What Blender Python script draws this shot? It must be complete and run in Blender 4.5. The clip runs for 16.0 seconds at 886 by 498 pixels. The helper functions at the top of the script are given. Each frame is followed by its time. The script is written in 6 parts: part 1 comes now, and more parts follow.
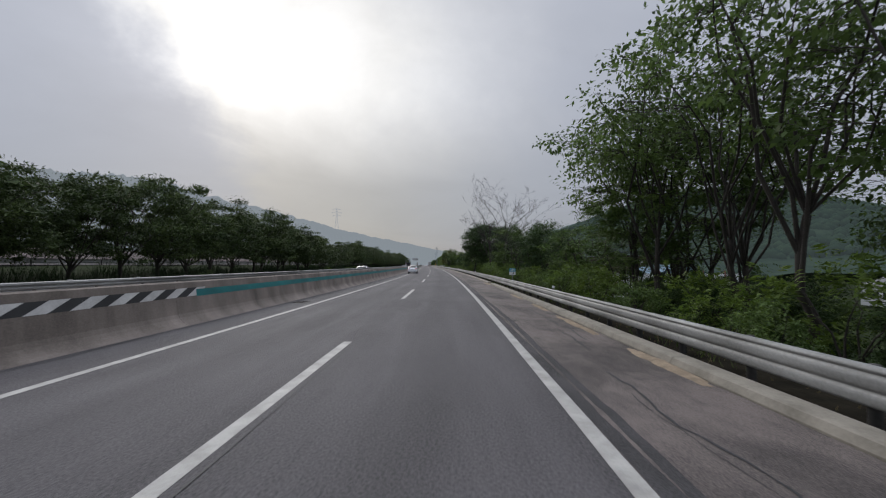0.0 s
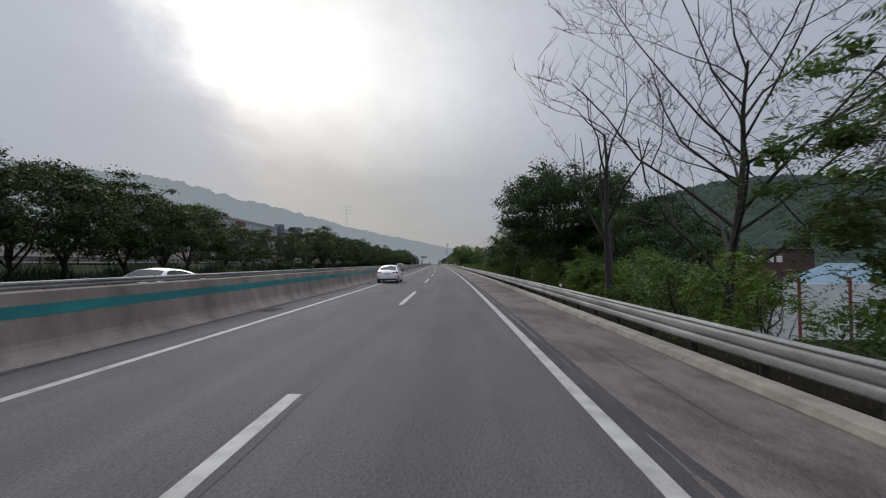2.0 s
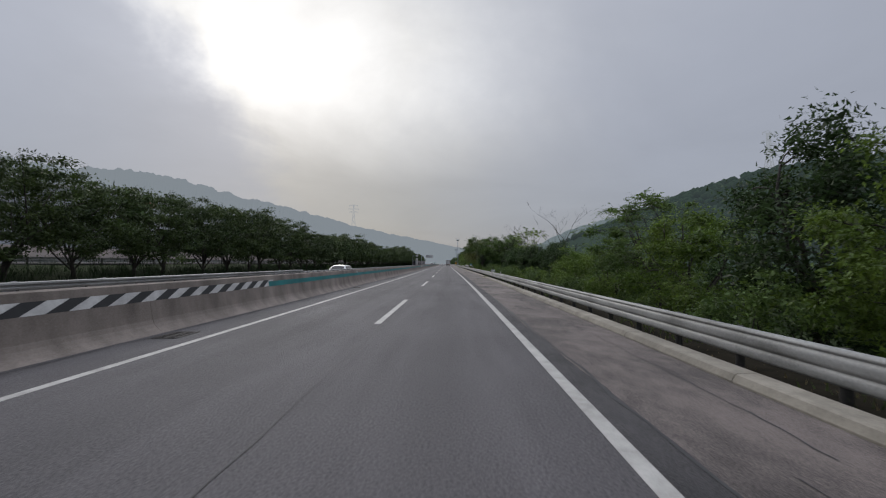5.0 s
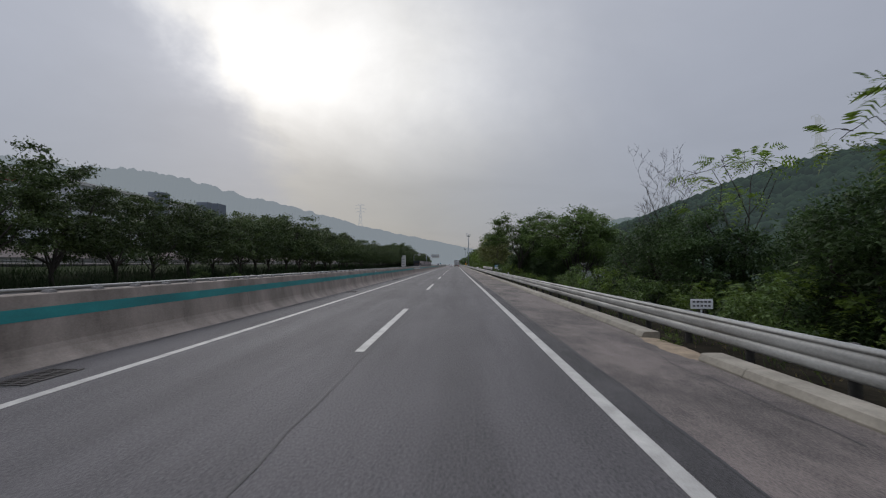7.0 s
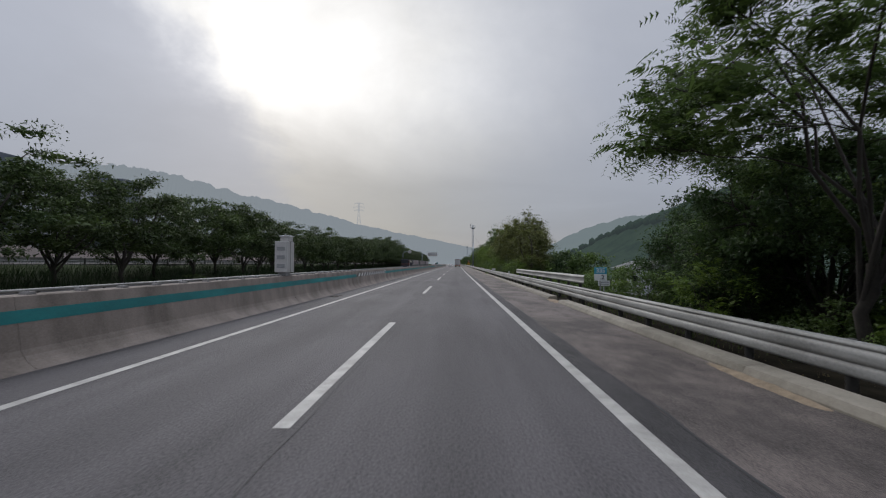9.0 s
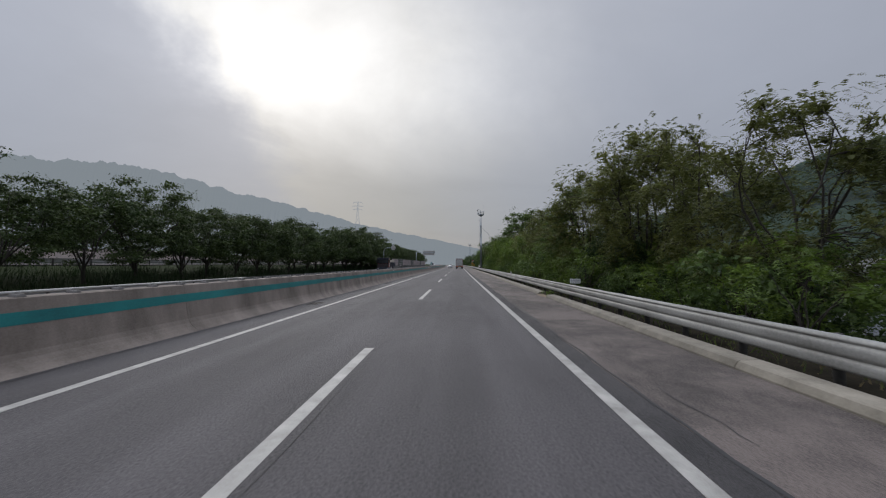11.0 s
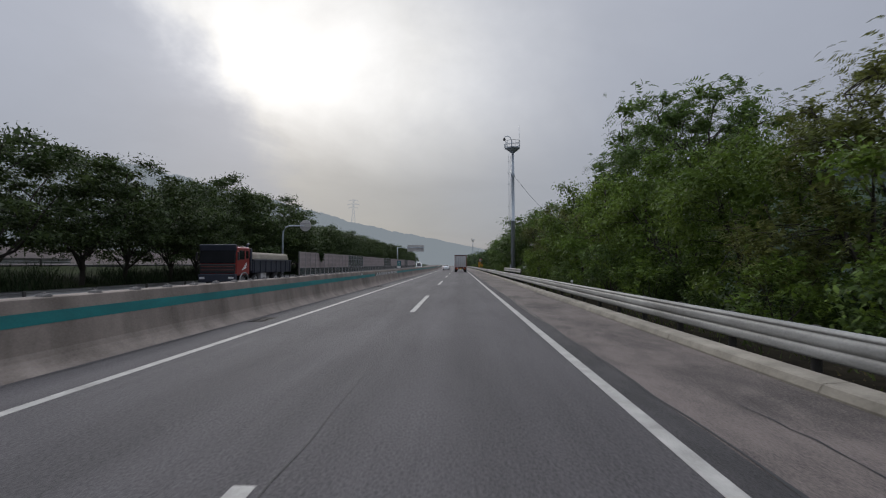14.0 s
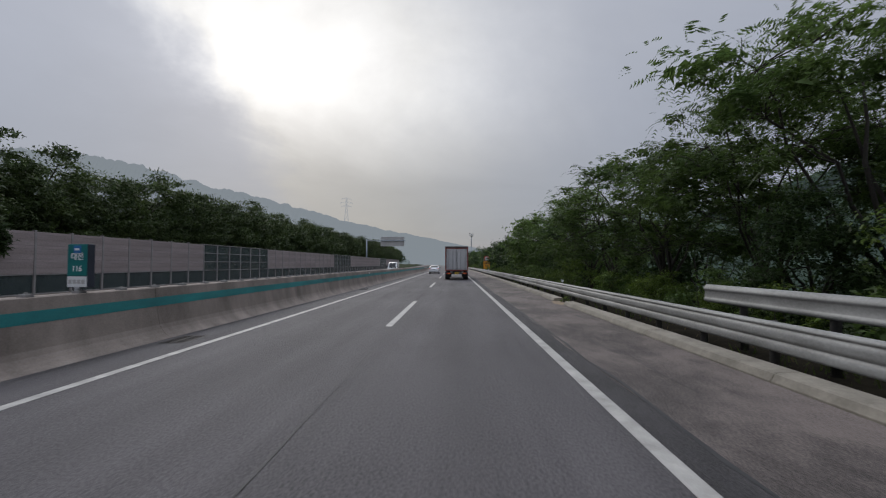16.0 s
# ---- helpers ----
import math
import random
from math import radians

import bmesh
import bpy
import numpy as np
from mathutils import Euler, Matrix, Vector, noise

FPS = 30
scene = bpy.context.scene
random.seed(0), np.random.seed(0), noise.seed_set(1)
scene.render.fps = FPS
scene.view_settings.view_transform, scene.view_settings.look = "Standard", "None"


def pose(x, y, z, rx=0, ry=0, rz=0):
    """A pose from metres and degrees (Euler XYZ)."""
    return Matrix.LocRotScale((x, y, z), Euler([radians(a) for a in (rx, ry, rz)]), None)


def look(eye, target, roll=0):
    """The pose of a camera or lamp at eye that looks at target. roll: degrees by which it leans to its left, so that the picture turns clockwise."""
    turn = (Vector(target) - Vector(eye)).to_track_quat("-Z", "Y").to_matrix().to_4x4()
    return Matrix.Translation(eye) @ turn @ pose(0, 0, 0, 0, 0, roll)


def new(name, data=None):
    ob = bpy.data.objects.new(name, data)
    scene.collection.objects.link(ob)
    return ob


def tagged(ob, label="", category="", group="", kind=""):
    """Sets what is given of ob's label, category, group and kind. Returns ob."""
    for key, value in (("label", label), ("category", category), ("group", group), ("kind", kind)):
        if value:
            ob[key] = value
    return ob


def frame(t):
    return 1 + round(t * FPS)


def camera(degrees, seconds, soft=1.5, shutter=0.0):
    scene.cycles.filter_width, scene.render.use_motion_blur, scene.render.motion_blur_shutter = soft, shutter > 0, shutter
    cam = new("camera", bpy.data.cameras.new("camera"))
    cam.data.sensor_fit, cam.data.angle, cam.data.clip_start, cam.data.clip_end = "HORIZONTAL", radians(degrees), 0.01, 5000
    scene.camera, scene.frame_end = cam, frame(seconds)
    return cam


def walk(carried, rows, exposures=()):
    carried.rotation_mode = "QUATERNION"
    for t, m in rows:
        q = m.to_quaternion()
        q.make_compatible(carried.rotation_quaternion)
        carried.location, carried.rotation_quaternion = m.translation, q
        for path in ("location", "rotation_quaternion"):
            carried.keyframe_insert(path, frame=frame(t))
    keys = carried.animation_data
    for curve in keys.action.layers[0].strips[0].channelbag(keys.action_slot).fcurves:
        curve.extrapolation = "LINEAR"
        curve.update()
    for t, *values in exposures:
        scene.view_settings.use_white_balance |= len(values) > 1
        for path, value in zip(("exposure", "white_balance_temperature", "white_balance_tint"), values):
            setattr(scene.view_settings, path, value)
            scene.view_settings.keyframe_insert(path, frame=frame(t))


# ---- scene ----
# ---------------------------------------------------------------- road line and camera
# The place is laid out along the right edge line of an expressway: s metres along it, u metres to its right.
S0, S1, DS = -260.0, 3200.0, 2.0


def bend(s):
    """Left-hand curvature of the road at s, per metre."""
    return float(np.interp(s, [0, 80, 160, 240, 340, 430, 650, 700], [5.4e-4, 3.4e-4, 1.34e-4, -0.7e-4, -0.6e-4, 2.2e-4, 2.2e-4, 0.0]))


LINE_S = np.arange(S0, S1 + DS, DS)
HEAD = np.concatenate([[0.0], np.cumsum([bend(s + DS / 2) * DS for s in LINE_S[:-1]])])
HEAD = HEAD - np.interp(0.0, LINE_S, HEAD)
LINE_X = np.concatenate([[0.0], np.cumsum(-np.sin((HEAD[1:] + HEAD[:-1]) / 2) * DS)])
LINE_Y = np.concatenate([[0.0], np.cumsum(np.cos((HEAD[1:] + HEAD[:-1]) / 2) * DS)])
LINE_X = LINE_X - np.interp(0.0, LINE_S, LINE_X)
LINE_Y = LINE_Y - np.interp(0.0, LINE_S, LINE_Y)


def heading(s):
    return float(np.interp(s, LINE_S, HEAD))


def fall(s, u):
    """How far the surface lies above the lanes' plane: the shoulder breaks away from them in the bend, the median gutter later on."""
    if u > 0.3:
        return float(np.interp(s, [50, 82, 148, 181, 257, 291], [-0.118, -0.106, -0.05, -0.035, 0.012, 0.03])) * min(u - 0.3, 3.2) / 2.2
    if u < -7.2:
        return float(np.interp(s, [100, 180, 300], [0.0, -0.02, -0.06])) * min(1.0, (-7.2 - u) / 1.3)
    return 0.0


def road_at(s, u=0.0, z=0.0):
    a = heading(s)
    z += fall(s, u)
    return Vector((float(np.interp(s, LINE_S, LINE_X)) + u * math.cos(a), float(np.interp(s, LINE_S, LINE_Y)) + u * math.sin(a), z))


def road_pose(s, u=0.0, z=0.0, turn=0.0):
    p = road_at(s, u, z)
    return pose(p.x, p.y, p.z, 0, 0, math.degrees(heading(s)) + turn)


EYE = 1.672
# seconds, s, u, degrees turned left of the road, degrees tilted up, roll
DRIVE = [
    (0, -0.00, -1.422, 0.898, 2.015, 0.0),
    (0.5, 10.65, -1.471, 1.111, 1.969, 0.0),
    (1, 21.62, -1.470, 1.114, 1.970, 0.0),
    (1.5, 32.65, -1.524, 1.252, 1.899, 0.0),
    (2, 43.95, -1.617, 1.162, 1.804, 0.0),
    (2.5, 54.58, -1.667, 1.119, 1.804, 0.0),
    (3, 65.16, -1.716, 0.994, 1.772, 0.0),
    (3.5, 76.33, -1.669, 0.937, 1.814, 0.0),
    (4, 87.38, -1.602, 0.910, 1.764, 0.0),
    (6.5, 142.34, -1.703, 1.745, 1.981, 0.0),
    (7, 153.20, -1.763, 1.774, 1.925, 0.0),
    (7.5, 164.20, -1.789, 1.735, 1.835, 0.0),
    (8, 175.23, -1.812, 1.719, 1.831, 0.0),
    (8.5, 186.17, -1.823, 1.660, 1.848, 0.0),
    (9, 197.10, -1.839, 1.614, 1.876, 0.0),
    (11.5, 251.79, -1.895, 1.857, 1.945, 0.0),
    (12, 262.78, -1.932, 1.933, 1.905, 0.0),
    (12.5, 273.82, -1.973, 2.043, 1.811, 0.0),
    (13, 284.95, -1.973, 2.036, 1.830, 0.0),
    (13.5, 295.58, -1.994, 1.982, 1.868, 0.0),
    (14, 306.25, -2.002, 1.945, 1.962, 0.0),
    (14.5, 317.08, -2.005, 1.940, 2.051, 0.0),
    (15, 328.11, -1.970, 1.865, 1.990, 0.0),
    (15.5, 339.07, -1.925, 1.775, 1.954, 0.0),
    (16, 349.75, -1.825, 1.552, 1.964, 0.0),
]


def drive_pose(s, u, yaw, pitch, roll):
    p = road_at(s, u, EYE)
    return pose(p.x, p.y, p.z, 90 + pitch, roll, math.degrees(heading(s)) + yaw)


cam = camera(90.4, 16.0, soft=1.15, shutter=0.05)
walk(cam, [(t, drive_pose(*row)) for t, *row in DRIVE], [(0.0, 0.1), (4.0, 0.06), (6.5, -0.03), (9.0, 0.04), (11.5, -0.02), (16.0, 0.0)])

# ---------------------------------------------------------------- sky and sun
SUN_AZ, SUN_EL = 25.5, 24.0      # degrees left of the road's first heading, degrees up
sun_way = Vector((-math.sin(radians(SUN_AZ)) * math.cos(radians(SUN_EL)), math.cos(radians(SUN_AZ)) * math.cos(radians(SUN_EL)), math.sin(radians(SUN_EL))))
sun_data = bpy.data.lights.new("sun", "SUN")
sun_data.energy, sun_data.angle, sun_data.color = 0.8, radians(30), (1.0, 0.96, 0.9)
sun = new("sun", sun_data)
sun.matrix_world = look(sun_way * 100, (0, 0, 0))

world = bpy.data.worlds.new("overcast_sky")
scene.world = world
world.use_nodes = True
wn, wl = world.node_tree.nodes, world.node_tree.links
wn.clear()


def wmath(op, a, b=None):
    n = wn.new("ShaderNodeMath")
    n.operation = op
    for i, v in enumerate((a, b)):
        if v is None:
            continue
        if isinstance(v, (int, float)):
            n.inputs[i].default_value = v
        else:
            wl.new(v, n.inputs[i])
    return n.outputs[0]


coord = wn.new("ShaderNodeTexCoord").outputs["Generated"]
sky = wn.new("ShaderNodeTexSky")
sky.sky_type, sky.sun_disc, sky.sun_elevation, sky.sun_rotation = "NISHITA", False, radians(SUN_EL), radians(-SUN_AZ)
split = wn.new("ShaderNodeSeparateXYZ")
wl.new(coord, split.inputs[0])
# clouds lie on a flat layer: direction over height
high = wmath("ADD", wmath("MAXIMUM", split.outputs[2], 0.0), 0.16)
flat = wn.new("ShaderNodeCombineXYZ")
wl.new(wmath("DIVIDE", split.outputs[0], high), flat.inputs[0])
wl.new(wmath("DIVIDE", split.outputs[1], high), flat.inputs[1])
cloud = wn.new("ShaderNodeTexNoise")
cloud.inputs["Scale"].default_value, cloud.inputs["Detail"].default_value, cloud.inputs["Roughness"].default_value = 0.8, 7.0, 0.55
cloud.inputs["Distortion"].default_value = 0.5
wl.new(flat.outputs[0], cloud.inputs["Vector"])
# brightness falls off round the veiled sun
dot = wn.new("ShaderNodeVectorMath")
dot.operation = "DOT_PRODUCT"
dot.inputs[1].default_value = sun_way
norm = wn.new("ShaderNodeVectorMath")
norm.operation = "NORMALIZE"
# the veil is uneven: its bright part has a torn outline
warp = wn.new("ShaderNodeVectorMath")
warp.operation = "MULTIPLY_ADD"
warp.inputs[1].default_value, warp.inputs[2].default_value = (0.34, 0.34, 0.34), (-0.17, -0.17, -0.17)
torn = wn.new("ShaderNodeTexNoise")
torn.inputs["Scale"].default_value, torn.inputs["Detail"].default_value, torn.inputs["Roughness"].default_value = 2.6, 6.0, 0.6
wl.new(coord, torn.inputs["Vector"])
wl.new(torn.outputs["Color"], warp.inputs[0])
bent = wn.new("ShaderNodeVectorMath")
bent.operation = "ADD"
wl.new(coord, bent.inputs[0])
wl.new(warp.outputs[0], bent.inputs[1])
wl.new(bent.outputs[0], norm.inputs[0])
wl.new(norm.outputs[0], dot.inputs[0])
near_sun = wmath("POWER", wmath("MAXIMUM", dot.outputs["Value"], 0.0), 16.0)
broad = wmath("POWER", wmath("MAXIMUM", dot.outputs["Value"], 0.0), 7.0)


def wrange(value, a, b, c, d, smooth=False):
    n = wn.new("ShaderNodeMapRange")
    n.interpolation_type = "SMOOTHSTEP" if smooth else "LINEAR"
    for k, v in zip(("From Min", "From Max", "To Min", "To Max"), (a, b, c, d)):
        n.inputs[k].default_value = v
    wl.new(value, n.inputs["Value"])
    return n.outputs[0]


thin = wrange(cloud.outputs[0], 0.32, 0.66, 0.62, 1.25)
# a heavier bank of cloud stands left of the veiled sun, with a ragged slanting edge
side = wn.new("ShaderNodeVectorMath")
side.operation = "DOT_PRODUCT"
a_edge = radians(SUN_AZ + 9.5)
side.inputs[1].default_value = Vector((math.cos(a_edge), math.sin(a_edge), 0.9))
wl.new(norm.outputs[0], side.inputs[0])
ragged = wmath("ADD", side.outputs["Value"], wmath("MULTIPLY", wmath("SUBTRACT", cloud.outputs[0], 0.5), 0.30))
bank = wrange(ragged, 0.27, 0.45, 0.16, 1.0, True)
glow = wmath("MULTIPLY", wmath("MULTIPLY", wmath("ADD", wmath("MULTIPLY", near_sun, 0.44), wmath("MULTIPLY", broad, 0.21)), thin), bank)
glow = wmath("MULTIPLY", glow, wrange(split.outputs[2], 0.14, 0.38, 0.02, 1.0, True))
rise = wmath("ADD", wmath("MULTIPLY", wmath("MAXIMUM", split.outputs[2], 0.0), 0.16), wrange(split.outputs[2], 0.5, 1.0, 0.0, 1.0, True))
base = wmath("MULTIPLY", wmath("ADD", rise, 0.335), wrange(cloud.outputs[0], 0.3, 0.7, 0.94, 1.06))
# the haze thickens and dims towards the horizon
level = wmath("MULTIPLY", wmath("ADD", base, glow), wrange(split.outputs[2], 0.02, 0.22, 0.86, 1.0, True))
tint = wn.new("ShaderNodeMix")
tint.data_type = "RGBA"
tint.inputs["A"].default_value, tint.inputs["B"].default_value = (0.895, 0.955, 1.125, 1), (1.004, 1.0, 0.995, 1)
wl.new(wmath("MINIMUM", wmath("MULTIPLY", wmath("MULTIPLY", broad, 1.3), bank), 1.0), tint.inputs["Factor"])
cloudy = wn.new("ShaderNodeVectorMath")
cloudy.operation = "SCALE"
wl.new(tint.outputs["Result"], cloudy.inputs[0])
wl.new(level, cloudy.inputs["Scale"])
blue = wn.new("ShaderNodeVectorMath")
blue.operation = "SCALE"
blue.inputs["Scale"].default_value = 0.006
wl.new(sky.outputs[0], blue.inputs[0])
both = wn.new("ShaderNodeVectorMath")
both.operation = "ADD"
wl.new(cloudy.outputs[0], both.inputs[0])
wl.new(blue.outputs[0], both.inputs[1])
bg = wn.new("ShaderNodeBackground")
bg.inputs["Strength"].default_value = 1.0
wl.new(both.outputs[0], bg.inputs["Color"])
out = wn.new("ShaderNodeOutputWorld")
wl.new(bg.outputs[0], out.inputs["Surface"])

# ---------------------------------------------------------------- materials


def surface(name, dark, light, scale=1.0, rough=0.8, metal=0.0, grain=40.0, bump=0.2, stretch=(1, 1, 1), spread=0.0, island=0.0, coat=0.0, spec=0.5, grit=0.3):
    """A two-scale procedural surface between two colours. spread, island: brightness that differs from object to object, from piece to piece."""
    m = bpy.data.materials.new(name)
    m.use_nodes = True
    n, l = m.node_tree.nodes, m.node_tree.links
    p = n["Principled BSDF"]
    p.inputs["Roughness"].default_value, p.inputs["Metallic"].default_value = rough, metal
    p.inputs["Coat Weight"].default_value = coat
    p.inputs["Specular IOR Level"].default_value = spec
    tc = n.new("ShaderNodeTexCoord")
    mp = n.new("ShaderNodeMapping")
    mp.inputs["Scale"].default_value = stretch
    l.new(tc.outputs["Object"], mp.inputs[0])
    big, fine = n.new("ShaderNodeTexNoise"), n.new("ShaderNodeTexNoise")
    big.inputs["Scale"].default_value, big.inputs["Detail"].default_value, big.inputs["Roughness"].default_value = scale, 5.0, 0.6
    fine.inputs["Scale"].default_value, fine.inputs["Detail"].default_value = grain, 2.0
    l.new(mp.outputs[0], big.inputs["Vector"])
    l.new(tc.outputs["Object"], fine.inputs["Vector"])
    mix = n.new("ShaderNodeMath")
    mix.operation = "MULTIPLY_ADD"
    mix.inputs[1].default_value = grit
    l.new(fine.outputs[0], mix.inputs[0])
    l.new(big.outputs[0], mix.inputs[2])
    ramp = n.new("ShaderNodeValToRGB")
    ramp.color_ramp.elements[0].position, ramp.color_ramp.elements[1].position = 0.27 + grit / 2, 0.73 + grit / 2
    ramp.color_ramp.elements[0].color, ramp.color_ramp.elements[1].color = (*dark, 1), (*light, 1)
    l.new(mix.outputs[0], ramp.inputs[0])
    colour = ramp.outputs[0]
    for amount, node, socket in ((spread, "ShaderNodeObjectInfo", "Random"), (island, "ShaderNodeNewGeometry", "Random Per Island")):
        if amount:
            src = n.new(node)
            rng = n.new("ShaderNodeMapRange")
            rng.inputs["To Min"].default_value, rng.inputs["To Max"].default_value = 1 - amount, 1 + amount
            l.new(src.outputs[socket], rng.inputs["Value"])
            sc = n.new("ShaderNodeVectorMath")
            sc.operation = "SCALE"
            l.new(colour, sc.inputs[0])
            l.new(rng.outputs[0], sc.inputs["Scale"])
            colour = sc.outputs[0]
    l.new(colour, p.inputs["Base Color"])
    if bump:
        b = n.new("ShaderNodeBump")
        b.inputs["Strength"].default_value, b.inputs["Distance"].default_value = bump, 0.02
        l.new(mix.outputs[0], b.inputs["Height"])
        l.new(b.outputs[0], p.inputs["Normal"])
    return m


def paving(name, dark, light, scale, along, grain, bump, oil, mottle=0.1):
    """Asphalt laid along the road: streaks drawn out lengthways, stone grain, a darker oily strip down the middle of each lane."""
    m = surface(name, dark, light, scale, 0.8, 0, grain, 0.0)
    n, l = m.node_tree.nodes, m.node_tree.links
    p = n["Principled BSDF"]

    def op(kind, a, b=0.0):
        x = n.new("ShaderNodeMath")
        x.operation = kind
        for i, v in enumerate((a, b)):
            if isinstance(v, (int, float)):
                x.inputs[i].default_value = v
            else:
                l.new(v, x.inputs[i])
        return x.outputs[0]

    def cloudy_noise(size, stretch, detail, seed):
        vec = n.new("ShaderNodeCombineXYZ")
        l.new(across, vec.inputs[0])
        l.new(op("MULTIPLY", length, stretch), vec.inputs[1])
        vec.inputs[2].default_value = seed
        x = n.new("ShaderNodeTexNoise")
        x.inputs["Scale"].default_value, x.inputs["Detail"].default_value, x.inputs["Roughness"].default_value = size, detail, 0.6
        l.new(vec.outputs[0], x.inputs["Vector"])
        return x.outputs[0]

    def fit(value, a, b, c, d):
        x = n.new("ShaderNodeMapRange")
        x.interpolation_type = "SMOOTHSTEP"
        for k, v in zip(("From Min", "From Max", "To Min", "To Max"), (a, b, c, d)):
            x.inputs[k].default_value = v
        l.new(value, x.inputs["Value"])
        return x.outputs[0]

    split = n.new("ShaderNodeSeparateXYZ")
    uv = n.new("ShaderNodeUVMap")
    uv.uv_map = "along_road"
    l.new(uv.outputs[0], split.inputs[0])
    across, length = split.outputs[0], split.outputs[1]
    streak, blotch = cloudy_noise(scale * 2.2, along, 6.0, 0.0), fit(cloudy_noise(scale * 0.35, 0.6, 6.0, 4.0), 0.34, 0.66, 0.0, 1.0)
    stone = fit(cloudy_noise(grain, 1.0, 2.0, 9.0), 0.3, 0.7, 0.0, 1.0)
    tone = op("ADD", op("ADD", op("MULTIPLY", streak, 0.44), op("MULTIPLY", blotch, mottle)), op("MULTIPLY", stone, 0.32))
    ramp = [x for x in n if x.bl_idname == "ShaderNodeValToRGB"][0]
    ramp.color_ramp.elements[0].position, ramp.color_ramp.elements[1].position = 0.16 + mottle / 2, 0.60 + mottle / 2
    l.new(tone, ramp.inputs[0])
    if oil:
        off = op("PINGPONG", op("ADD", across, 1.8), 1.775)
        worn = op("MULTIPLY", fit(off, 0.0, 0.75, oil, 0.0), fit(streak, 0.25, 0.7, 0.5, 1.0))
        seam = fit(off, 1.35, 1.775, 0.0, 0.10)
        sc = n.new("ShaderNodeVectorMath")
        sc.operation = "SCALE"
        l.new(ramp.outputs[0], sc.inputs[0])
        l.new(op("SUBTRACT", 1.0, op("ADD", worn, seam)), sc.inputs["Scale"])
        l.new(sc.outputs[0], p.inputs["Base Color"])
    b = n.new("ShaderNodeBump")
    b.inputs["Strength"].default_value, b.inputs["Distance"].default_value = bump, 0.012
    l.new(op("ADD", op("MULTIPLY", streak, 0.3), stone), b.inputs["Height"])
    l.new(b.outputs[0], p.inputs["Normal"])
    return m


def leaf_surface(name, dark, light, gloss=0.55, through_light=0.42):
    """Leaves: colour from leaf to leaf and from tree to tree, some light through them."""
    m = surface(name, dark, light, 0.5, gloss, 0, 3.0, 0.0, spread=0.18, island=0.45, spec=0.3)
    n, l = m.node_tree.nodes, m.node_tree.links
    p = n["Principled BSDF"]
    thru = n.new("ShaderNodeBsdfTranslucent")
    src = p.inputs["Base Color"].links[0].from_socket
    l.new(src, thru.inputs[0])
    mix = n.new("ShaderNodeMixShader")
    mix.inputs[0].default_value = through_light
    l.new(p.outputs[0], mix.inputs[1])
    l.new(thru.outputs[0], mix.inputs[2])
    l.new(mix.outputs[0], n["Material Output"].inputs[0])
    return m


def hazed_surface(name, dark, light, haze, amount, scale=0.02):
    """The distance: woods seen through kilometres of damp haze, which is painted on as an even glow in the material."""
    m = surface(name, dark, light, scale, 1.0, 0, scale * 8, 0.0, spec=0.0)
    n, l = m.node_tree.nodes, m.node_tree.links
    haze_glow = n.new("ShaderNodeEmission")
    haze_glow.inputs["Color"].default_value = (*haze, 1)
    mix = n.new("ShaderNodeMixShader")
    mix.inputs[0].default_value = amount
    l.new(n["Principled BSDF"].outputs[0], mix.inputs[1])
    l.new(haze_glow.outputs[0], mix.inputs[2])
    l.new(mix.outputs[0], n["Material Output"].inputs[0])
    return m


M_ASPHALT = paving("asphalt", (0.034, 0.0312, 0.0325), (0.117, 0.1072, 0.1108), 0.8, 0.07, 34, 0.7, 0.22)
M_ASPHALT_DARK = paving("asphalt_joint", (0.016, 0.015, 0.0155), (0.066, 0.061, 0.062), 2.4, 0.35, 40, 0.8, 0.0, 0.2)
M_SHOULDER = paving("shoulder_asphalt", (0.038, 0.0315, 0.0285), (0.188, 0.154, 0.138), 1.9, 0.5, 40, 0.8, 0.0, 0.26)
M_LINE = surface("road_paint", (0.24, 0.232, 0.212), (0.47, 0.455, 0.42), 2.5, 0.7, 0, 60, 0.2)
M_STRIPE = surface("hazard_white", (0.40, 0.39, 0.37), (0.66, 0.65, 0.62), 2.5, 0.6, 0, 40, 0.1)
M_CONCRETE = surface("barrier_concrete", (0.115, 0.096, 0.080), (0.295, 0.251, 0.216), 1.2, 0.9, 0, 30, 0.25, (1, 0.8, 0.3), spread=0.05)
M_CAP = surface("weathered_cap", (0.10, 0.095, 0.09), (0.20, 0.19, 0.18), 2.0, 0.8, 0.1, 20, 0.2)
M_KERB = surface("kerb_concrete", (0.165, 0.148, 0.118), (0.315, 0.285, 0.232), 1.6, 0.95, 0, 25, 0.4, spread=0.10)
M_TEAL = surface("teal_paint", (0.0024, 0.100, 0.104), (0.008, 0.205, 0.20), 1.0, 0.6, 0, 30, 0.1, (1, 0.6, 1.5))
M_BLACK_PAINT = surface("black_paint", (0.015, 0.015, 0.015), (0.04, 0.04, 0.04), 1.0, 0.7)
M_STEEL = surface("galvanised_steel", (0.13, 0.13, 0.123), (0.37, 0.372, 0.36), 2.2, 0.6, 0.18, 25, 0.05, (1, 0.2, 1), spread=0.04)
# post steel darkened to stand for the shade behind the guardrail beam
M_POST = surface("dark_post_steel", (0.04, 0.038, 0.035), (0.10, 0.095, 0.088), 2.0, 0.8, 0.1, 20, 0.1)
M_STEEL_DULL = surface("weathered_steel", (0.2, 0.2, 0.2), (0.36, 0.37, 0.37), 1.5, 0.6, 0.4, 20, 0.1)
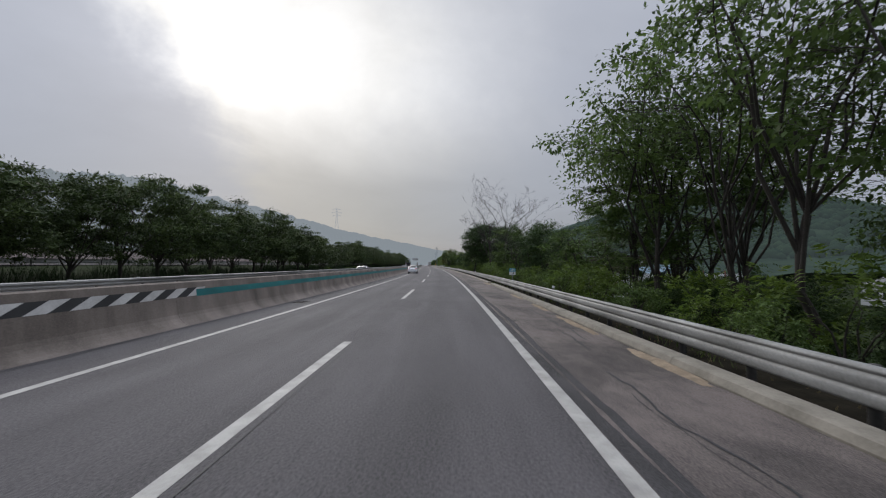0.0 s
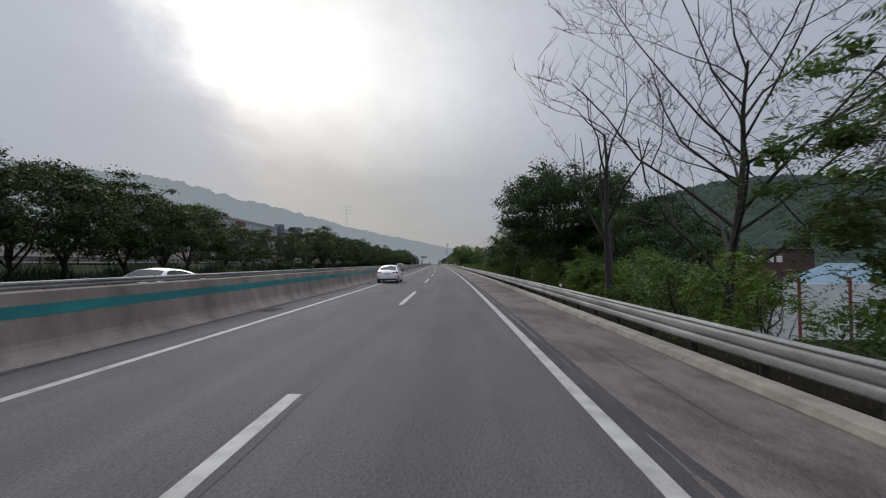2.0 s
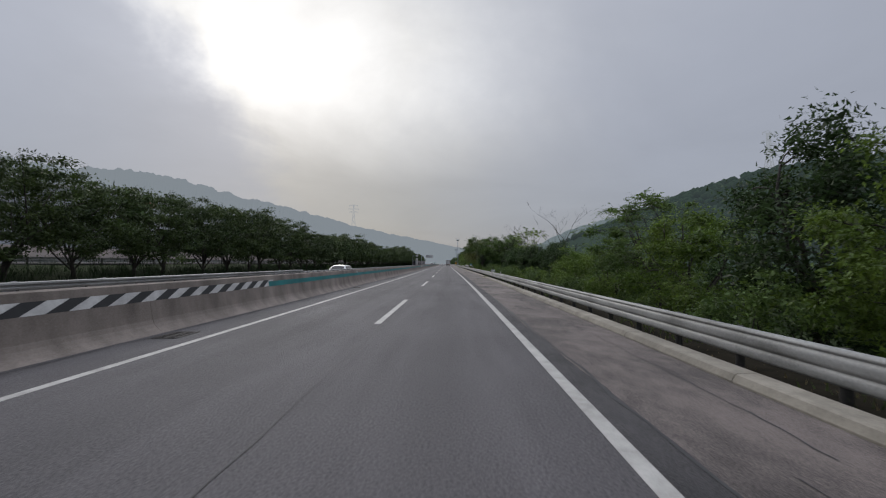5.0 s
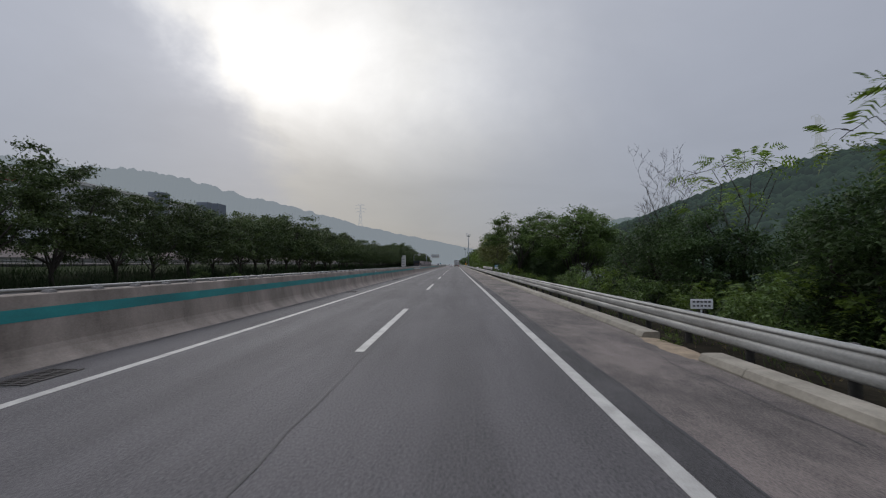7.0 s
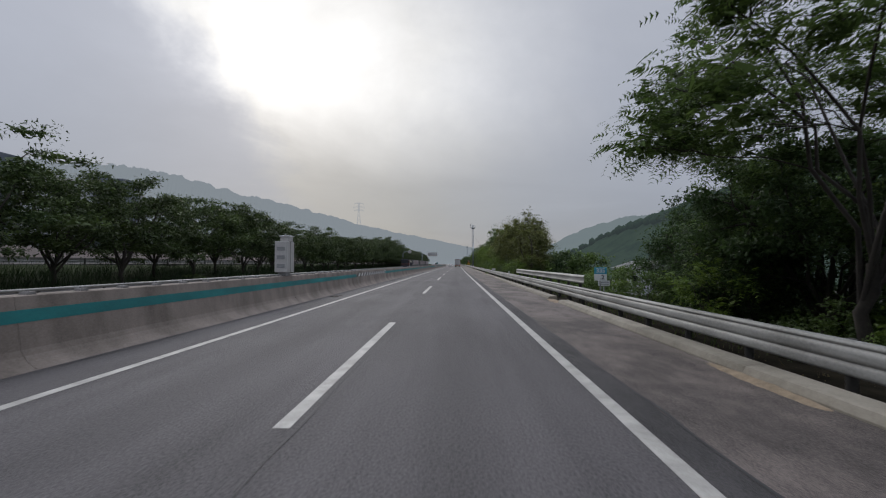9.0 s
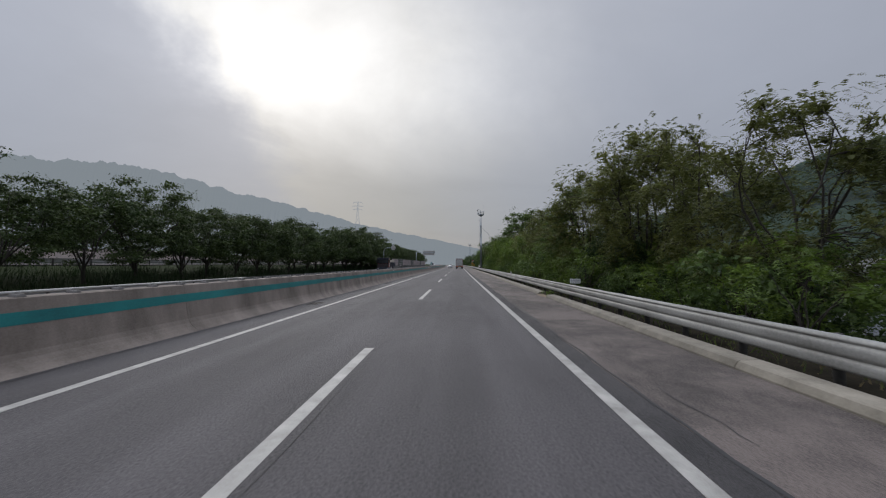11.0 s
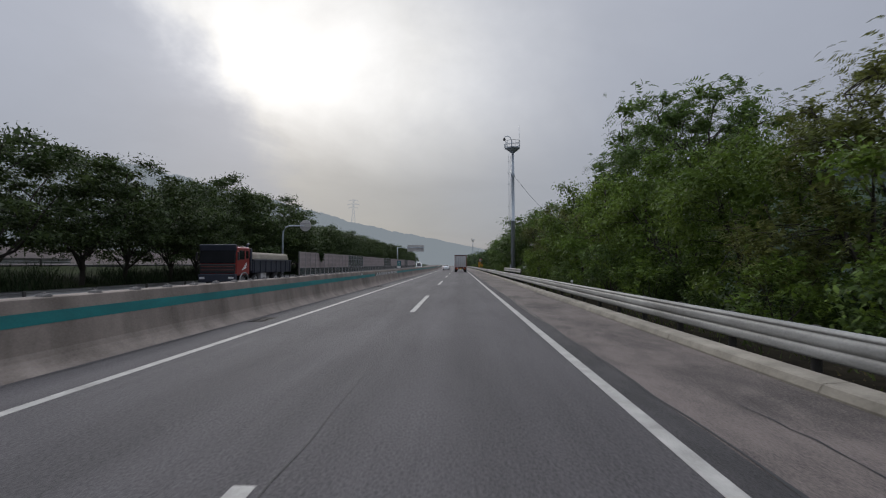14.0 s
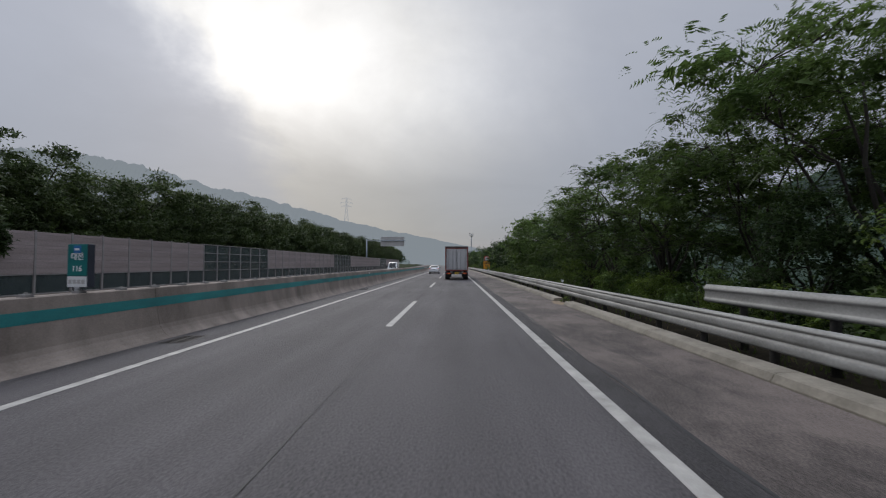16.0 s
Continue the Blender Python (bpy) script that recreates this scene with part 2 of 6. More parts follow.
M_GRASS_GROUND = surface("grass_ground", (0.011, 0.018, 0.0065), (0.03, 0.04, 0.015), 0.4, 1.0, 0, 8, 0.5, spec=0.05)
# bare soil, its colour darkened for the shade the guardrail throws on it
M_SOIL_SHADED = surface("shaded_verge_soil", (0.010, 0.009, 0.007), (0.034, 0.029, 0.020), 1.5, 1.0, 0, 15, 0.6, spec=0.03)
M_BARK = surface("bark", (0.02, 0.017, 0.014), (0.065, 0.055, 0.045), 3.0, 0.95, 0, 20, 0.6, (1, 1, 0.25))
M_BARE_BARK = surface("bare_bark", (0.017, 0.0145, 0.013), (0.055, 0.048, 0.042), 3.0, 0.95, 0, 20, 0.5, (1, 1, 0.25))
M_LEAF_DARK = leaf_surface("leaf_dark", (0.0252, 0.0468, 0.018), (0.063, 0.1035, 0.0315))
M_LEAF_MID = leaf_surface("leaf_mid", (0.0495, 0.0891, 0.02574), (0.1188, 0.1733, 0.04455))
M_LEAF_ROW = leaf_surface("leaf_row", (0.022, 0.042, 0.014), (0.080, 0.113, 0.030), 0.55, 0.25)
M_LEAF_LIGHT = leaf_surface("leaf_light", (0.063, 0.113, 0.0195), (0.163, 0.231, 0.040))
M_LEAF_BROWN = leaf_surface("leaf_olive", (0.066, 0.086, 0.023), (0.190, 0.200, 0.060))
# ridges and hills: distance haze is mixed into the colour as a glow
M_MOUNTAIN = hazed_surface("mountain_woods", (0.03, 0.05, 0.04), (0.07, 0.09, 0.07), (0.240, 0.272, 0.303), 0.90, 0.03)
M_HILL = hazed_surface("hill_woods", (0.010, 0.022, 0.014), (0.035, 0.055, 0.03), (0.115, 0.15, 0.16), 0.26, 0.06)
M_HILL_FAR = hazed_surface("far_hill_woods", (0.03, 0.05, 0.04), (0.05, 0.07, 0.05), (0.22, 0.265, 0.29), 0.66, 0.02)
M_WHITE_PAINT = surface("white_lacquer", (0.84, 0.86, 0.87), (0.88, 0.90, 0.91), 0.6, 0.25, 0, 5, 0.0, coat=0.8)
M_RUBBER = surface("rubber", (0.012, 0.012, 0.012), (0.03, 0.03, 0.03), 3, 0.85)
M_BLACK_PLASTIC = surface("black_plastic", (0.012, 0.012, 0.013), (0.025, 0.025, 0.027), 3, 0.5)
M_ALLOY = surface("alloy", (0.55, 0.55, 0.56), (0.7, 0.7, 0.72), 3, 0.35, 0.3, 10, 0.0)
M_CAR_GLASS = surface("tinted_glass", (0.012, 0.013, 0.015), (0.02, 0.021, 0.024), 1, 0.08, 0, 5, 0.0, spec=0.35)
M_RED_LENS = surface("red_lens", (0.4, 0.01, 0.012), (0.55, 0.02, 0.02), 3, 0.15, 0, 5, 0.0, coat=1.0)

M_SAND = surface("sand", (0.15, 0.115, 0.08), (0.34, 0.26, 0.175), 3.0, 1.0, 0, 40, 0.5)
M_GRATE = surface("cast_iron", (0.03, 0.028, 0.026), (0.08, 0.07, 0.065), 3.0, 0.7, 0.3, 20, 0.2)
M_TAR = surface("tar", (0.02, 0.02, 0.0208), (0.04, 0.04, 0.04), 2, 0.7)
M_RED_CAB = surface("red_lacquer", (0.20, 0.012, 0.010), (0.29, 0.020, 0.015), 1, 0.35, 0, 8, 0.0, coat=0.5)
M_RED_FRAME = surface("red_brown_paint", (0.14, 0.03, 0.025), (0.24, 0.06, 0.045), 2, 0.6)
M_NAVY = surface("dark_blue_steel", (0.012, 0.016, 0.028), (0.03, 0.035, 0.05), 1.5, 0.55)
M_PANEL_SILVER = surface("silver_panel", (0.42, 0.42, 0.42), (0.58, 0.58, 0.58), 0.8, 0.4, 0.3, 6, 0.03, (1, 1, 0.3), spread=0.06)
M_TARP = surface("beige_tarp", (0.26, 0.23, 0.18), (0.4, 0.36, 0.29), 1.2, 0.9, 0, 12, 0.4)
M_CANVAS = surface("dark_canvas", (0.05, 0.045, 0.042), (0.10, 0.09, 0.085), 1.5, 0.9, 0, 20, 0.3)
M_ORANGE = surface("orange_reflector", (0.7, 0.12, 0.02), (0.9, 0.2, 0.03), 3, 0.4)
M_YELLOW = surface("yellow_plate", (0.6, 0.38, 0.02), (0.75, 0.5, 0.03), 3, 0.5)
M_WHITE = surface("white_plate", (0.62, 0.63, 0.63), (0.76, 0.77, 0.77), 2, 0.5)
M_SIGN_BLUE = surface("blue_sign", (0.02, 0.12, 0.30), (0.03, 0.16, 0.38), 2, 0.45)
M_SIGN_TEAL = surface("teal_sign", (0.005, 0.12, 0.12), (0.01, 0.17, 0.16), 2, 0.45)
M_SIGN_CYAN = surface("cyan_sign", (0.03, 0.25, 0.36), (0.05, 0.32, 0.44), 2, 0.45)
M_SIGN_RED = surface("red_sign", (0.5, 0.02, 0.02), (0.6, 0.03, 0.03), 2, 0.45)
M_SIGN_ORANGE = surface("orange_sign", (0.75, 0.30, 0.02), (0.85, 0.38, 0.03), 2, 0.5)
M_INK = surface("black_ink", (0.02, 0.02, 0.02), (0.03, 0.03, 0.03), 2, 0.6)
M_NOISE_PANEL = surface("noise_wall_panel", (0.20, 0.165, 0.158), (0.38, 0.322, 0.31), 1.0, 0.8, 0, 14, 0.25, (0.3, 0.3, 5), spread=0.08)
M_WALL_POST = surface("wall_post_steel", (0.20, 0.185, 0.18), (0.33, 0.31, 0.30), 1.5, 0.7, 0.2, 20, 0.1)
M_WALL_GLASS = surface("dirty_wall_glass", (0.03, 0.048, 0.05), (0.075, 0.10, 0.10), 0.8, 0.25, 0, 14, 0.0)
M_WALL_GLASS.node_tree.nodes["Principled BSDF"].inputs["Alpha"].default_value = 0.62
M_POLE = surface("grey_painted_pole", (0.28, 0.315, 0.35), (0.38, 0.425, 0.46), 1.5, 0.5, 0.2, 10, 0.05, (1, 1, 0.3))
M_BOX_GREY = surface("grey_cabinet", (0.36, 0.35, 0.34), (0.5, 0.49, 0.47), 1.0, 0.55, 0.1, 10, 0.05, (1, 1, 0.4))
M_PALE_WALL = surface("pale_concrete_wall", (0.36, 0.31, 0.28), (0.52, 0.45, 0.41), 0.4, 0.9, 0, 10, 0.2, (1, 0.3, 2))
M_FACTORY = surface("factory_cladding", (0.34, 0.36, 0.38), (0.44, 0.46, 0.48), 0.1, 0.6, 0, 4, 0.05, (1, 1, 0.2))
M_FACTORY_DARK = surface("factory_tower", (0.10, 0.12, 0.15), (0.15, 0.17, 0.20), 0.2, 0.6)
M_DARK_WALL = surface("maroon_wall", (0.06, 0.03, 0.03), (0.10, 0.05, 0.045), 0.6, 0.8)
M_BLUE_ROOF = surface("blue_roof", (0.10, 0.17, 0.22), (0.15, 0.24, 0.30), 0.8, 0.7)
M_GREY_ROOF = surface("grey_sheet_roof", (0.12, 0.12, 0.12), (0.22, 0.22, 0.215), 0.8, 0.8, 0, 8, 0.2, (4, 0.3, 1), spec=0.2)
M_CAR_SILVER = surface("silver_lacquer", (0.45, 0.46, 0.47), (0.52, 0.53, 0.54), 0.6, 0.28, 0.4, 5, 0.0, coat=0.8)
M_CLEAR_LENS = surface("clear_lens", (0.5, 0.5, 0.5), (0.62, 0.62, 0.62), 3, 0.12, 0, 5, 0.0, coat=1.0)
M_GRASS = leaf_surface("grass_blade", (0.035, 0.06, 0.016), (0.10, 0.13, 0.035), 0.7)
# tall blades, their green darkened in place of shade under the tree row
M_TALL_GRASS_SHADED = leaf_surface("shaded_tall_grass_blade", (0.010, 0.022, 0.008), (0.030, 0.052, 0.018), 0.8)
M_DRY = leaf_surface("dry_grass", (0.14, 0.11, 0.05), (0.28, 0.22, 0.11), 0.8)
# crowns on the hill carry the same painted haze glow
M_HILL_TREES = hazed_surface("hill_crowns", (0.010, 0.024, 0.014), (0.032, 0.052, 0.026), (0.115, 0.15, 0.16), 0.25, 0.08)
# ---------------------------------------------------------------- mesh tools


def mesh_of(name, verts, faces, material, smooth=False):
    me = bpy.data.meshes.new(name)
    me.from_pydata([tuple(v) for v in verts], [], faces)
    me.materials.append(material)
    if smooth:
        me.polygons.foreach_set("use_smooth", [True] * len(me.polygons))
    me.update()
    return me


def child(name, me, parent=None, m=None, label=""):
    ob = new(name, me)
    if parent is not None:
        ob.parent = parent
    if m is not None:
        ob.matrix_basis = m
    return tagged(ob, label)


def part(name, bm, material, parent=None, label="", m=None, smooth=False):
    """Links a bmesh as one mesh object under a thing or a part."""
    me = bpy.data.meshes.new(name)
    if smooth:
        for f in bm.faces:
            f.smooth = True
    bm.to_mesh(me)
    bm.free()
    me.materials.append(material)
    return child(name, me, parent, m, label)


def box(bm, size, at, turn=(0, 0, 0), bevel=0.0, taper=1.0):
    """A box into bm: full size, centre, degrees; the top may taper."""
    r = bmesh.ops.create_cube(bm, size=1.0)
    vs = r["verts"]
    for v in vs:
        v.co = Vector((v.co.x * size[0] * (taper if v.co.z > 0 else 1), v.co.y * size[1] * (taper if v.co.z > 0 else 1), v.co.z * size[2]))
    if bevel:
        es = list({e for v in vs for e in v.link_edges})
        r = bmesh.ops.bevel(bm, geom=vs + es, offset=bevel, segments=2, affect="EDGES", profile=0.5)
        vs = list({v for f in r["faces"] for v in f.verts})
    bmesh.ops.transform(bm, matrix=pose(*at, *turn), verts=vs)


def tube(bm, points, radii, sides=8, caps=True):
    """A round tube through points."""
    rings = []
    pts = [Vector(p) for p in points]
    if isinstance(radii, (int, float)):
        radii = [radii] * len(pts)
    for i, p in enumerate(pts):
        d = (pts[min(i + 1, len(pts) - 1)] - pts[max(i - 1, 0)]).normalized()
        a = d.cross(Vector((0.31, 0.17, 0.93)) if abs(d.z) < 0.9 else Vector((1, 0, 0))).normalized()
        b = d.cross(a)
        rings.append([bm.verts.new(p + (a * math.cos(k * 2 * math.pi / sides) + b * math.sin(k * 2 * math.pi / sides)) * radii[i]) for k in range(sides)])
    for r0, r1 in zip(rings, rings[1:]):
        for k in range(sides):
            f = bm.faces.new((r0[k], r0[(k + 1) % sides], r1[(k + 1) % sides], r1[k]))
            f.smooth = True
    if caps:
        bm.faces.new(rings[0][::-1])
        bm.faces.new(rings[-1])


def sweep(name, profile, s_from, s_to, material, step=8.0, closed=True, z=0.0, smooth=False):
    """A profile of (u, z) points drawn along the road, as mesh data in world coordinates."""
    n = max(1, int(round((s_to - s_from) / step)))
    verts, faces, k = [], [], len(profile)
    for i in range(n + 1):
        s = s_from + (s_to - s_from) * i / n
        verts += [road_at(s, u, h + z) for u, h in profile]
    for i in range(n):
        for j in range(k if closed else k - 1):
            a, b = i * k + j, i * k + (j + 1) % k
            faces.append((a, b, b + k, a + k))
    if closed:
        if smooth:       # end caps with corners of their own, so that they don't bend the shading
            verts += verts[:k] + verts[n * k:n * k + k]
            faces += [tuple(range(n * k + k, n * k + 2 * k))[::-1], tuple(range(n * k + 2 * k, n * k + 3 * k))]
        else:
            faces += [tuple(range(k))[::-1], tuple(range(n * k, n * k + k))]
    me = mesh_of(name, verts, faces, material, smooth)
    flat_uv = [(profile[v % k][0], s_from + (s_to - s_from) * (v // k) / n) for v in range((n + 1) * k)]
    flat_uv += flat_uv[:k] + flat_uv[n * k:n * k + k]
    layer = me.uv_layers.new(name="along_road")
    layer.data.foreach_set("uv", [c for lp in me.loops for c in flat_uv[lp.vertex_index]])
    return me


def empty(name, m, label, category, group=""):
    ob = new(name)
    ob.matrix_basis = m
    return tagged(ob, label, category, group)

# ---------------------------------------------------------------- ground, road, kerb, rails


def setting(name, me, label, category):
    return tagged(new(name, me), label, category, kind="structure")


# one sheet of land: cutting and far road to the left, bank falling away to the right
LAND = [(-2600, 30), (-600, 6), (-120, 3.2), (-52, 1.7), (-36, 1.5), (-31, 0.9), (-25, 0.1), (-22.0, -0.12), (-10, -0.12), (2.9, -0.12), (3.6, -0.06), (5.2, -0.15), (7.5, -1.2), (12, -3.2), (20, -4.2), (60, -4.6), (400, -4), (2600, 10)]
land_us = [u for u, z in LAND]


def land_z(s, u):
    z = float(np.interp(u, land_us, [h for _, h in LAND]))
    if u < -23 or u > 4.5:
        z += 0.22 * noise.noise(Vector((s * 0.13, u * 0.13, 3.0))) * min(1.0, (max(u - 4.5, -23 - u)) / 3)
    return z


fine_us = sorted(set(land_us + list(np.arange(-60, -22, 2.0)) + list(np.arange(4.0, 22, 1.5)) + [30, 45, 90, 150, 250, 900, 1500, -80, -160, -250, -400, -1000, -1700]))
land_ss = list(np.arange(-250, 520, 3.0)) + [530, 560, 600, 660, 740, 850, 1000, 1250, 1600, 2100, 2800, 3190]
verts = [road_at(s, u, land_z(s, u)) for s in land_ss for u in fine_us]
w = len(fine_us)
faces = [(i * w + j, i * w + j + 1, i * w + w + j + 1, i * w + w + j) for i in range(len(land_ss) - 1) for j in range(w - 1)]
setting("ground", mesh_of("ground", verts, faces, M_GRASS_GROUND, True), "green grassy ground falling away beside the expressway", "ground")

road = setting("road", sweep("road", [(-8.75, -0.3), (0.10, -0.3), (0.10, 0.0), (-7.2, 0.0), (-8.5, 0.0), (-8.75, 0.0)], -250, 1500, M_ASPHALT), "worn grey asphalt two-lane expressway carriageway", "road")
shoulder = setting("road_shoulder", sweep("road_shoulder", [(0.10, -0.3), (2.52, -0.3), (2.52, 0.004), (0.30, -0.001), (0.10, -0.001)], -250, 1500, M_SHOULDER), "brownish rough asphalt hard shoulder", "shoulder")


def ragged_strip(name, s_from, s_to, left, right, wander, material, label, seed, step=0.3, z=0.003):
    """A strip of patching whose outer edge is torn."""
    vs, fs, uvs = [], [], []
    count = int((s_to - s_from) / step)
    for i in range(count + 1):
        s = s_from + step * i
        out = right + wander * (noise.noise(Vector((s * 0.11, seed, 0))) + 0.6 * noise.noise(Vector((s * 0.5, seed, 3))) + 0.35 * noise.noise(Vector((s * 2.1, seed, 6))))
        for u in (left, out):
            vs.append(road_at(s, u, z))
            uvs.append((u, s))
        if i:
            fs.append((2 * i - 2, 2 * i - 1, 2 * i + 1, 2 * i))
    me = mesh_of(name, vs, fs, material)
    layer = me.uv_layers.new(name="along_road")
    layer.data.foreach_set("uv", [c for lp in me.loops for c in uvs[lp.vertex_index]])
    return child(name, me, road, label=label)


ragged_strip("joint_strip", -60, 430, 0.10, 0.46, 0.09, M_ASPHALT_DARK, "dark patched asphalt joint strip with a torn edge", 2.0)
ragged_strip("joint_strip", 430, 1490, 0.10, 0.46, 0.0, M_ASPHALT_DARK, "dark patched asphalt joint strip", 2.0, 10.0)
setting("opposite_road", sweep("opposite_road", [(-22.0, -0.3), (-9.6, -0.3), (-9.6, 0.0), (-22.0, 0.0)], -250, 1500, M_ASPHALT), "grey asphalt carriageway for oncoming traffic", "road")
child("edge_line", sweep("edge_line", [(-0.09, -0.01), (0.09, -0.01), (0.09, 0.004), (-0.09, 0.004)], -250, 1500, M_LINE), road, label="solid white painted edge line")
child("edge_line", sweep("edge_line", [(-7.17, -0.01), (-7.01, -0.01), (-7.01, 0.004), (-7.17, 0.004)], -250, 1500, M_LINE), road, label="solid white painted edge line")
DASH_END = 9.57
for i in range(-9, 38):
    e = DASH_END + 20 * i
    child("lane_dash", sweep("lane_dash", [(-3.70, -0.01), (-3.52, -0.01), (-3.52, 0.004), (-3.70, 0.004)], e - 8.0, e, M_LINE, 4.0), road)

# hair seams of old patching, a little wandering
def seam(s_from, s_to, u, width, wander, seed):
    g, vs, fs = random.Random(seed), [], []
    n = int((s_to - s_from) / (0.8 if s_to - s_from > 10 else 0.25))
    for i in range(n + 1):
        s = s_from + (s_to - s_from) * i / n
        off = wander * noise.noise(Vector((s * 0.7, seed, 0))) + 0.4 * wander * noise.noise(Vector((s * 3.1, seed, 4)))
        w = width * g.uniform(0.4, 1.4)
        vs += [road_at(s, u + off - w / 2, 0.007), road_at(s, u + off + w / 2, 0.007)]
        if i:
            fs.append((2 * i - 2, 2 * i - 1, 2 * i + 1, 2 * i))
    child("seam", mesh_of("seam", vs, fs, M_TAR), road, label="thin dark tar seam")


seam(-60, 420, -3.42, 0.016, 0.05, 1)
seam(95, 420, 0.49, 0.045, 0.08, 2)
rng = random.Random(44)
for k in range(70):
    s = rng.uniform(-5, 400)
    seam(s, s + rng.uniform(1.6, 5.0), rng.uniform(0.8, 2.2), rng.choice((0.012, 0.02, 0.035)), 0.16, 50 + k)
seam(-60, 420, -8.35, 0.03, 0.10, 4)

# median barrier: concrete with a sloping toe, painted band, capped top
BARRIER = [(-8.50, -0.2), (-8.50, 0.005), (-8.60, 0.06), (-8.68, 0.13), (-8.745, 0.21), (-8.79, 0.31), (-8.815, 0.44), (-8.93, 1.16), (-8.96, 1.18), (-9.26, 1.18), (-9.30, 1.16), (-9.45, 0.2), (-9.60, 0.02), (-9.60, -0.2)]
barrier = tagged(new("median_barrier"), "grey concrete median barrier with a teal painted band", "barrier", kind="structure")
for i in range(-16, 48):
    child("barrier_block", sweep("barrier_block", BARRIER, 12.0 * i + 0.004, 12.0 * i + 11.996, M_CONCRETE, 6.0), barrier)


def face_u(z):
    return -8.815 - 0.115 * (z - 0.44) / 0.72


STRIPED = [(0.3 + 114.0 * k, 13.0 + 114.0 * k) for k in range(-1, 5)]
band_edges = [-190.0] + [e for ab in STRIPED for e in ab] + [570.0]
BAND = [(face_u(0.74) + 0.004, 0.74), (face_u(0.945) + 0.004, 0.945), (face_u(0.945) - 0.01, 0.945), (face_u(0.74) - 0.01, 0.74)]
for a, b in zip(band_edges[0::2], band_edges[1::2]):
    child("painted_band", sweep("painted_band", BAND, a, b, M_TEAL, 8.0), barrier, label="teal painted band")
for a, b in STRIPED:
    n = 13
    for k in range(2 * n):
        s = a + (b - a) * k / (2 * n)
        d, lean = (b - a) / (2 * n), 0.55
        vs = [road_at(s, face_u(0.78) + 0.004, 0.76), road_at(s + d, face_u(0.78) + 0.004, 0.76), road_at(s + d + lean, face_u(1.0) + 0.004, 1.0), road_at(s + lean, face_u(1.0) + 0.004, 1.0)]
        child("hazard_stripe", mesh_of("hazard_stripe", vs, [(0, 1, 2, 3)], M_STRIPE if k % 2 else M_BLACK_PAINT), barrier)

setting("verge", sweep("verge", [(2.95, -0.3), (4.4, -0.3), (4.4, -0.02), (3.6, 0.03), (2.95, 0.0)], -120, 560, M_SOIL_SHADED, 4.0), "bare soil verge coloured dark as in the guardrail's shade", "verge")

# kerb blocks with gaps where water runs off
KERB = [(2.525, -0.1), (2.525, 0.03), (2.58, 0.125), (2.62, 0.14), (2.93, 0.15), (2.95, 0.13), (2.95, -0.1)]
KERB_GAPS = [(39.2, 41.4), (161.2, 163.6), (216.0, 218.0), (262.8, 265.0), (367.6, 369.4)]
kerb = tagged(new("kerb"), "weathered concrete kerb along the shoulder", "kerb", kind="structure")
s = -120.0
while s < 560:
    e = s + 4.0
    piece = [(s + 0.008, e - 0.008)]
    for a, b in KERB_GAPS:
        if a < e and b > s:
            piece = [(x, y) for x, y in ((s + 0.008, min(a, e)), (max(b, s), e - 0.008)) if y - x > 0.2]
    for x, y in piece:
        child("kerb_block", sweep("kerb_block", KERB, x, y, M_KERB, 4.0), kerb)
    s = e

# sand washed through the gaps, iron drain grates along the median


def spill(s, u, length, width, seed, material, label):
    g, vs, fs = random.Random(seed), [], []
    n, k = 26, 9
    for i in range(n + 1):
        for j in range(k + 1):
            a, b = i / n * 2 - 1, j / k * 2 - 1
            edge = 1.0 + 0.5 * noise.noise(Vector((a * 3, b * 3, seed)))
            h = max(0.0, 1 - (a * a + b * b) * edge)
            vs.append(road_at(s + a * length / 2, u + b * width / 2 + 0.1 * noise.noise(Vector((a * 4, seed, 1))), -0.012 + 0.06 * h + 0.02 * h * noise.noise(Vector((a * 9, b * 9, seed)))))
    fs = [(i * (k + 1) + j, i * (k + 1) + j + 1, (i + 1) * (k + 1) + j + 1, (i + 1) * (k + 1) + j) for i in range(n) for j in range(k)]
    return tagged(new("sand", mesh_of("sand", vs, fs, material, True)), label, "sand", kind="stuff")


for k, (s, u, l, w) in enumerate(((40.6, 2.55, 4.2, 0.9), (43.5, 2.75, 3.0, 0.6), (13.2, 2.35, 5.0, 0.35), (18.5, 2.40, 4.0, 0.3), (24.5, 2.4, 5.0, 0.3), (162.4, 2.65, 3.0, 0.7), (217.0, 2.6, 2.6, 0.5), (264.0, 2.6, 2.4, 0.5), (368.5, 2.6, 2.4, 0.6), (8.0, 2.4, 3.4, 0.4), (96.0, 2.4, 3.5, 0.3), (203.5, 2.45, 3.0, 0.3))):
    spill(s, u, l, w, 20 + k, M_SAND, "pale sand washed up along the kerb")

bm = bmesh.new()
for k in range(11):
    box(bm, (0.46, 0.035, 0.02), (0, -0.45 + 0.09 * k, 0.006))
for x in (-0.24, 0.0, 0.24):
    box(bm, (0.04, 1.0, 0.022), (x, 0, 0.006))
grate_mesh = bpy.data.meshes.new("grate")
bm.to_mesh(grate_mesh)
bm.free()
grate_mesh.materials.append(M_GRATE)
# flat dark sheet in place of the shaded hole under the bars
pit_shade_mesh = mesh_of("pit_shade", [(-0.3, -0.55, 0.003), (0.3, -0.55, 0.003), (0.3, 0.55, 0.003), (-0.3, 0.55, 0.003)], [(0, 1, 2, 3)], M_TAR)
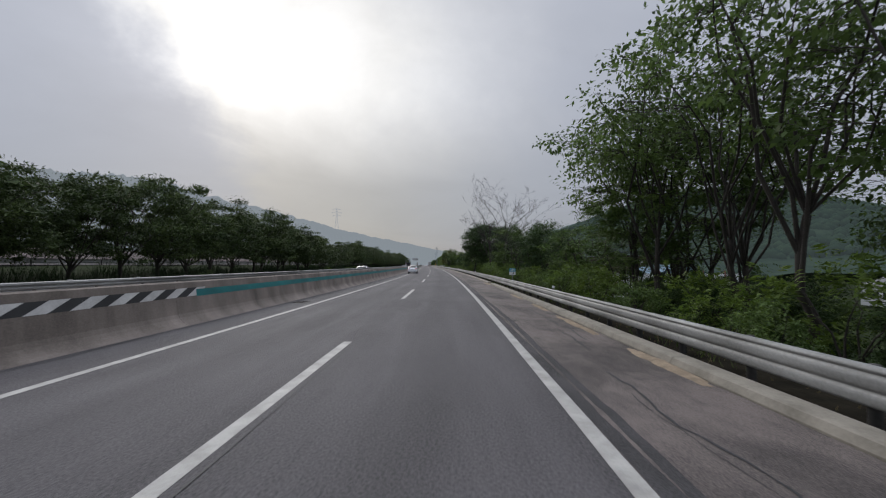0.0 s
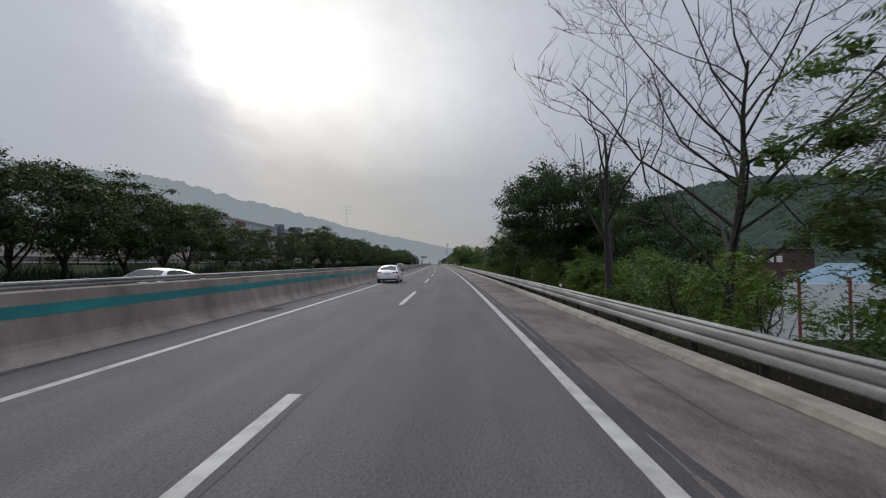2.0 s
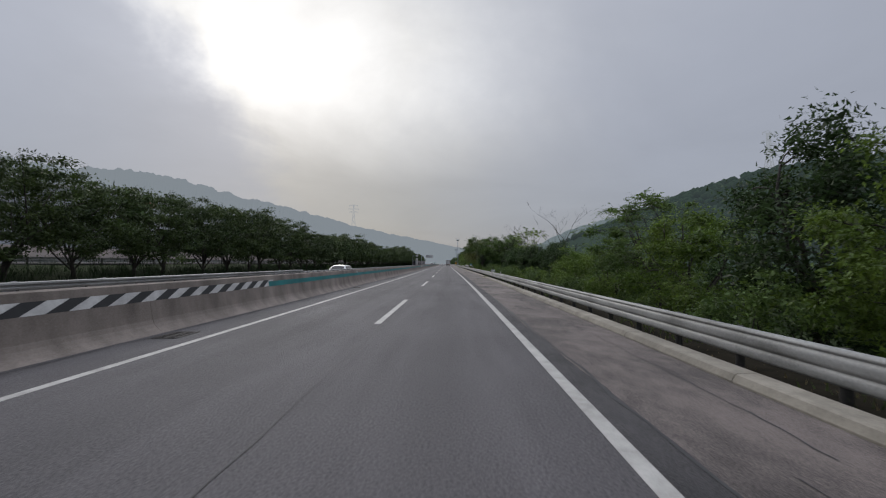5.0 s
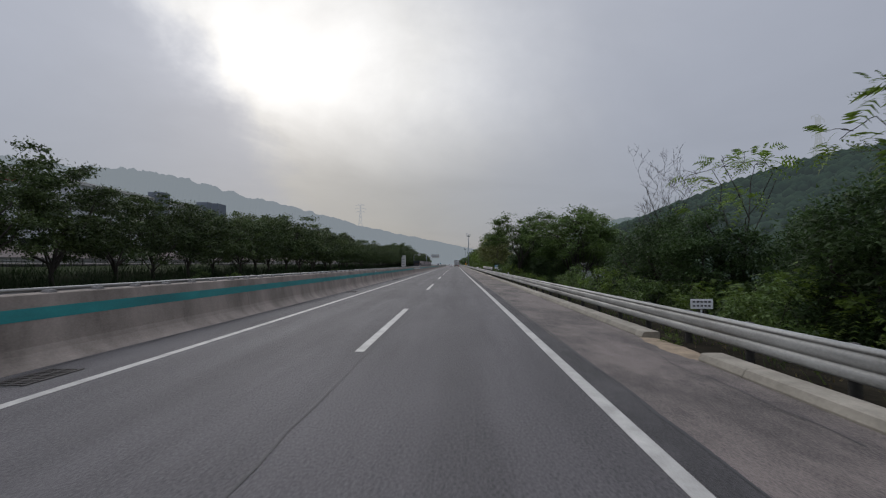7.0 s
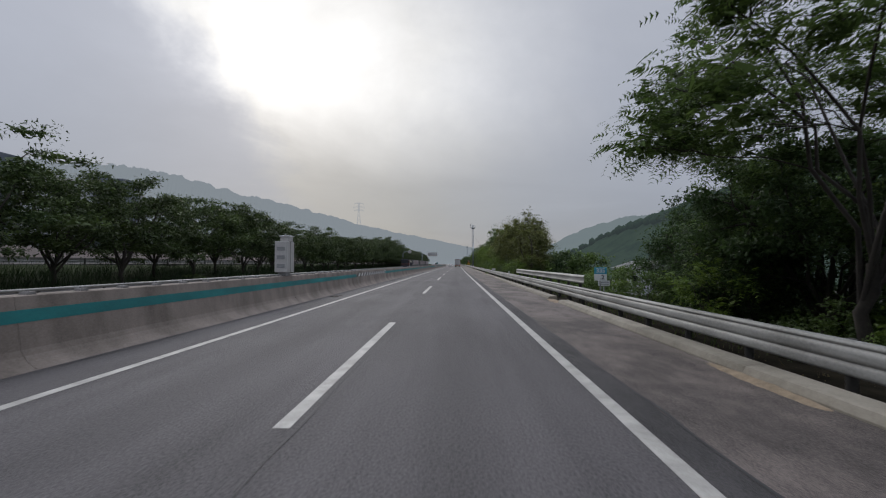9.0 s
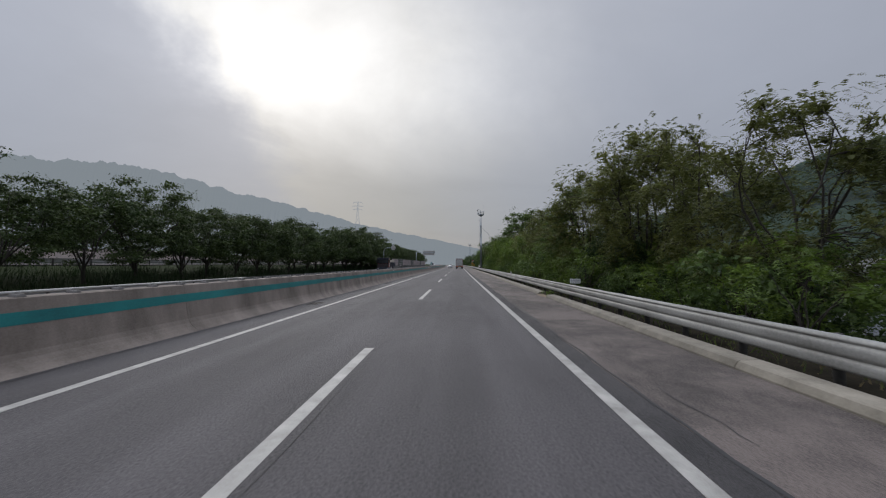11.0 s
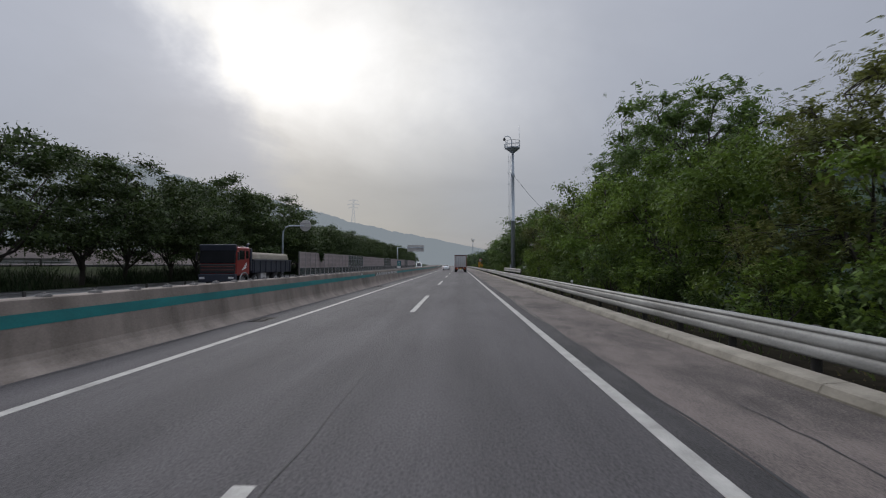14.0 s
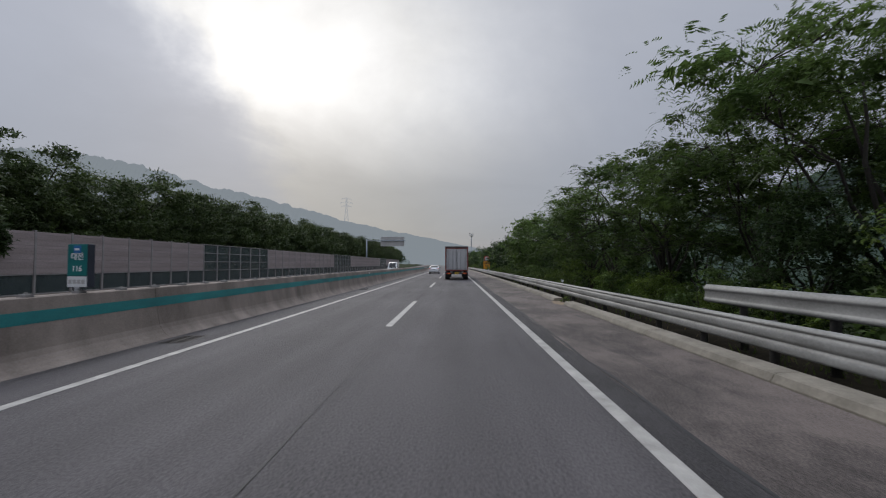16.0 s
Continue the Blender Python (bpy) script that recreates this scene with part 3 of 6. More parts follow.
for k in range(-1, 24):
    d = tagged(new("drain_grate"), "dark iron drain grate beside the median barrier", "drain", "drain grates")
    d.matrix_basis = road_pose(19.6 + 20 * k, -7.95, 0)
    child("grate", grate_mesh, d)
    child("pit_shade", pit_shade_mesh, d)

# guardrail: three-wave steel beam on round posts
WAVE = [(-0.012, 0.0), (-0.04, 0.008), (-0.058, 0.024), (-0.066, 0.05), (-0.066, 0.10), (-0.062, 0.14), (-0.05, 0.162), (-0.036, 0.172), (-0.032, 0.182), (-0.036, 0.192), (-0.05, 0.202), (-0.063, 0.222), (-0.067, 0.25), (-0.067, 0.30), (-0.063, 0.338), (-0.05, 0.360), (-0.036, 0.370), (-0.032, 0.379), (-0.036, 0.388), (-0.048, 0.396), (-0.056, 0.408), (-0.053, 0.426), (-0.038, 0.450), (-0.015, 0.466), (0.0, 0.471)]
WAVE = WAVE + [(u + 0.006, z) for u, z in WAVE[::-1]]


# broad single-channel beam of the raised lengths
CHANNEL = [(-0.010, 0.0), (-0.045, 0.012), (-0.060, 0.030), (-0.064, 0.055), (-0.060, 0.078), (-0.046, 0.094), (-0.042, 0.104), (-0.042, 0.225), (-0.046, 0.236), (-0.060, 0.252), (-0.066, 0.268), (-0.066, 0.285), (-0.054, 0.312), (-0.024, 0.352), (0.0, 0.366)]
CHANNEL = CHANNEL + [(u + 0.006, z) for u, z in CHANNEL[::-1]]


def guardrail(name, s_from, s_to, u, bottom, spacing=2.0, beam=4.0, depth=0.6, wave=None, top=0.47):
    rail = tagged(new(name), "galvanised steel corrugated guardrail on round posts", "guardrail", kind="structure")
    s = s_from
    while s < s_to - 0.01:
        e = min(s + beam, s_to)
        child("beam", sweep("beam", [(u + a, bottom + z) for a, z in (wave or WAVE)], s + 0.004, e + 0.03, M_STEEL, 4.0, smooth=True), rail)
        s = e
    bm = bmesh.new()
    tube(bm, [(0, 0, -depth), (0, 0, bottom + top - 0.05), (0, 0, bottom + top - 0.01), (0, 0, bottom + top)], [0.07, 0.07, 0.068, 0.03], 10)
    me = bpy.data.meshes.new("post")
    bm.to_mesh(me)
    bm.free()
    me.materials.append(M_POST)
    s = s_from + spacing / 2
    while s < s_to:
        child("post", me, rail, road_pose(s, u + 0.10))
        s += spacing
    return rail


guardrail("guardrail", -120, 560, 3.20, 0.26)
guardrail("raised_guardrail", 215.4, 235.4, 3.50, 0.84, depth=0.3, wave=CHANNEL, top=0.30)
guardrail("raised_guardrail", 345.2, 359.2, 3.50, 0.84, depth=0.3, wave=CHANNEL, top=0.30)

# steel rail and bolted caps along the top of the median barrier
TOP_WAVE = [(0.0, 1.20), (0.03, 1.215), (0.035, 1.24), (0.0, 1.26), (0.0, 1.275), (0.035, 1.30), (0.03, 1.33), (0.0, 1.345), (-0.008, 1.345), (-0.008, 1.20)]
top_rail = tagged(new("median_rail"), "galvanised steel rail along the top of the barrier", "guardrail", kind="structure")
for i in range(-8, 33):
    child("beam", sweep("beam", [(a - 9.2, z) for a, z in TOP_WAVE], 4.0 * i + 0.004, 4.0 * i + 4.02, M_STEEL, 4.0), top_rail)
for i in range(33, 64):
    child("pipe", sweep("pipe", [(-9.24 + 0.03 * math.cos(k * math.pi / 4), 1.235 + 0.03 * math.sin(k * math.pi / 4)) for k in range(8)], 4.0 * i, 4.0 * i + 3.99, M_STEEL, 4.0, smooth=True), top_rail)
bm = bmesh.new()
box(bm, (0.16, 0.2, 0.06), (0, 0, 0.02), bevel=0.015, taper=0.8)
tube(bm, [(0, 0, 0.03), (0, 0, 0.075)], 0.03, 6)
cap_mesh = bpy.data.meshes.new("cap")
bm.to_mesh(cap_mesh)
bm.free()
cap_mesh.materials.append(M_CAP)
for i in range(0, 240):
    child("cap", cap_mesh, barrier, road_pose(128 + 1.06 * i, -9.03, 1.18))
bm = bmesh.new()
box(bm, (0.05, 0.09, 0.16), (0.0, 0, 1.28), bevel=0.008)
tube(bm, [(0.02, 0, 1.0), (0.02, 0, 1.22)], 0.012, 6)
small_post = bpy.data.meshes.new("bracket")
bm.to_mesh(small_post)
bm.free()
small_post.materials.append(M_STEEL_DULL)
for i in range(-10, 66):
    child("bracket", small_post, top_rail, road_pose(2.0 * i + 1, -9.22))


# ---------------------------------------------------------------- mountains and hills


def ridge(name, control, dist, depth, material, label, rough=0.06, base=-8.0, step=0.2):
    """A wooded ridge: (degrees right of the first heading, metres high) control points at a distance, sloping to both sides."""
    az = np.arange(control[0][0], control[-1][0] + step / 2, step)
    tops = sum(np.interp(az + d, [c[0] for c in control], [c[1] for c in control]) for d in (-1.2, -0.6, 0.0, 0.6, 1.2)) / 5
    rows = [(-1.0, 0.0), (-0.75, 0.2), (-0.5, 0.45), (-0.25, 0.76), (-0.08, 0.95), (0.0, 1.0), (0.5, 0.6), (1.0, 0.0)]
    vs = []
    for a, h in zip(az, tops):
        for k, f in rows:
            r = dist + k * depth
            wob = 1 + rough * (0.7 * noise.noise(Vector((a * 0.35, k * 3, 1.7))) + 1.1 * noise.noise(Vector((a * 0.9, k * 5, 5.7))) + 0.5 * noise.noise(Vector((a * 2.6, k * 9, 2.7))) + 0.3 * noise.noise(Vector((a * 7.0, k * 9, 8.7))))
            vs.append((r * math.sin(radians(a)), r * math.cos(radians(a)), base + h * f * wob))
    k = len(rows)
    fs = [(i * k + j, i * k + j + 1, i * k + k + j + 1, i * k + k + j) for i in range(len(az) - 1) for j in range(k - 1)]
    return tagged(new(name, mesh_of(name, vs, fs, material, True)), label, "mountain", kind="structure")


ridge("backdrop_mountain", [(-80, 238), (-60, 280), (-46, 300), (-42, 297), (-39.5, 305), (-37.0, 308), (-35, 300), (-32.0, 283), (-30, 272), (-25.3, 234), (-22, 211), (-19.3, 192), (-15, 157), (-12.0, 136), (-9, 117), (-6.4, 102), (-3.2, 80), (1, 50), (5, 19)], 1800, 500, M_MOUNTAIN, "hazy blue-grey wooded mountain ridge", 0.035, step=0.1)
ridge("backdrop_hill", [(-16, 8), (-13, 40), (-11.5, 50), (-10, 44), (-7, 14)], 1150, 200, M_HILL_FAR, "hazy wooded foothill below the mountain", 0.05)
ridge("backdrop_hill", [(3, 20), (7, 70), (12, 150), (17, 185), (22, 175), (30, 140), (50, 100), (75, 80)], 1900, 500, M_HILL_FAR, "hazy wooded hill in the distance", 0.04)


def wooded_hill(name, tops, material, label):
    """A hill covered in woods, as a height field along the road: (s, u, height, length, width)."""
    ss, us = np.arange(150, 1150, 9.0), np.arange(60, 700, 9.0)
    vs = []
    for s in ss:
        for u in us:
            h = max(top * math.exp(-((s - a) / la) ** 2 - ((u - b) / wb) ** 2) for a, b, top, la, wb in tops)
            edge = min(1.0, (u - 60) / 60)
            bump = 3.0 * noise.noise(Vector((s * 0.07, u * 0.07, 0.5))) + 1.6 * noise.noise(Vector((s * 0.19, u * 0.19, 7.5)))
            vs.append(road_at(s, u, -5 + (h + bump * min(1.0, h / 12)) * edge))
    k = len(us)
    fs = [(i * k + j, i * k + j + 1, i * k + k + j + 1, i * k + k + j) for i in range(len(ss) - 1) for j in range(k - 1)]
    return tagged(new(name, mesh_of(name, vs, fs, material, True)), label, "hill", kind="structure")


HILL_TOPS = [(475, 300, 84, 212, 181), (720, 352, 48, 174, 199), (310, 459, 57, 83, 211)]
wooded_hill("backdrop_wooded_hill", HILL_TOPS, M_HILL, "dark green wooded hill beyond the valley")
# crowns of the trees that cover it
g = random.Random(91)
vs, fs = [], []
ICO = bmesh.new()
bmesh.ops.create_icosphere(ICO, subdivisions=1, radius=1.0)
ico_v, ico_f = [v.co.copy() for v in ICO.verts], [[v.index for v in f.verts] for f in ICO.faces]
ICO.free()
for k in range(8600):
    s, u = g.uniform(200, 980), g.uniform(120, 520)
    h = max(top * math.exp(-((s - a) / la) ** 2 - ((u - b) / wb) ** 2) for a, b, top, la, wb in HILL_TOPS)
    if h < 6:
        continue
    r, c, i = g.uniform(2.2, 4.4), road_at(s, u, -5 + h), len(vs)
    vs += [c + Vector((v.x * r * g.uniform(0.75, 1.2), v.y * r * g.uniform(0.75, 1.2), v.z * r * g.uniform(0.85, 1.1) + 1.5)) for v in ico_v]
    fs += [[i + j for j in f] for f in ico_f]
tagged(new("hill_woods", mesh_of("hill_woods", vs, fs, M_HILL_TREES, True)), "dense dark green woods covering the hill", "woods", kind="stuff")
# ---------------------------------------------------------------- trees


def grow(rng, height, limbs, spread, trunk_r, clear=0.25, levels=3, lean=0.0, wiggle=0.25, up_range=(0.25, 0.8), forks=(2, 3, 3)):
    """Branches of a tree as (points, radii), and the places where its leaves grow."""
    branches, tips = [], []

    def branch(p, d, length, r, level):
        n = 4 if level else 6
        pts, rad = [p.copy()], [r]
        for i in range(n):
            d = (d + Vector((rng.uniform(-1, 1), rng.uniform(-1, 1), rng.uniform(-0.4, 0.7))) * wiggle * (0.35 if level == 0 else 0.8)).normalized()
            p = p + d * (length / n)
            pts.append(p.copy())
            rad.append(r * (1 - 0.75 * (i + 1) / n))
        branches.append((pts, rad, level))
        if level >= levels:
            tips.extend(pts[1:])
            return
        if level == levels - 1:
            tips.extend(pts[2:])
        count = limbs if level == 0 else rng.choice(forks)
        for j in range(count):
            f = clear + (1 - clear) * (j + rng.random()) / count if level == 0 else rng.uniform(0.3, 0.95)
            x = f * n
            i = min(int(x), n - 1)
            q = pts[i].lerp(pts[i + 1], x - i)
            a = rng.uniform(0, 2 * math.pi) if level else j * 2.4 + rng.uniform(-0.5, 0.5)
            up = rng.uniform(*up_range) if level == 0 else rng.uniform(0.0, 0.6)
            out = Vector((math.cos(a), math.sin(a), up)).normalized()
            if level:
                out = (out * 0.8 + d * 0.6).normalized()
            size = spread * rng.uniform(0.75, 1.15) * (1.0 - 0.45 * max(0.0, f - 0.55)) if level == 0 else length * rng.uniform(0.45, 0.65)
            branch(q, out, size, max(rad[i] * rng.uniform(0.45, 0.62), 0.012), level + 1)

    branch(Vector((0, 0, -0.3)), Vector((lean, rng.uniform(-0.05, 0.05), 1)).normalized(), height * 0.92, trunk_r, 0)
    return branches, tips


def wood_mesh(name, branches, material, least=0.0):
    bm = bmesh.new()
    for pts, rad, level in branches:
        if max(rad) > least:
            tube(bm, pts, rad, (8, 5, 4, 3, 3, 3)[level], False)
    me = bpy.data.meshes.new(name)
    bm.to_mesh(me)
    bm.free()
    me.materials.append(material)
    return me


def crowned(rng, fork, top, wide, low, trunk_r, limbs, clumps, lump, lean=0.0, full=1.0, under=-0.75):
    """A tree whose limbs fan out from the fork to clumps of leaves in a lobed dome.
    fork, top, low: heights of the first limbs, the crown's top and its underside. Gives branches and clumps (place, radius)."""
    branches, heads = [], []
    mid, half = (top + low) / 2, (top - low) / 2
    seed = rng.uniform(0, 50)

    def reach(a, e):
        lobe = 1.0 + 0.38 * noise.noise(Vector((math.cos(a) * 1.3 + seed, math.sin(a) * 1.3, e * 1.5)))
        r = math.cos(e) ** full * wide * lobe
        return Vector((math.cos(a) * r, math.sin(a) * r, mid + math.sin(e) * half * (0.85 + 0.3 * (lobe - 0.85))))

    def bow(p, q, r0, r1, level, sag=0.12):
        n = 5
        side = Vector((rng.uniform(-1, 1), rng.uniform(-1, 1), rng.uniform(0.2, 1))) * (q - p).length * sag
        pts = [p.lerp(q, i / n) + side * math.sin(math.pi * i / n) + Vector((rng.uniform(-1, 1), rng.uniform(-1, 1), rng.uniform(-1, 1))) * 0.04 * (q - p).length * (0 < i < n) for i in range(n + 1)]
        branches.append((pts, [r0 + (r1 - r0) * i / n for i in range(n + 1)], level))
        return pts

    stem = bow(Vector((0, 0, -0.4)), Vector((lean * fork, rng.uniform(-0.1, 0.1), fork * 1.05)), trunk_r * 1.15, trunk_r * 0.8, 0, 0.03)
    hold = []
    for j in range(limbs):
        a = j * 2.4 + rng.uniform(-0.5, 0.5)
        q = reach(a, rng.uniform(0.15, 1.35)) * 0.0 + (reach(a, rng.uniform(0.1, 1.3)) - Vector((0, 0, mid))) * 0.72 + Vector((lean * top, 0, mid))
        p = stem[rng.choice((3, 4, 5, 5))]
        hold += bow(p, q, trunk_r * rng.uniform(0.35, 0.6), trunk_r * 0.16, 1)[2:]
    for j in range(clumps):
        a, e = rng.uniform(0, 2 * math.pi), math.asin(rng.uniform(under, 1.0))
        q = reach(a, e)
        f = rng.uniform(0.62, 1.0)
        q = Vector((q.x * f + lean * top, q.y * f, mid + (q.z - mid) * f))
        r = lump * rng.uniform(0.55, 1.2)
        near = min(hold, key=lambda h: (h - q).length + 0.6 * max(0.0, h.z - q.z))
        bow(near, q, trunk_r * 0.14, 0.010, 2)
        for k in range(2):
            bow(near.lerp(q, 0.6), q + Vector((rng.uniform(-1, 1), rng.uniform(-1, 1), rng.uniform(-0.2, 0.6))) * r, 0.014, 0.006, 3)
        heads.append((q, r))
    return branches, heads


def scatter(g, heads, count, flat):
    """Places for count leaves in the clumps, and their offsets from the clumps' middles."""
    c = np.array([tuple(q) for q, _ in heads])
    r = np.array([r for _, r in heads])
    pick = g.choice(len(c), count, p=r ** 2 / (r ** 2).sum())
    off = g.normal(size=(count, 3))
    off /= np.linalg.norm(off, axis=1)[:, None] + 1e-9
    off *= (g.random(count) ** 0.5 * r[pick])[:, None]
    # each clump is a few overlapping pads, higher in the middle
    off[:, 2] *= flat
    off += (g.normal(size=(len(c) * 4, 3)) * 0.30 * np.array([1, 1, 0.6]))[pick * 4 + g.integers(0, 4, count)] * r[pick][:, None]
    return c[pick] + off, off


def leaves(name, heads, count, size, material, seed, flat=0.55, inner=0.55, oval=False):
    """A crown of single small leaves; oval: with two sides each, for crowns seen from near."""
    g = np.random.default_rng(seed)
    p, off = scatter(g, heads, count, flat)
    d = off / (np.linalg.norm(off, axis=1)[:, None] + 1e-9) * 0.7 + g.normal(size=(count, 3)) * 0.7
    d[:, 2] -= 0.15
    d /= np.linalg.norm(d, axis=1)[:, None] + 1e-9
    side = np.cross(d, g.normal(size=(count, 3)) * 0.5 + np.array([0, 0, 1.0]))
    side /= np.linalg.norm(side, axis=1)[:, None] + 1e-9
    sz = size * g.uniform(0.6, 1.3, count)[:, None]
    if oval:
        droop = np.array([0, 0, -0.18])
        v = np.stack([p, p + d * sz * 0.65 - side * sz * 0.42, p + (d + droop) * sz * 1.5, p + d * sz * 0.65 + side * sz * 0.42], axis=1).reshape(-1, 3)
        return loose_faces(name, v, 4, material, cores(heads, flat, seed, inner) if inner else None)
    v = np.stack([p - side * sz * 0.38, p + side * sz * 0.38, p + d * sz * 1.5], axis=1).reshape(-1, 3)
    return loose_faces(name, v, 3, material, cores(heads, flat, seed, inner) if inner else None)


def feathers(name, heads, count, length, material, seed, flat=0.5, pairs=5, inner=0.0):
    """A crown of feathered leaves: drooping sprays, each with pairs of narrow leaflets."""
    g = np.random.default_rng(seed)
    p, off = scatter(g, heads, count, flat)
    d = off / (np.linalg.norm(off, axis=1)[:, None] + 1e-9) * 0.9 + g.normal(size=(count, 3)) * 0.45
    d[:, 2] = d[:, 2] * 0.6 + 0.1
    d /= np.linalg.norm(d, axis=1)[:, None] + 1e-9
    side = np.cross(d, g.normal(size=(count, 3)) * 0.3 + np.array([0, 0, 1.0]))
    side /= np.linalg.norm(side, axis=1)[:, None] + 1e-9
    ln = length * g.uniform(0.6, 1.3, count)[:, None]
    tris = []
    for k in range(pairs):
        f = (k + 0.7) / pairs
        q = p + d * ln * f + np.array([0, 0, -0.45]) * ln * f * f
        w = ln * 0.34 * (1 - 0.5 * abs(f - 0.4))
        for sgn in (1, -1):
            tip = q + side * sgn * w + d * w * 0.40 + np.array([0, 0, -0.25]) * w
            tris.append(np.stack([q + d * w * 0.20, tip, q - d * w * 0.20], axis=1))
    return loose_faces(name, np.stack(tris, axis=1).reshape(-1, 3), 3, material, cores(heads, flat, seed, inner) if inner else None)


def cores(heads, flat, seed, share):
    """Thick insides of the leaf clumps: larger, overlapping leaves that face all ways."""
    g = np.random.default_rng(seed + 500)
    out = []
    for q, r in heads:
        n = 80
        p = g.normal(size=(n, 1, 3))
        p /= np.linalg.norm(p, axis=2)[:, :, None]
        p = p * (g.random((n, 1, 1)) ** 0.5) * r * share * np.array([1, 1, flat]) + np.array(tuple(q))
        out.append(p + g.normal(size=(n, 3, 3)) * r * 0.11 * np.array([1, 1, 0.7]))
    return np.concatenate(out).reshape(-1, 3)


def loose_faces(name, v, corners, material, inner=None):
    """Mesh data of separate faces, each with its own corners; inner: triangles besides."""
    n = len(v) // corners
    starts = np.arange(n) * corners
    if inner is not None:
        starts = np.concatenate([starts, len(v) + np.arange(len(inner) // 3) * 3])
        v = np.concatenate([v, inner])
    me = bpy.data.meshes.new(name)
    me.vertices.add(len(v))
    me.vertices.foreach_set("co", np.ascontiguousarray(v).ravel())
    me.loops.add(len(v))
    me.loops.foreach_set("vertex_index", np.arange(len(v)))
    me.polygons.add(len(starts))
    me.polygons.foreach_set("loop_start", starts)
    me.update(calc_edges=True)
    me.materials.append(material)
    return me


def make_tree(kind, seed):
    """Trunk and crown mesh data of one tree."""
    rng = random.Random(seed)
    if kind == "row":        # fan-shaped roadside tree with a broad dense crown, 8 m
        br, heads = crowned(rng, 1.2, 7.9, 4.6, 0.2, 0.14, 9, 112, 0.95, 0.0, 0.5)
        return wood_mesh("trunk", br, M_BARK, 0.03), leaves("crown", heads, 11500, 0.115, M_LEAF_ROW, seed, 0.34, 0.8)
    if kind == "canopy":     # tall tree with bare stems and a feathery roof of leaves, 13 m
        br, heads = crowned(rng, 4.2, 13.2, 4.2, 5.6, 0.12, 10, 62, 1.0, 0.04)
        return wood_mesh("trunk", br, M_BARK, 0.012), leaves("crown", heads, 3700, 0.15, M_LEAF_MID, seed, 0.42, 0, True)
    if kind == "tall":       # feathery tree with a broad rounded crown, 9.5 m
        br, heads = crowned(rng, 2.4, 9.6, 3.9, 1.6, 0.17, 9, 74, 0.95, 0.03)
        return wood_mesh("trunk", br, M_BARK, 0.012), feathers("crown", heads, 3900, 0.37, M_LEAF_MID, seed, 0.45, 4, 0.55)
    if kind == "umbrella":   # spreading tree, open stems under a flat roof of feathery leaves, 8.5 m
        br, heads = crowned(rng, 2.2, 8.6, 4.3, 2.7, 0.125, 10, 84, 0.88, 0.02, 0.7, -0.4)
        return wood_mesh("trunk", br, M_BARK, 0.010), feathers("crown", heads, 6600, 0.32, M_LEAF_MID, seed, 0.45, 4, 0.62)
    if kind == "broad":      # heavy dark tree with a wide flat-topped crown, 9.5 m
        br, heads = crowned(rng, 2.2, 9.6, 5.0, 1.6, 0.24, 12, 110, 1.0, 0.0, 0.5)
        return wood_mesh("trunk", br, M_BARK, 0.02), leaves("crown", heads, 22000, 0.12, M_LEAF_DARK, seed, 0.5, 0.76)
    if kind == "dense":      # dark tree hung with creepers, 8 m
        br, heads = crowned(rng, 2.5, 8.0, 2.3, 0.0, 0.2, 8, 70, 0.8)
        return wood_mesh("trunk", br, M_BARK, 0.02), leaves("crown", heads, 14000, 0.10, M_LEAF_DARK, seed, 0.8, 0.7)
    if kind == "light":      # pale olive tree with upright shoots, 8 m
        br, heads = crowned(rng, 2.0, 8.2, 2.4, 0.8, 0.12, 9, 74, 0.66)
        return wood_mesh("trunk", br, M_BARK, 0.010), feathers("crown", heads, 4300, 0.27, M_LEAF_BROWN, seed, 0.9, 4, 0.5)
    if kind == "green":      # fresh green tree, 7 m
        br, heads = crowned(rng, 1.4, 6.8, 2.5, 0.1, 0.13, 9, 64, 0.72)
        return wood_mesh("trunk", br, M_BARK, 0.016), leaves("crown", heads, 10500, 0.088, M_LEAF_LIGHT, seed, 0.7, 0.62, True)
    if kind == "bush":       # shrub, 2.2 m
        br, heads = crowned(rng, 0.3, 2.1, 1.25, -0.1, 0.04, 6, 15, 0.42)
        if seed % 2:
            return wood_mesh("trunk", br, M_BARK, 0.016), feathers("crown", heads, 230, 0.28, M_LEAF_LIGHT, seed, 0.8, 4, 0.65)
        return wood_mesh("trunk", br, M_BARK, 0.016), leaves("crown", heads, 1300, 0.078, M_LEAF_MID, seed, 0.7, 0.65, True)
    if kind == "wood":       # plain tree of the woods behind, 8 m
        br, heads = crowned(rng, 2.0, 8.2, 3.0, 0.6, 0.15, 7, 50, 1.05)
        return wood_mesh("trunk", br, M_BARK, 0.03), leaves("crown", heads, 2600, 0.26, M_LEAF_DARK if seed % 2 else M_LEAF_MID, seed, 0.6, 0.65)
    if kind == "sapling":    # thin young tree with leaves at the ends of few limbs, 8 m
        br, heads = crowned(rng, 3.4, 7.8, 2.0, 4.8, 0.07, 6, 10, 0.5)
        return wood_mesh("trunk", br, M_BARK, 0.006), feathers("crown", heads, 190, 0.5, M_LEAF_LIGHT, seed, 0.35, 5)
    if kind == "great":      # large dead tree with fine twigs, 16 m
        br, tips = grow(rng, 12.0, 17, 8.0, 0.2, 0.2, 5, 0.03, 0.4, (0.4, 1.3), (2, 3, 3, 3))
        return wood_mesh("trunk", br, M_BARE_BARK, 0.0), None
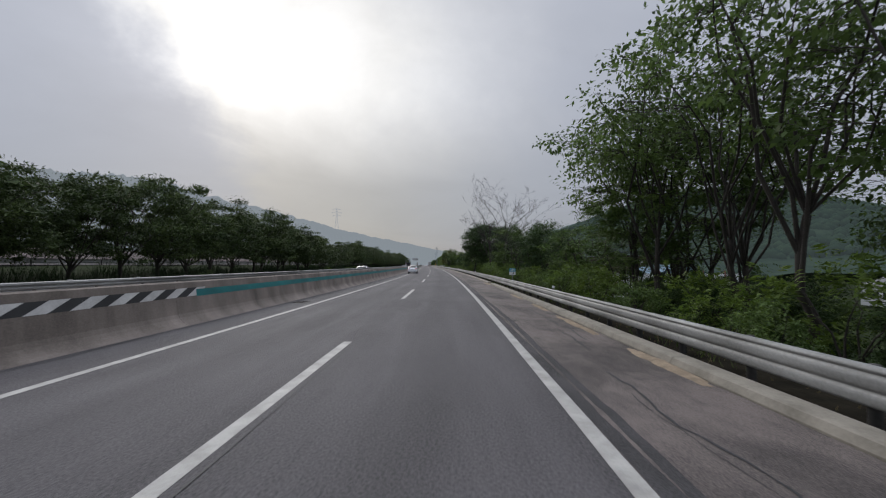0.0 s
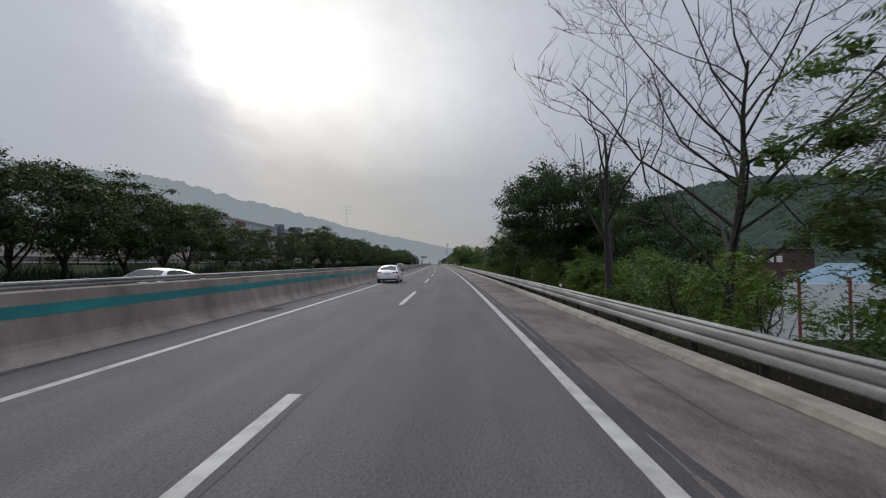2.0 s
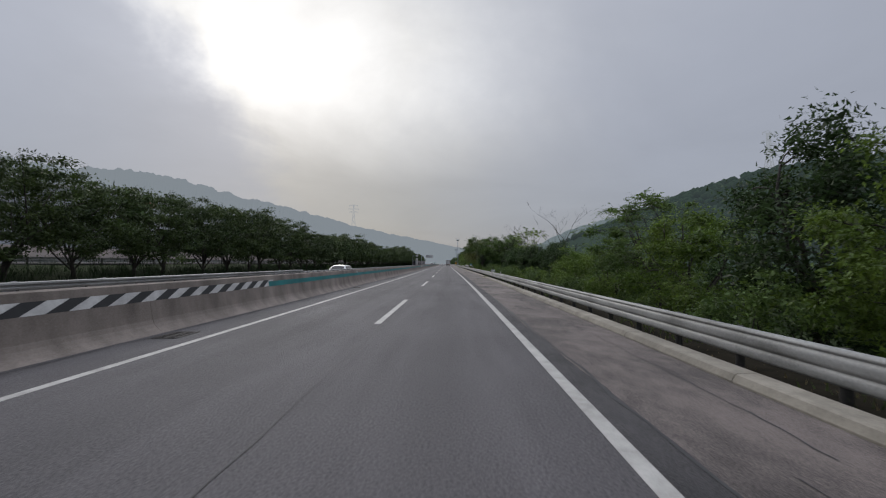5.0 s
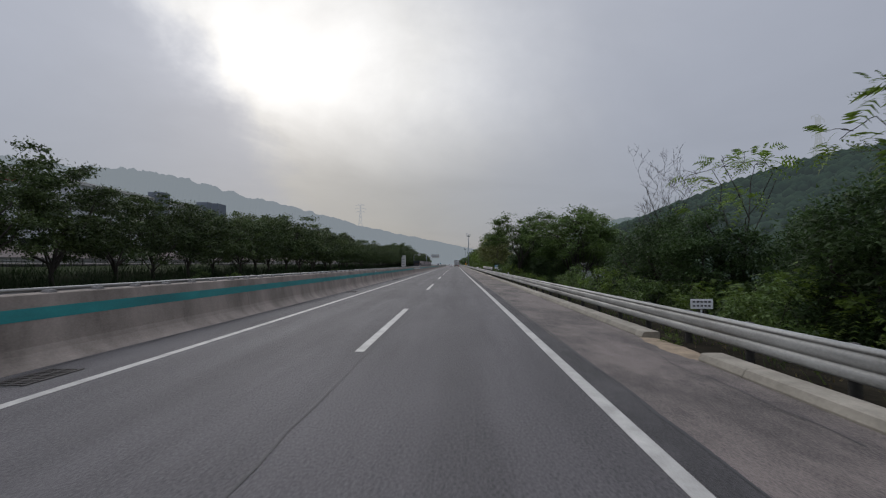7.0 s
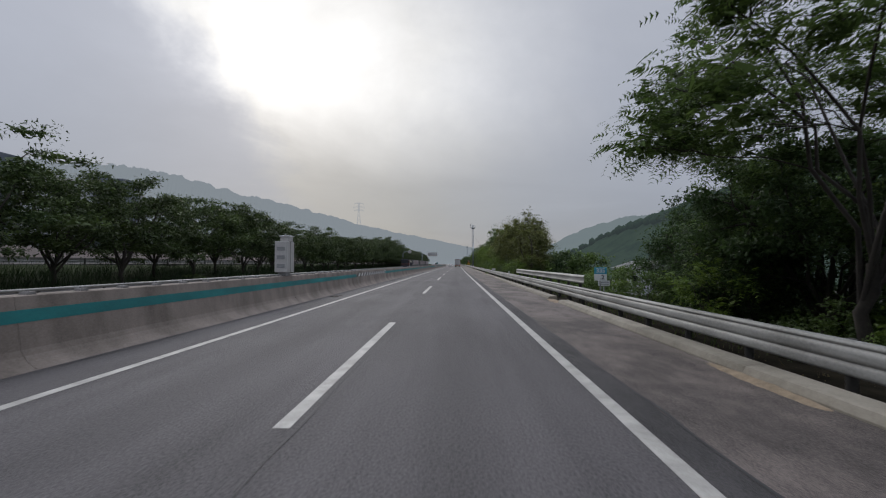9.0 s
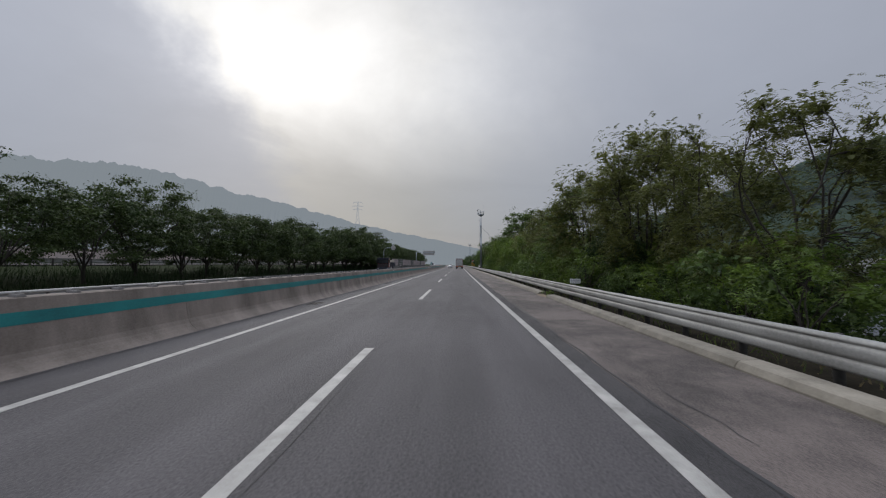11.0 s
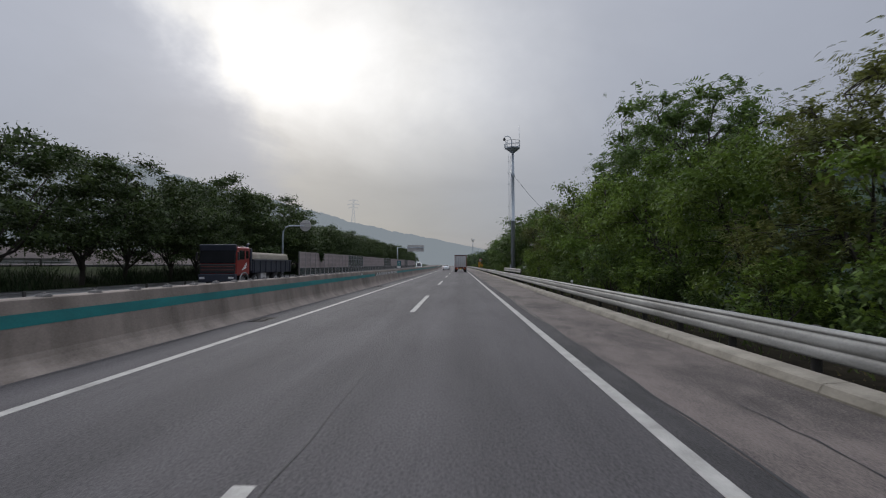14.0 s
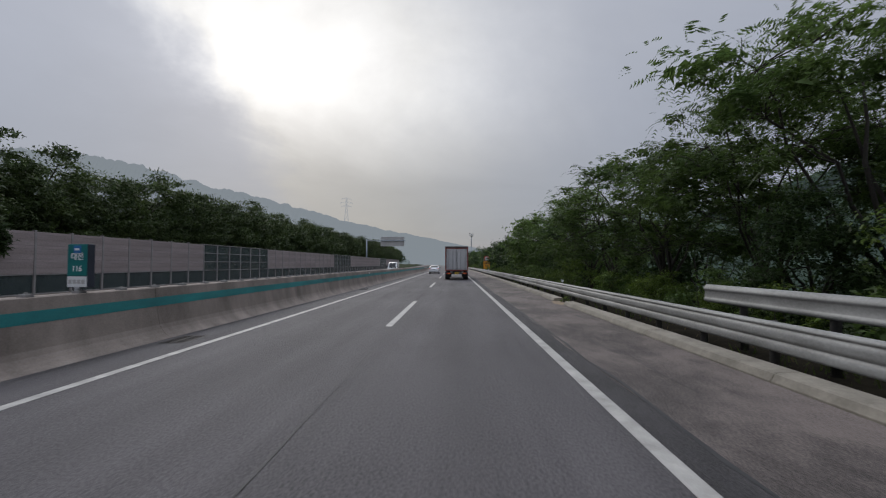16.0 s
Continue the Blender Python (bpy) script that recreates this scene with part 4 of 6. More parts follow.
    if seed % 2 == 0:        # bare, with few stems
        br, tips = grow(rng, 9.0, 7, 5.2, 0.19, 0.16, 4, 0.04, 0.4, (1.0, 2.2), (2, 2, 3))
        return wood_mesh("trunk", br, M_BARE_BARK, 0.0), None
    br, tips = grow(rng, 9.5, 12, 5.0, 0.2, 0.2, 5, 0.04, 0.45, (0.8, 1.9), (2, 3, 3, 3))   # bare
    return wood_mesh("trunk", br, M_BARE_BARK, 0.0), None


LOOKS = {
    "row": ("leafy green roadside tree with a rounded crown", "tree", "trees beside the far carriageway"),
    "tall": ("tall dark green tree with bare lower limbs", "tree", "trees on the bank"),
    "umbrella": ("spreading green tree with open stems under a flat crown", "tree", "trees on the bank"),
    "broad": ("wide dark green tree with a heavy flat-topped crown", "tree", "trees on the bank"),
    "canopy": ("tall dark green tree with bare stems under a feathery canopy", "tree", "trees on the bank"),
    "dense": ("dark green tree thickly hung with creepers", "tree", "trees on the bank"),
    "wood": ("leafy green tree in the woods on the bank", "tree", "trees on the bank"),
    "light": ("pale olive-green blossoming tree on the bank", "tree", "trees on the bank"),
    "green": ("fresh green leafy tree behind the guardrail", "tree", "trees on the bank"),
    "bush": ("low leafy green shrub behind the guardrail", "shrub", "shrubs on the bank"),
    "great": ("large leafless dead tree with fine dark twigs", "tree", "trees on the bank"),
    "sapling": ("thin young tree with few feathery leaves", "tree", "trees on the bank"),
    "bare": ("leafless grey dead tree on the bank", "tree", "trees on the bank"),
}
STOCK = {(k, i): make_tree(k, 11 + 7 * i + len(k) * 31) for k, n in (("row", 5), ("canopy", 3), ("tall", 4), ("umbrella", 2), ("broad", 2), ("dense", 2), ("light", 2), ("green", 3), ("bush", 4), ("wood", 3), ("bare", 2), ("great", 1), ("sapling", 1)) for i in range(n)}
NAMES = {"bush": "shrub", "bare": "bare_tree", "great": "bare_tree"}


def plant(kind, variant, s, u, scale=1.0, turn=0.0, tall=1.0, z=None):
    trunk, crown = STOCK[kind, variant % sum(1 for k in STOCK if k[0] == kind)]
    label, category, group = LOOKS[kind]
    p = road_at(s, u, land_z(s, u) if z is None else z)
    m = pose(p.x, p.y, p.z, 0, 0, turn) @ Matrix.Diagonal((scale, scale, scale * tall, 1))
    ob = empty(NAMES.get(kind, "tree"), m, label, category, group)
    child("trunk" if kind != "bush" else "stem", trunk, ob)
    if crown:
        child("crown", crown, ob)
    return ob


rng = random.Random(5)
# row beyond the opposite carriageway
s = -20.0
i = 0
while s < 540:
    gap = 92 < s < 122
    plant("row", i, s, -27.3 + rng.uniform(-0.7, 0.7), rng.uniform(0.92, 1.1) * (0.74 if gap else 1.08 if 213 < s < 222 else 0.85 if s > 356 else 1.04 if s < 85 else 1.08 if s > 325 else 0.97), rng.uniform(0, 360), rng.uniform(0.95, 1.08))
    s += rng.uniform(6.5, 8.5) if gap else rng.uniform(4.2, 5.6)
    i += 1
s = 354.0
while s < 560:
    plant("row", i, s, -28.6 + rng.uniform(-0.6, 0.6), rng.uniform(1.08, 1.2) * (1.2 if s < 367 else 1.0), rng.uniform(0, 360), rng.uniform(0.95, 1.05))
    s += rng.uniform(4.2, 5.6)
    i += 1
for s in (13, 15.5, 41, 88, 109, 116, 190, 196, 233):
    plant("bush", i, s, -23.6, rng.uniform(0.5, 0.8), rng.uniform(0, 360), 0.8)
    i += 1
# ---------------------------------------------------------------- the bank on the right
# kind, variant, s, u, size, height factor
BANK = [
    ("canopy", 0, 7.5, 9.2, 1.0, 1.0), ("canopy", 1, 11.8, 8.2, 1.05, 1.0), ("canopy", 2, 16.5, 9.0, 1.05, 1.0), ("canopy", 0, 21, 8.4, 1.05, 1.0), ("canopy", 1, 25.5, 9.6, 1.08, 1.0), ("canopy", 2, 24, 13, 1.1, 1.0), ("tall", 0, 29, 10.8, 0.8, 1.0), ("tall", 1, 24, 11, 1.25, 1.1), ("canopy", 0, 10, 12, 1.05, 1.0), ("canopy", 1, 19, 11.5, 1.05, 1.0), ("dense", 1, 16, 11.5, 0.6, 1.0), ("dense", 0, 11, 11.5, 0.55, 1.0), ("dense", 1, 20.5, 12.5, 0.65, 1.0), ("dense", 0, 26.5, 13.5, 0.7, 1.0), ("canopy", 2, 13.5, 15, 0.9, 1.0),
    ("dense", 0, 9, 8.2, 0.42, 0.9), ("dense", 1, 13, 8.8, 0.45, 0.9), ("dense", 0, 17.5, 8.4, 0.45, 0.9), ("dense", 1, 21.5, 9.6, 0.5, 0.9), ("dense", 0, 26, 10.5, 0.5, 1.0), ("green", 1, 30.5, 8.4, 0.55, 1.0), ("dense", 1, 34.5, 11, 0.5, 1.0),
    ("dense", 1, 43.5, 8.6, 1.05, 1.0), ("dense", 0, 47, 10.5, 1.05, 1.05), ("green", 2, 40, 10.5, 0.7, 1.0), ("tall", 2, 33.5, 9.2, 0.74, 1.0), ("green", 1, 37, 9.2, 0.72, 1.0), ("tall", 0, 39.5, 11.5, 0.8, 1.0), ("green", 0, 50, 9.5, 0.6, 1.0),
    ("tall", 2, 50.5, 6.9, 0.78, 1.0), ("green", 1, 59, 7.8, 0.55, 1.0), ("green", 0, 64.5, 7.6, 0.6, 1.0),
    ("great", 0, 56.3, 6.2, 0.74, 1), ("bare", 1, 63.5, 5.3, 0.98, 1), ("broad", 0, 77, 6.8, 1.04, 1.02), ("broad", 1, 69.5, 10.8, 0.85, 0.95), ("broad", 1, 80, 8.6, 1.1, 1.06), ("broad", 0, 74.5, 10.5, 0.95, 1.0), ("green", 1, 86, 8.0, 0.55, 1.0), ("green", 1, 70, 6.6, 0.55, 1.0), ("green", 2, 66.5, 7.2, 0.5, 1.0),
    ("bare", 0, 91.8, 5.6, 0.82, 1), ("tall", 1, 89.8, 9.5, 0.98, 1.06), ("tall", 0, 97.5, 8.6, 0.98, 0.95), ("tall", 1, 102.8, 7.2, 0.84, 1.04), ("green", 0, 101, 7.5, 0.8, 1), ("dense", 1, 103.5, 10, 1, 1.1), ("dense", 0, 108.5, 9.6, 0.95, 1.1), ("green", 1, 106.5, 8.2, 0.9, 1.2),
    ("dense", 1, 108.5, 6.4, 0.72, 1), ("dense", 0, 113.5, 6.4, 0.72, 1), ("green", 1, 117, 7, 0.8, 1), ("dense", 0, 121.5, 8.2, 0.95, 1), ("green", 2, 127, 8.2, 0.9, 1), ("tall", 2, 132, 9, 0.79, 1), ("green", 0, 137, 8.5, 0.8, 1),
    ("bare", 1, 157.4, 10.8, 0.9, 1), ("sapling", 0, 162, 8.0, 0.95, 1.0), ("green", 1, 146, 8.6, 0.75, 1), ("dense", 0, 153, 9, 0.65, 1), ("dense", 2, 159, 9, 0.7, 1), ("sapling", 0, 171.4, 9.6, 1.05, 1.05), ("bare", 0, 175, 8.6, 0.66, 1), ("green", 0, 176, 9, 0.65, 1), ("dense", 0, 173.5, 8.0, 0.72, 1), ("dense", 1, 177.5, 8.4, 0.75, 1), ("dense", 0, 170.5, 9.5, 0.7, 1), ("dense", 1, 165.5, 8.6, 0.6, 1), ("dense", 1, 167, 10, 0.8, 1), ("dense", 0, 161, 8.2, 0.7, 1), ("dense", 2, 171, 8, 0.7, 1), ("dense", 1, 156, 10, 0.85, 1), ("dense", 0, 164, 8.4, 0.75, 1), ("dense", 1, 181, 9, 0.6, 1),
    ("umbrella", 0, 205.4, 5.8, 0.98, 0.95), ("umbrella", 1, 197.0, 9.6, 1.06, 1.08), ("umbrella", 0, 195, 10.0, 0.95, 1.05), ("umbrella", 1, 210.5, 9.6, 0.85, 1.0), ("dense", 0, 203, 10.8, 0.75, 1.0), ("umbrella", 0, 198.5, 12.8, 0.92, 1.0), ("umbrella", 1, 203, 14.5, 0.95, 1.0), ("dense", 0, 197.5, 8.6, 0.5, 1.0), ("dense", 1, 201.5, 7.9, 0.5, 1.0), ("dense", 1, 205.5, 7.9, 0.55, 1.0), ("dense", 0, 213.5, 8.6, 0.7, 1), ("broad", 0, 209.5, 8.2, 0.66, 1.1), ("broad", 1, 215.5, 8.2, 0.5, 1.05), ("dense", 1, 210.5, 7.0, 0.6, 1.0), ("dense", 1, 216, 9, 0.85, 1), ("dense", 0, 219, 10.5, 0.8, 1), ("dense", 0, 212.6, 7.2, 0.62, 1), ("dense", 0, 205, 11.0, 0.8, 1), ("dense", 1, 208, 11, 0.95, 1), ("dense", 1, 212, 11.8, 0.85, 1.0), ("green", 1, 222, 12, 0.8, 1),
    ("light", 0, 253.5, 7.8, 1, 1.05), ("light", 1, 258.5, 8.4, 1.02, 1.1), ("light", 0, 264, 8, 1.2, 1.1), ("dense", 0, 256, 10, 0.6, 1), ("dense", 1, 260, 8.0, 0.5, 1), ("dense", 1, 264.5, 7.2, 0.55, 1), ("dense", 0, 271, 7.2, 0.5, 1), ("light", 1, 267, 9.6, 1.45, 1.08), ("light", 0, 272.5, 7.6, 1.2, 1.08), ("dense", 1, 268, 7.4, 0.6, 1), ("tall", 0, 276, 9.0, 1.1, 1), ("dense", 1, 272, 8.4, 0.62, 1), ("dense", 0, 280, 9.0, 0.65, 1),
    ("green", 1, 278, 7.5, 0.95, 1), ("light", 0, 285.5, 8, 0.9, 1.1), ("light", 1, 290, 8.4, 0.95, 1.1), ("green", 2, 289, 7, 0.8, 1), ("light", 0, 296, 9.2, 1.25, 1.1), ("green", 1, 300, 7.4, 1, 1),
    ("light", 1, 304.5, 8.2, 1, 1.1), ("green", 0, 308, 7.3, 0.95, 1.05), ("green", 2, 313, 7.4, 1, 1.1), ("light", 0, 317.5, 8.2, 1.05, 1.05), ("green", 1, 321, 7.4, 1.05, 1.1), ("green", 0, 326, 7.6, 1.15, 1.1),
    ("green", 2, 331, 7.6, 1.15, 1.15), ("light", 1, 337, 8.8, 1.2, 1), ("tall", 1, 343, 10.2, 1.0, 1.0), ("light", 0, 348, 8.6, 1.15, 1.0), ("green", 1, 339, 7.4, 1.3, 1.05), ("green", 0, 345, 7.8, 1.1, 1), ("tall", 3, 339, 15.2, 1.6, 1.2), ("tall", 1, 335.5, 13.4, 1.5, 1.25),
    ("green", 1, 368, 6.6, 0.42, 0.8), ("green", 2, 372.5, 6.4, 0.4, 0.8), ("green", 0, 364, 6.8, 0.4, 0.8), ("light", 1, 353.2, 8.2, 1.12, 1.05), ("green", 1, 356.2, 7.2, 0.78, 1.0), ("green", 0, 351, 7.0, 0.8, 1.0), ("light", 0, 356, 10.4, 1.05, 1), ("umbrella", 1, 361, 9.8, 1.2, 1.12), ("umbrella", 0, 366.5, 9.8, 1.12, 1.08), ("dense", 1, 357.5, 8.6, 0.72, 1), ("dense", 0, 361.5, 7.6, 0.66, 1), ("tall", 3, 371, 8.4, 0.98, 1), ("tall", 2, 377.5, 8.2, 1.05, 1), ("tall", 2, 383, 8.4, 0.98, 1), ("dense", 0, 389, 8.4, 1.1, 1), ("tall", 1, 395, 8.6, 0.98, 1),
]
for kind, v, s, u, size, tall in BANK:
    plant(kind, v, s, u, size, rng.uniform(0, 360), tall)
s = -8.0
i = 0
while s < 520:
    big = 1.0
    if 186 < s < 203 or 228 < s < 248:
        big = 0.6
    if 44 < s < 70:
        big = 1.3
    if 250 < s < 348:
        big = 1.35
    if not 85 < s < 96:
        plant("bush", i, s, rng.uniform(5.0, 6.6), big * rng.uniform(0.6, 1.05), rng.uniform(0, 360))
    if not 179 < s < 204:
        plant("bush", i + 1, s + 1.0, rng.uniform(7.0, 9.5), big * rng.uniform(1.0, 1.6), rng.uniform(0, 360))
    s += rng.uniform(2.8, 4.4)
    i += 1
for s, u in ((205, 13), (207, 13.5)):
    plant("bush", i, s, u, rng.uniform(0.7, 0.95), rng.uniform(0, 360))
    i += 1
for s in np.arange(192, 252, 5.0):
    plant("wood", i, float(s), rng.uniform(26, 44), rng.uniform(0.4, 0.6), rng.uniform(0, 360))
    i += 1
# low creepers against the guardrail
for s in (176, 179, 182.5, 184, 187, 189.5, 192, 195, 198, 201, 205, 214, 262, 275, 283, 296):
    plant("bush", 1 + 2 * (i % 2), s, 4.35, rng.uniform(0.35, 0.5), rng.uniform(0, 360), 0.75)
    i += 1
# weeds in the gaps of the kerb
for s, size in ((39.4, 0.2), (41.6, 0.16), (263.2, 0.24), (264.6, 0.2), (162.8, 0.2), (368.8, 0.2)):
    plant("bush", 2 * (i % 2), s, 2.85, size, rng.uniform(0, 360), 0.9)
    i += 1
s = 400.0
while s < 600:
    plant("wood", i, s, rng.uniform(7.0, 10), rng.uniform(0.85, 1.1), rng.uniform(0, 360))
    s += rng.uniform(3.5, 5.5)
    i += 1
# woods lower down the bank
s = -10.0
while s < 480:
    if not (180 < s < 250 or s < 125):
        plant("wood", i, s, rng.uniform(13, 19), rng.uniform(0.75, 1.1), rng.uniform(0, 360))
    s += rng.uniform(7, 11)
    i += 1


def blades(name, s_from, s_to, u_from, u_to, count, size, material, seed, label, base=None):
    """Grass as one sheet of loose blades."""
    g = np.random.default_rng(seed)
    vs, fs = [], []
    for k in range(count):
        s, u = g.uniform(s_from, s_to), g.uniform(u_from, u_to)
        if noise.noise(Vector((s * 0.25, u * 0.4, seed))) < -0.12:
            continue
        p = road_at(s, u, (land_z(s, u) if base is None else base) - 0.02)
        a, h = g.uniform(0, 6.28), size * g.uniform(0.5, 1.4)
        d = Vector((math.cos(a), math.sin(a), 0))
        lean = Vector((g.normal() * 0.35, g.normal() * 0.35, 1)) * h
        i = len(vs)
        vs += [p - d * 0.02, p + d * 0.02, p + lean * 0.6 + d * 0.012, p + lean]
        fs += [(i, i + 1, i + 2), (i, i + 2, i + 3)]
    return tagged(new(name, mesh_of(name, vs, fs, material)), label, "grass", kind="stuff")


blades("grass", -5, 420, 3.3, 5.6, 26000, 0.28, M_GRASS, 3, "rough green grass behind the guardrail")
blades("dry_grass", -5, 420, 3.0, 4.2, 6000, 0.16, M_DRY, 8, "dry straw-coloured grass at the foot of the guardrail")
blades("grass", -20, 400, -32, -22.6, 60000, 0.95, M_TALL_GRASS_SHADED, 5, "tall green grass below the row of trees")
# ---------------------------------------------------------------- vehicles


def loft(sections, closed_ends=True):
    """Half sections (x, z) at y, mirrored and skinned."""
    bm = bmesh.new()
    rings = []
    for y, half in sections:
        full = half + [(-x, z) for x, z in half[::-1] if x > 1e-6]
        rings.append([bm.verts.new((x, y, z)) for x, z in full])
    for a, b in zip(rings, rings[1:]):
        for i in range(len(a)):
            j = (i + 1) % len(a)
            bm.faces.new((a[i], a[j], b[j], b[i]))
    if closed_ends:
        bm.faces.new(rings[0])
        bm.faces.new(rings[-1][::-1])
    bmesh.ops.recalc_face_normals(bm, faces=bm.faces)
    return bm


def wheel(parent, x, y, r, width, spokes=7, rim=M_ALLOY):
    """Tyre with a shaped wall, rim and spokes, facing outwards."""
    out = 1 if x > 0 else -1
    profile = [(-0.5, 0.66), (-0.5, 0.9), (-0.42, 0.98), (0.0, 1.0), (0.42, 0.98), (0.5, 0.9), (0.5, 0.77), (0.42, 0.74)]
    bm = bmesh.new()
    n = 28
    rings = [[bm.verts.new((out * a * width, r * b * math.cos(k * 2 * math.pi / n), r * b * math.sin(k * 2 * math.pi / n))) for a, b in profile] for k in range(n)]
    for k in range(n):
        for i in range(len(profile) - 1):
            f = bm.faces.new((rings[k][i], rings[k][i + 1], rings[(k + 1) % n][i + 1], rings[(k + 1) % n][i]))
            f.smooth = True
    w = part("wheel", bm, M_RUBBER, parent, "black rubber tyre", pose(x, y, r))
    bm = bmesh.new()
    face = out * width * 0.36
    bmesh.ops.create_cone(bm, segments=24, radius1=r * 0.74, radius2=r * 0.74, depth=width * 0.5, cap_ends=True, matrix=pose(0, 0, 0, 0, 90, 0))
    part("rim_well", bm, M_BLACK_PLASTIC, w)
    bm = bmesh.new()
    for k in range(spokes):
        a = 360 * k / spokes
        m = pose(face, 0, 0, a, 0, 0)
        vs = [bm.verts.new(m @ Vector(v)) for v in ((0, -r * 0.05, r * 0.1), (0, r * 0.05, r * 0.1), (0, r * 0.21, r * 0.73), (0, -r * 0.21, r * 0.73), (out * 0.02, -r * 0.035, r * 0.1), (out * 0.02, r * 0.035, r * 0.1), (out * 0.015, r * 0.19, r * 0.72), (out * 0.015, -r * 0.19, r * 0.72))]
        for q in ((4, 5, 6, 7), (0, 1, 5, 4), (1, 2, 6, 5), (2, 3, 7, 6), (3, 0, 4, 7)):
            bm.faces.new([vs[i] for i in q])
    bmesh.ops.create_cone(bm, segments=16, radius1=r * 0.16, radius2=r * 0.12, depth=0.05, cap_ends=True, matrix=pose(face, 0, 0, 0, 90 * out, 0))
    tube(bm, [(face, r * 0.73 * math.cos(k * math.pi / 14), r * 0.73 * math.sin(k * math.pi / 14)) for k in range(29)], 0.014, 5, False)
    bmesh.ops.recalc_face_normals(bm, faces=bm.faces)
    part("rim", bm, rim, w, "silver alloy rim")
    return w


def plate_bars(parent, m, w, h, board, ink, n):
    """A number plate with plain bars for its writing."""
    bm = bmesh.new()
    box(bm, (w, 0.015, h), (0, 0, 0), bevel=0.004)
    pl = part("number_plate", bm, board, parent, "number plate with plain dark bars", m)
    bm = bmesh.new()
    for k in range(n):
        box(bm, (w / n * 0.55, 0.006, h * 0.5), (-w / 2 + w * (k + 0.5) / n, -0.009, 0))
    part("plate_bars", bm, ink, pl)


def passenger_car(name, m, paint, label, length=4.62, width=1.81, roof=1.48, van=False, group=""):
    """A car along +y, its middle over the origin. van: an upright tail."""
    car = empty(name, m, label, "car", group)
    k, hw, wr = length / 4.62, width / 2, 0.335
    rear, front = -1.40 * k, 1.30 * k
    ys = sorted(set([-2.30, -2.285, -2.26, -2.24, -2.16, 2.29, 2.27] + list(np.linspace(-2.31, 2.31, 45)) + list(np.linspace(-1.40 - 0.385, -1.40 + 0.385, 17)) + list(np.linspace(1.30 - 0.385, 1.30 + 0.385, 17))))
    deck_y = [-2.31, -2.24, -2.10, -1.7, -1.0, 0.0, 0.9, 1.4, 1.9, 2.15, 2.25, 2.31]
    deck_z = [0.80, 0.95, 1.02, 1.03, 0.99, 0.96, 0.965, 0.90, 0.80, 0.72, 0.66, 0.55]
    half_y, half_w = [-2.31, -2.28, -2.22, -2.1, -1.95, -1.5, -0.5, 0.8, 1.4, 1.9, 2.15, 2.26, 2.31], [0.66, 0.735, 0.795, 0.84, 0.868, 0.893, 0.905, 0.905, 0.90, 0.86, 0.77, 0.66, 0.55]
    sections = []
    for y in ys:
        w = float(np.interp(y, half_y, half_w)) / 0.905 * hw
        zt = float(np.interp(y, deck_y, deck_z))
        zb = float(np.interp(y, [-2.31, -2.2, -1.8, 1.7, 2.2, 2.31], [0.36, 0.27, 0.20, 0.18, 0.22, 0.34]))
        for c in (-1.40, 1.30):
            if abs(y - c) < 0.385:
                zb = max(zb, wr + math.sqrt(max(0.0, 0.385 ** 2 - (y - c) ** 2)) * 0.98)
        mid = max(zb + 0.04, 0.42 * zt + 0.16)
        up = max(mid + 0.04, zt - 0.14)
        sections.append((y * k, [(0, zb), (w - 0.10, zb), (w - 0.012, zb + 0.012), (w, mid), (w - 0.015, up), (w - 0.055, max(up + 0.02, zt - 0.035)), (w - 0.17, zt), (0, zt + 0.025)]))
    part("body", loft(sections), paint, car, smooth=True)
    # cabin above the belt line
    if van:
        top = [(-2.2, 1.0), (-2.12, roof - 0.12), (-1.9, roof - 0.02), (-1.0, roof), (0.0, roof), (0.35, roof - 0.04), (0.75, roof - 0.27), (1.15, 0.97)]
    else:
        top = [(-1.85, 1.03), (-1.5, 1.17), (-1.15, 1.32), (-0.75, 1.425), (-0.35, roof - 0.012), (0.0, roof), (0.3, roof - 0.02), (0.55, roof - 0.12), (0.85, 1.18), (1.2, 0.965)]
    ty = list(np.linspace(top[0][0], top[-1][0], 60))
    tz = [sum(float(np.interp(y + d, [a for a, _ in top], [b for _, b in top])) for d in (-0.14, -0.07, 0.0, 0.07, 0.14)) / 5 for y in ty]

    def cabin(y, a):
        """A point of the right side of the cabin, a from the belt (0) over the roof edge (0.6) to the middle (1)."""
        zr = float(np.interp(y, ty, tz))
        zb = float(np.interp(y, deck_y, deck_z)) - 0.02
        wb = float(np.interp(y, half_y, half_w)) / 0.905 * hw - 0.045
        wt = wb - 0.27 * max(0.0, min(1.0, (zr - zb) / 0.5))
        if a <= 0.6:
            f = a / 0.6
            return Vector((wb + (wt - wb) * f ** 1.25, y * k, zb + max(0.0, zr - 0.05 - zb) * f))
        f = (a - 0.6) / 0.4
        return Vector((wt * (1 - f), y * k, zr - 0.05 * (1 - f) ** 2 + 0.015 * f))

    steps = [0, 0.2, 0.4, 0.6, 0.66, 0.75, 0.87, 1.0]
    cys = np.linspace(top[0][0], top[-1][0], 40)
    part("cabin", loft([(y * k, [(v.x, v.z) for v in [cabin(y, a) for a in steps][::-1]][::-1] + []) for y in cys], False), paint, car, smooth=True)

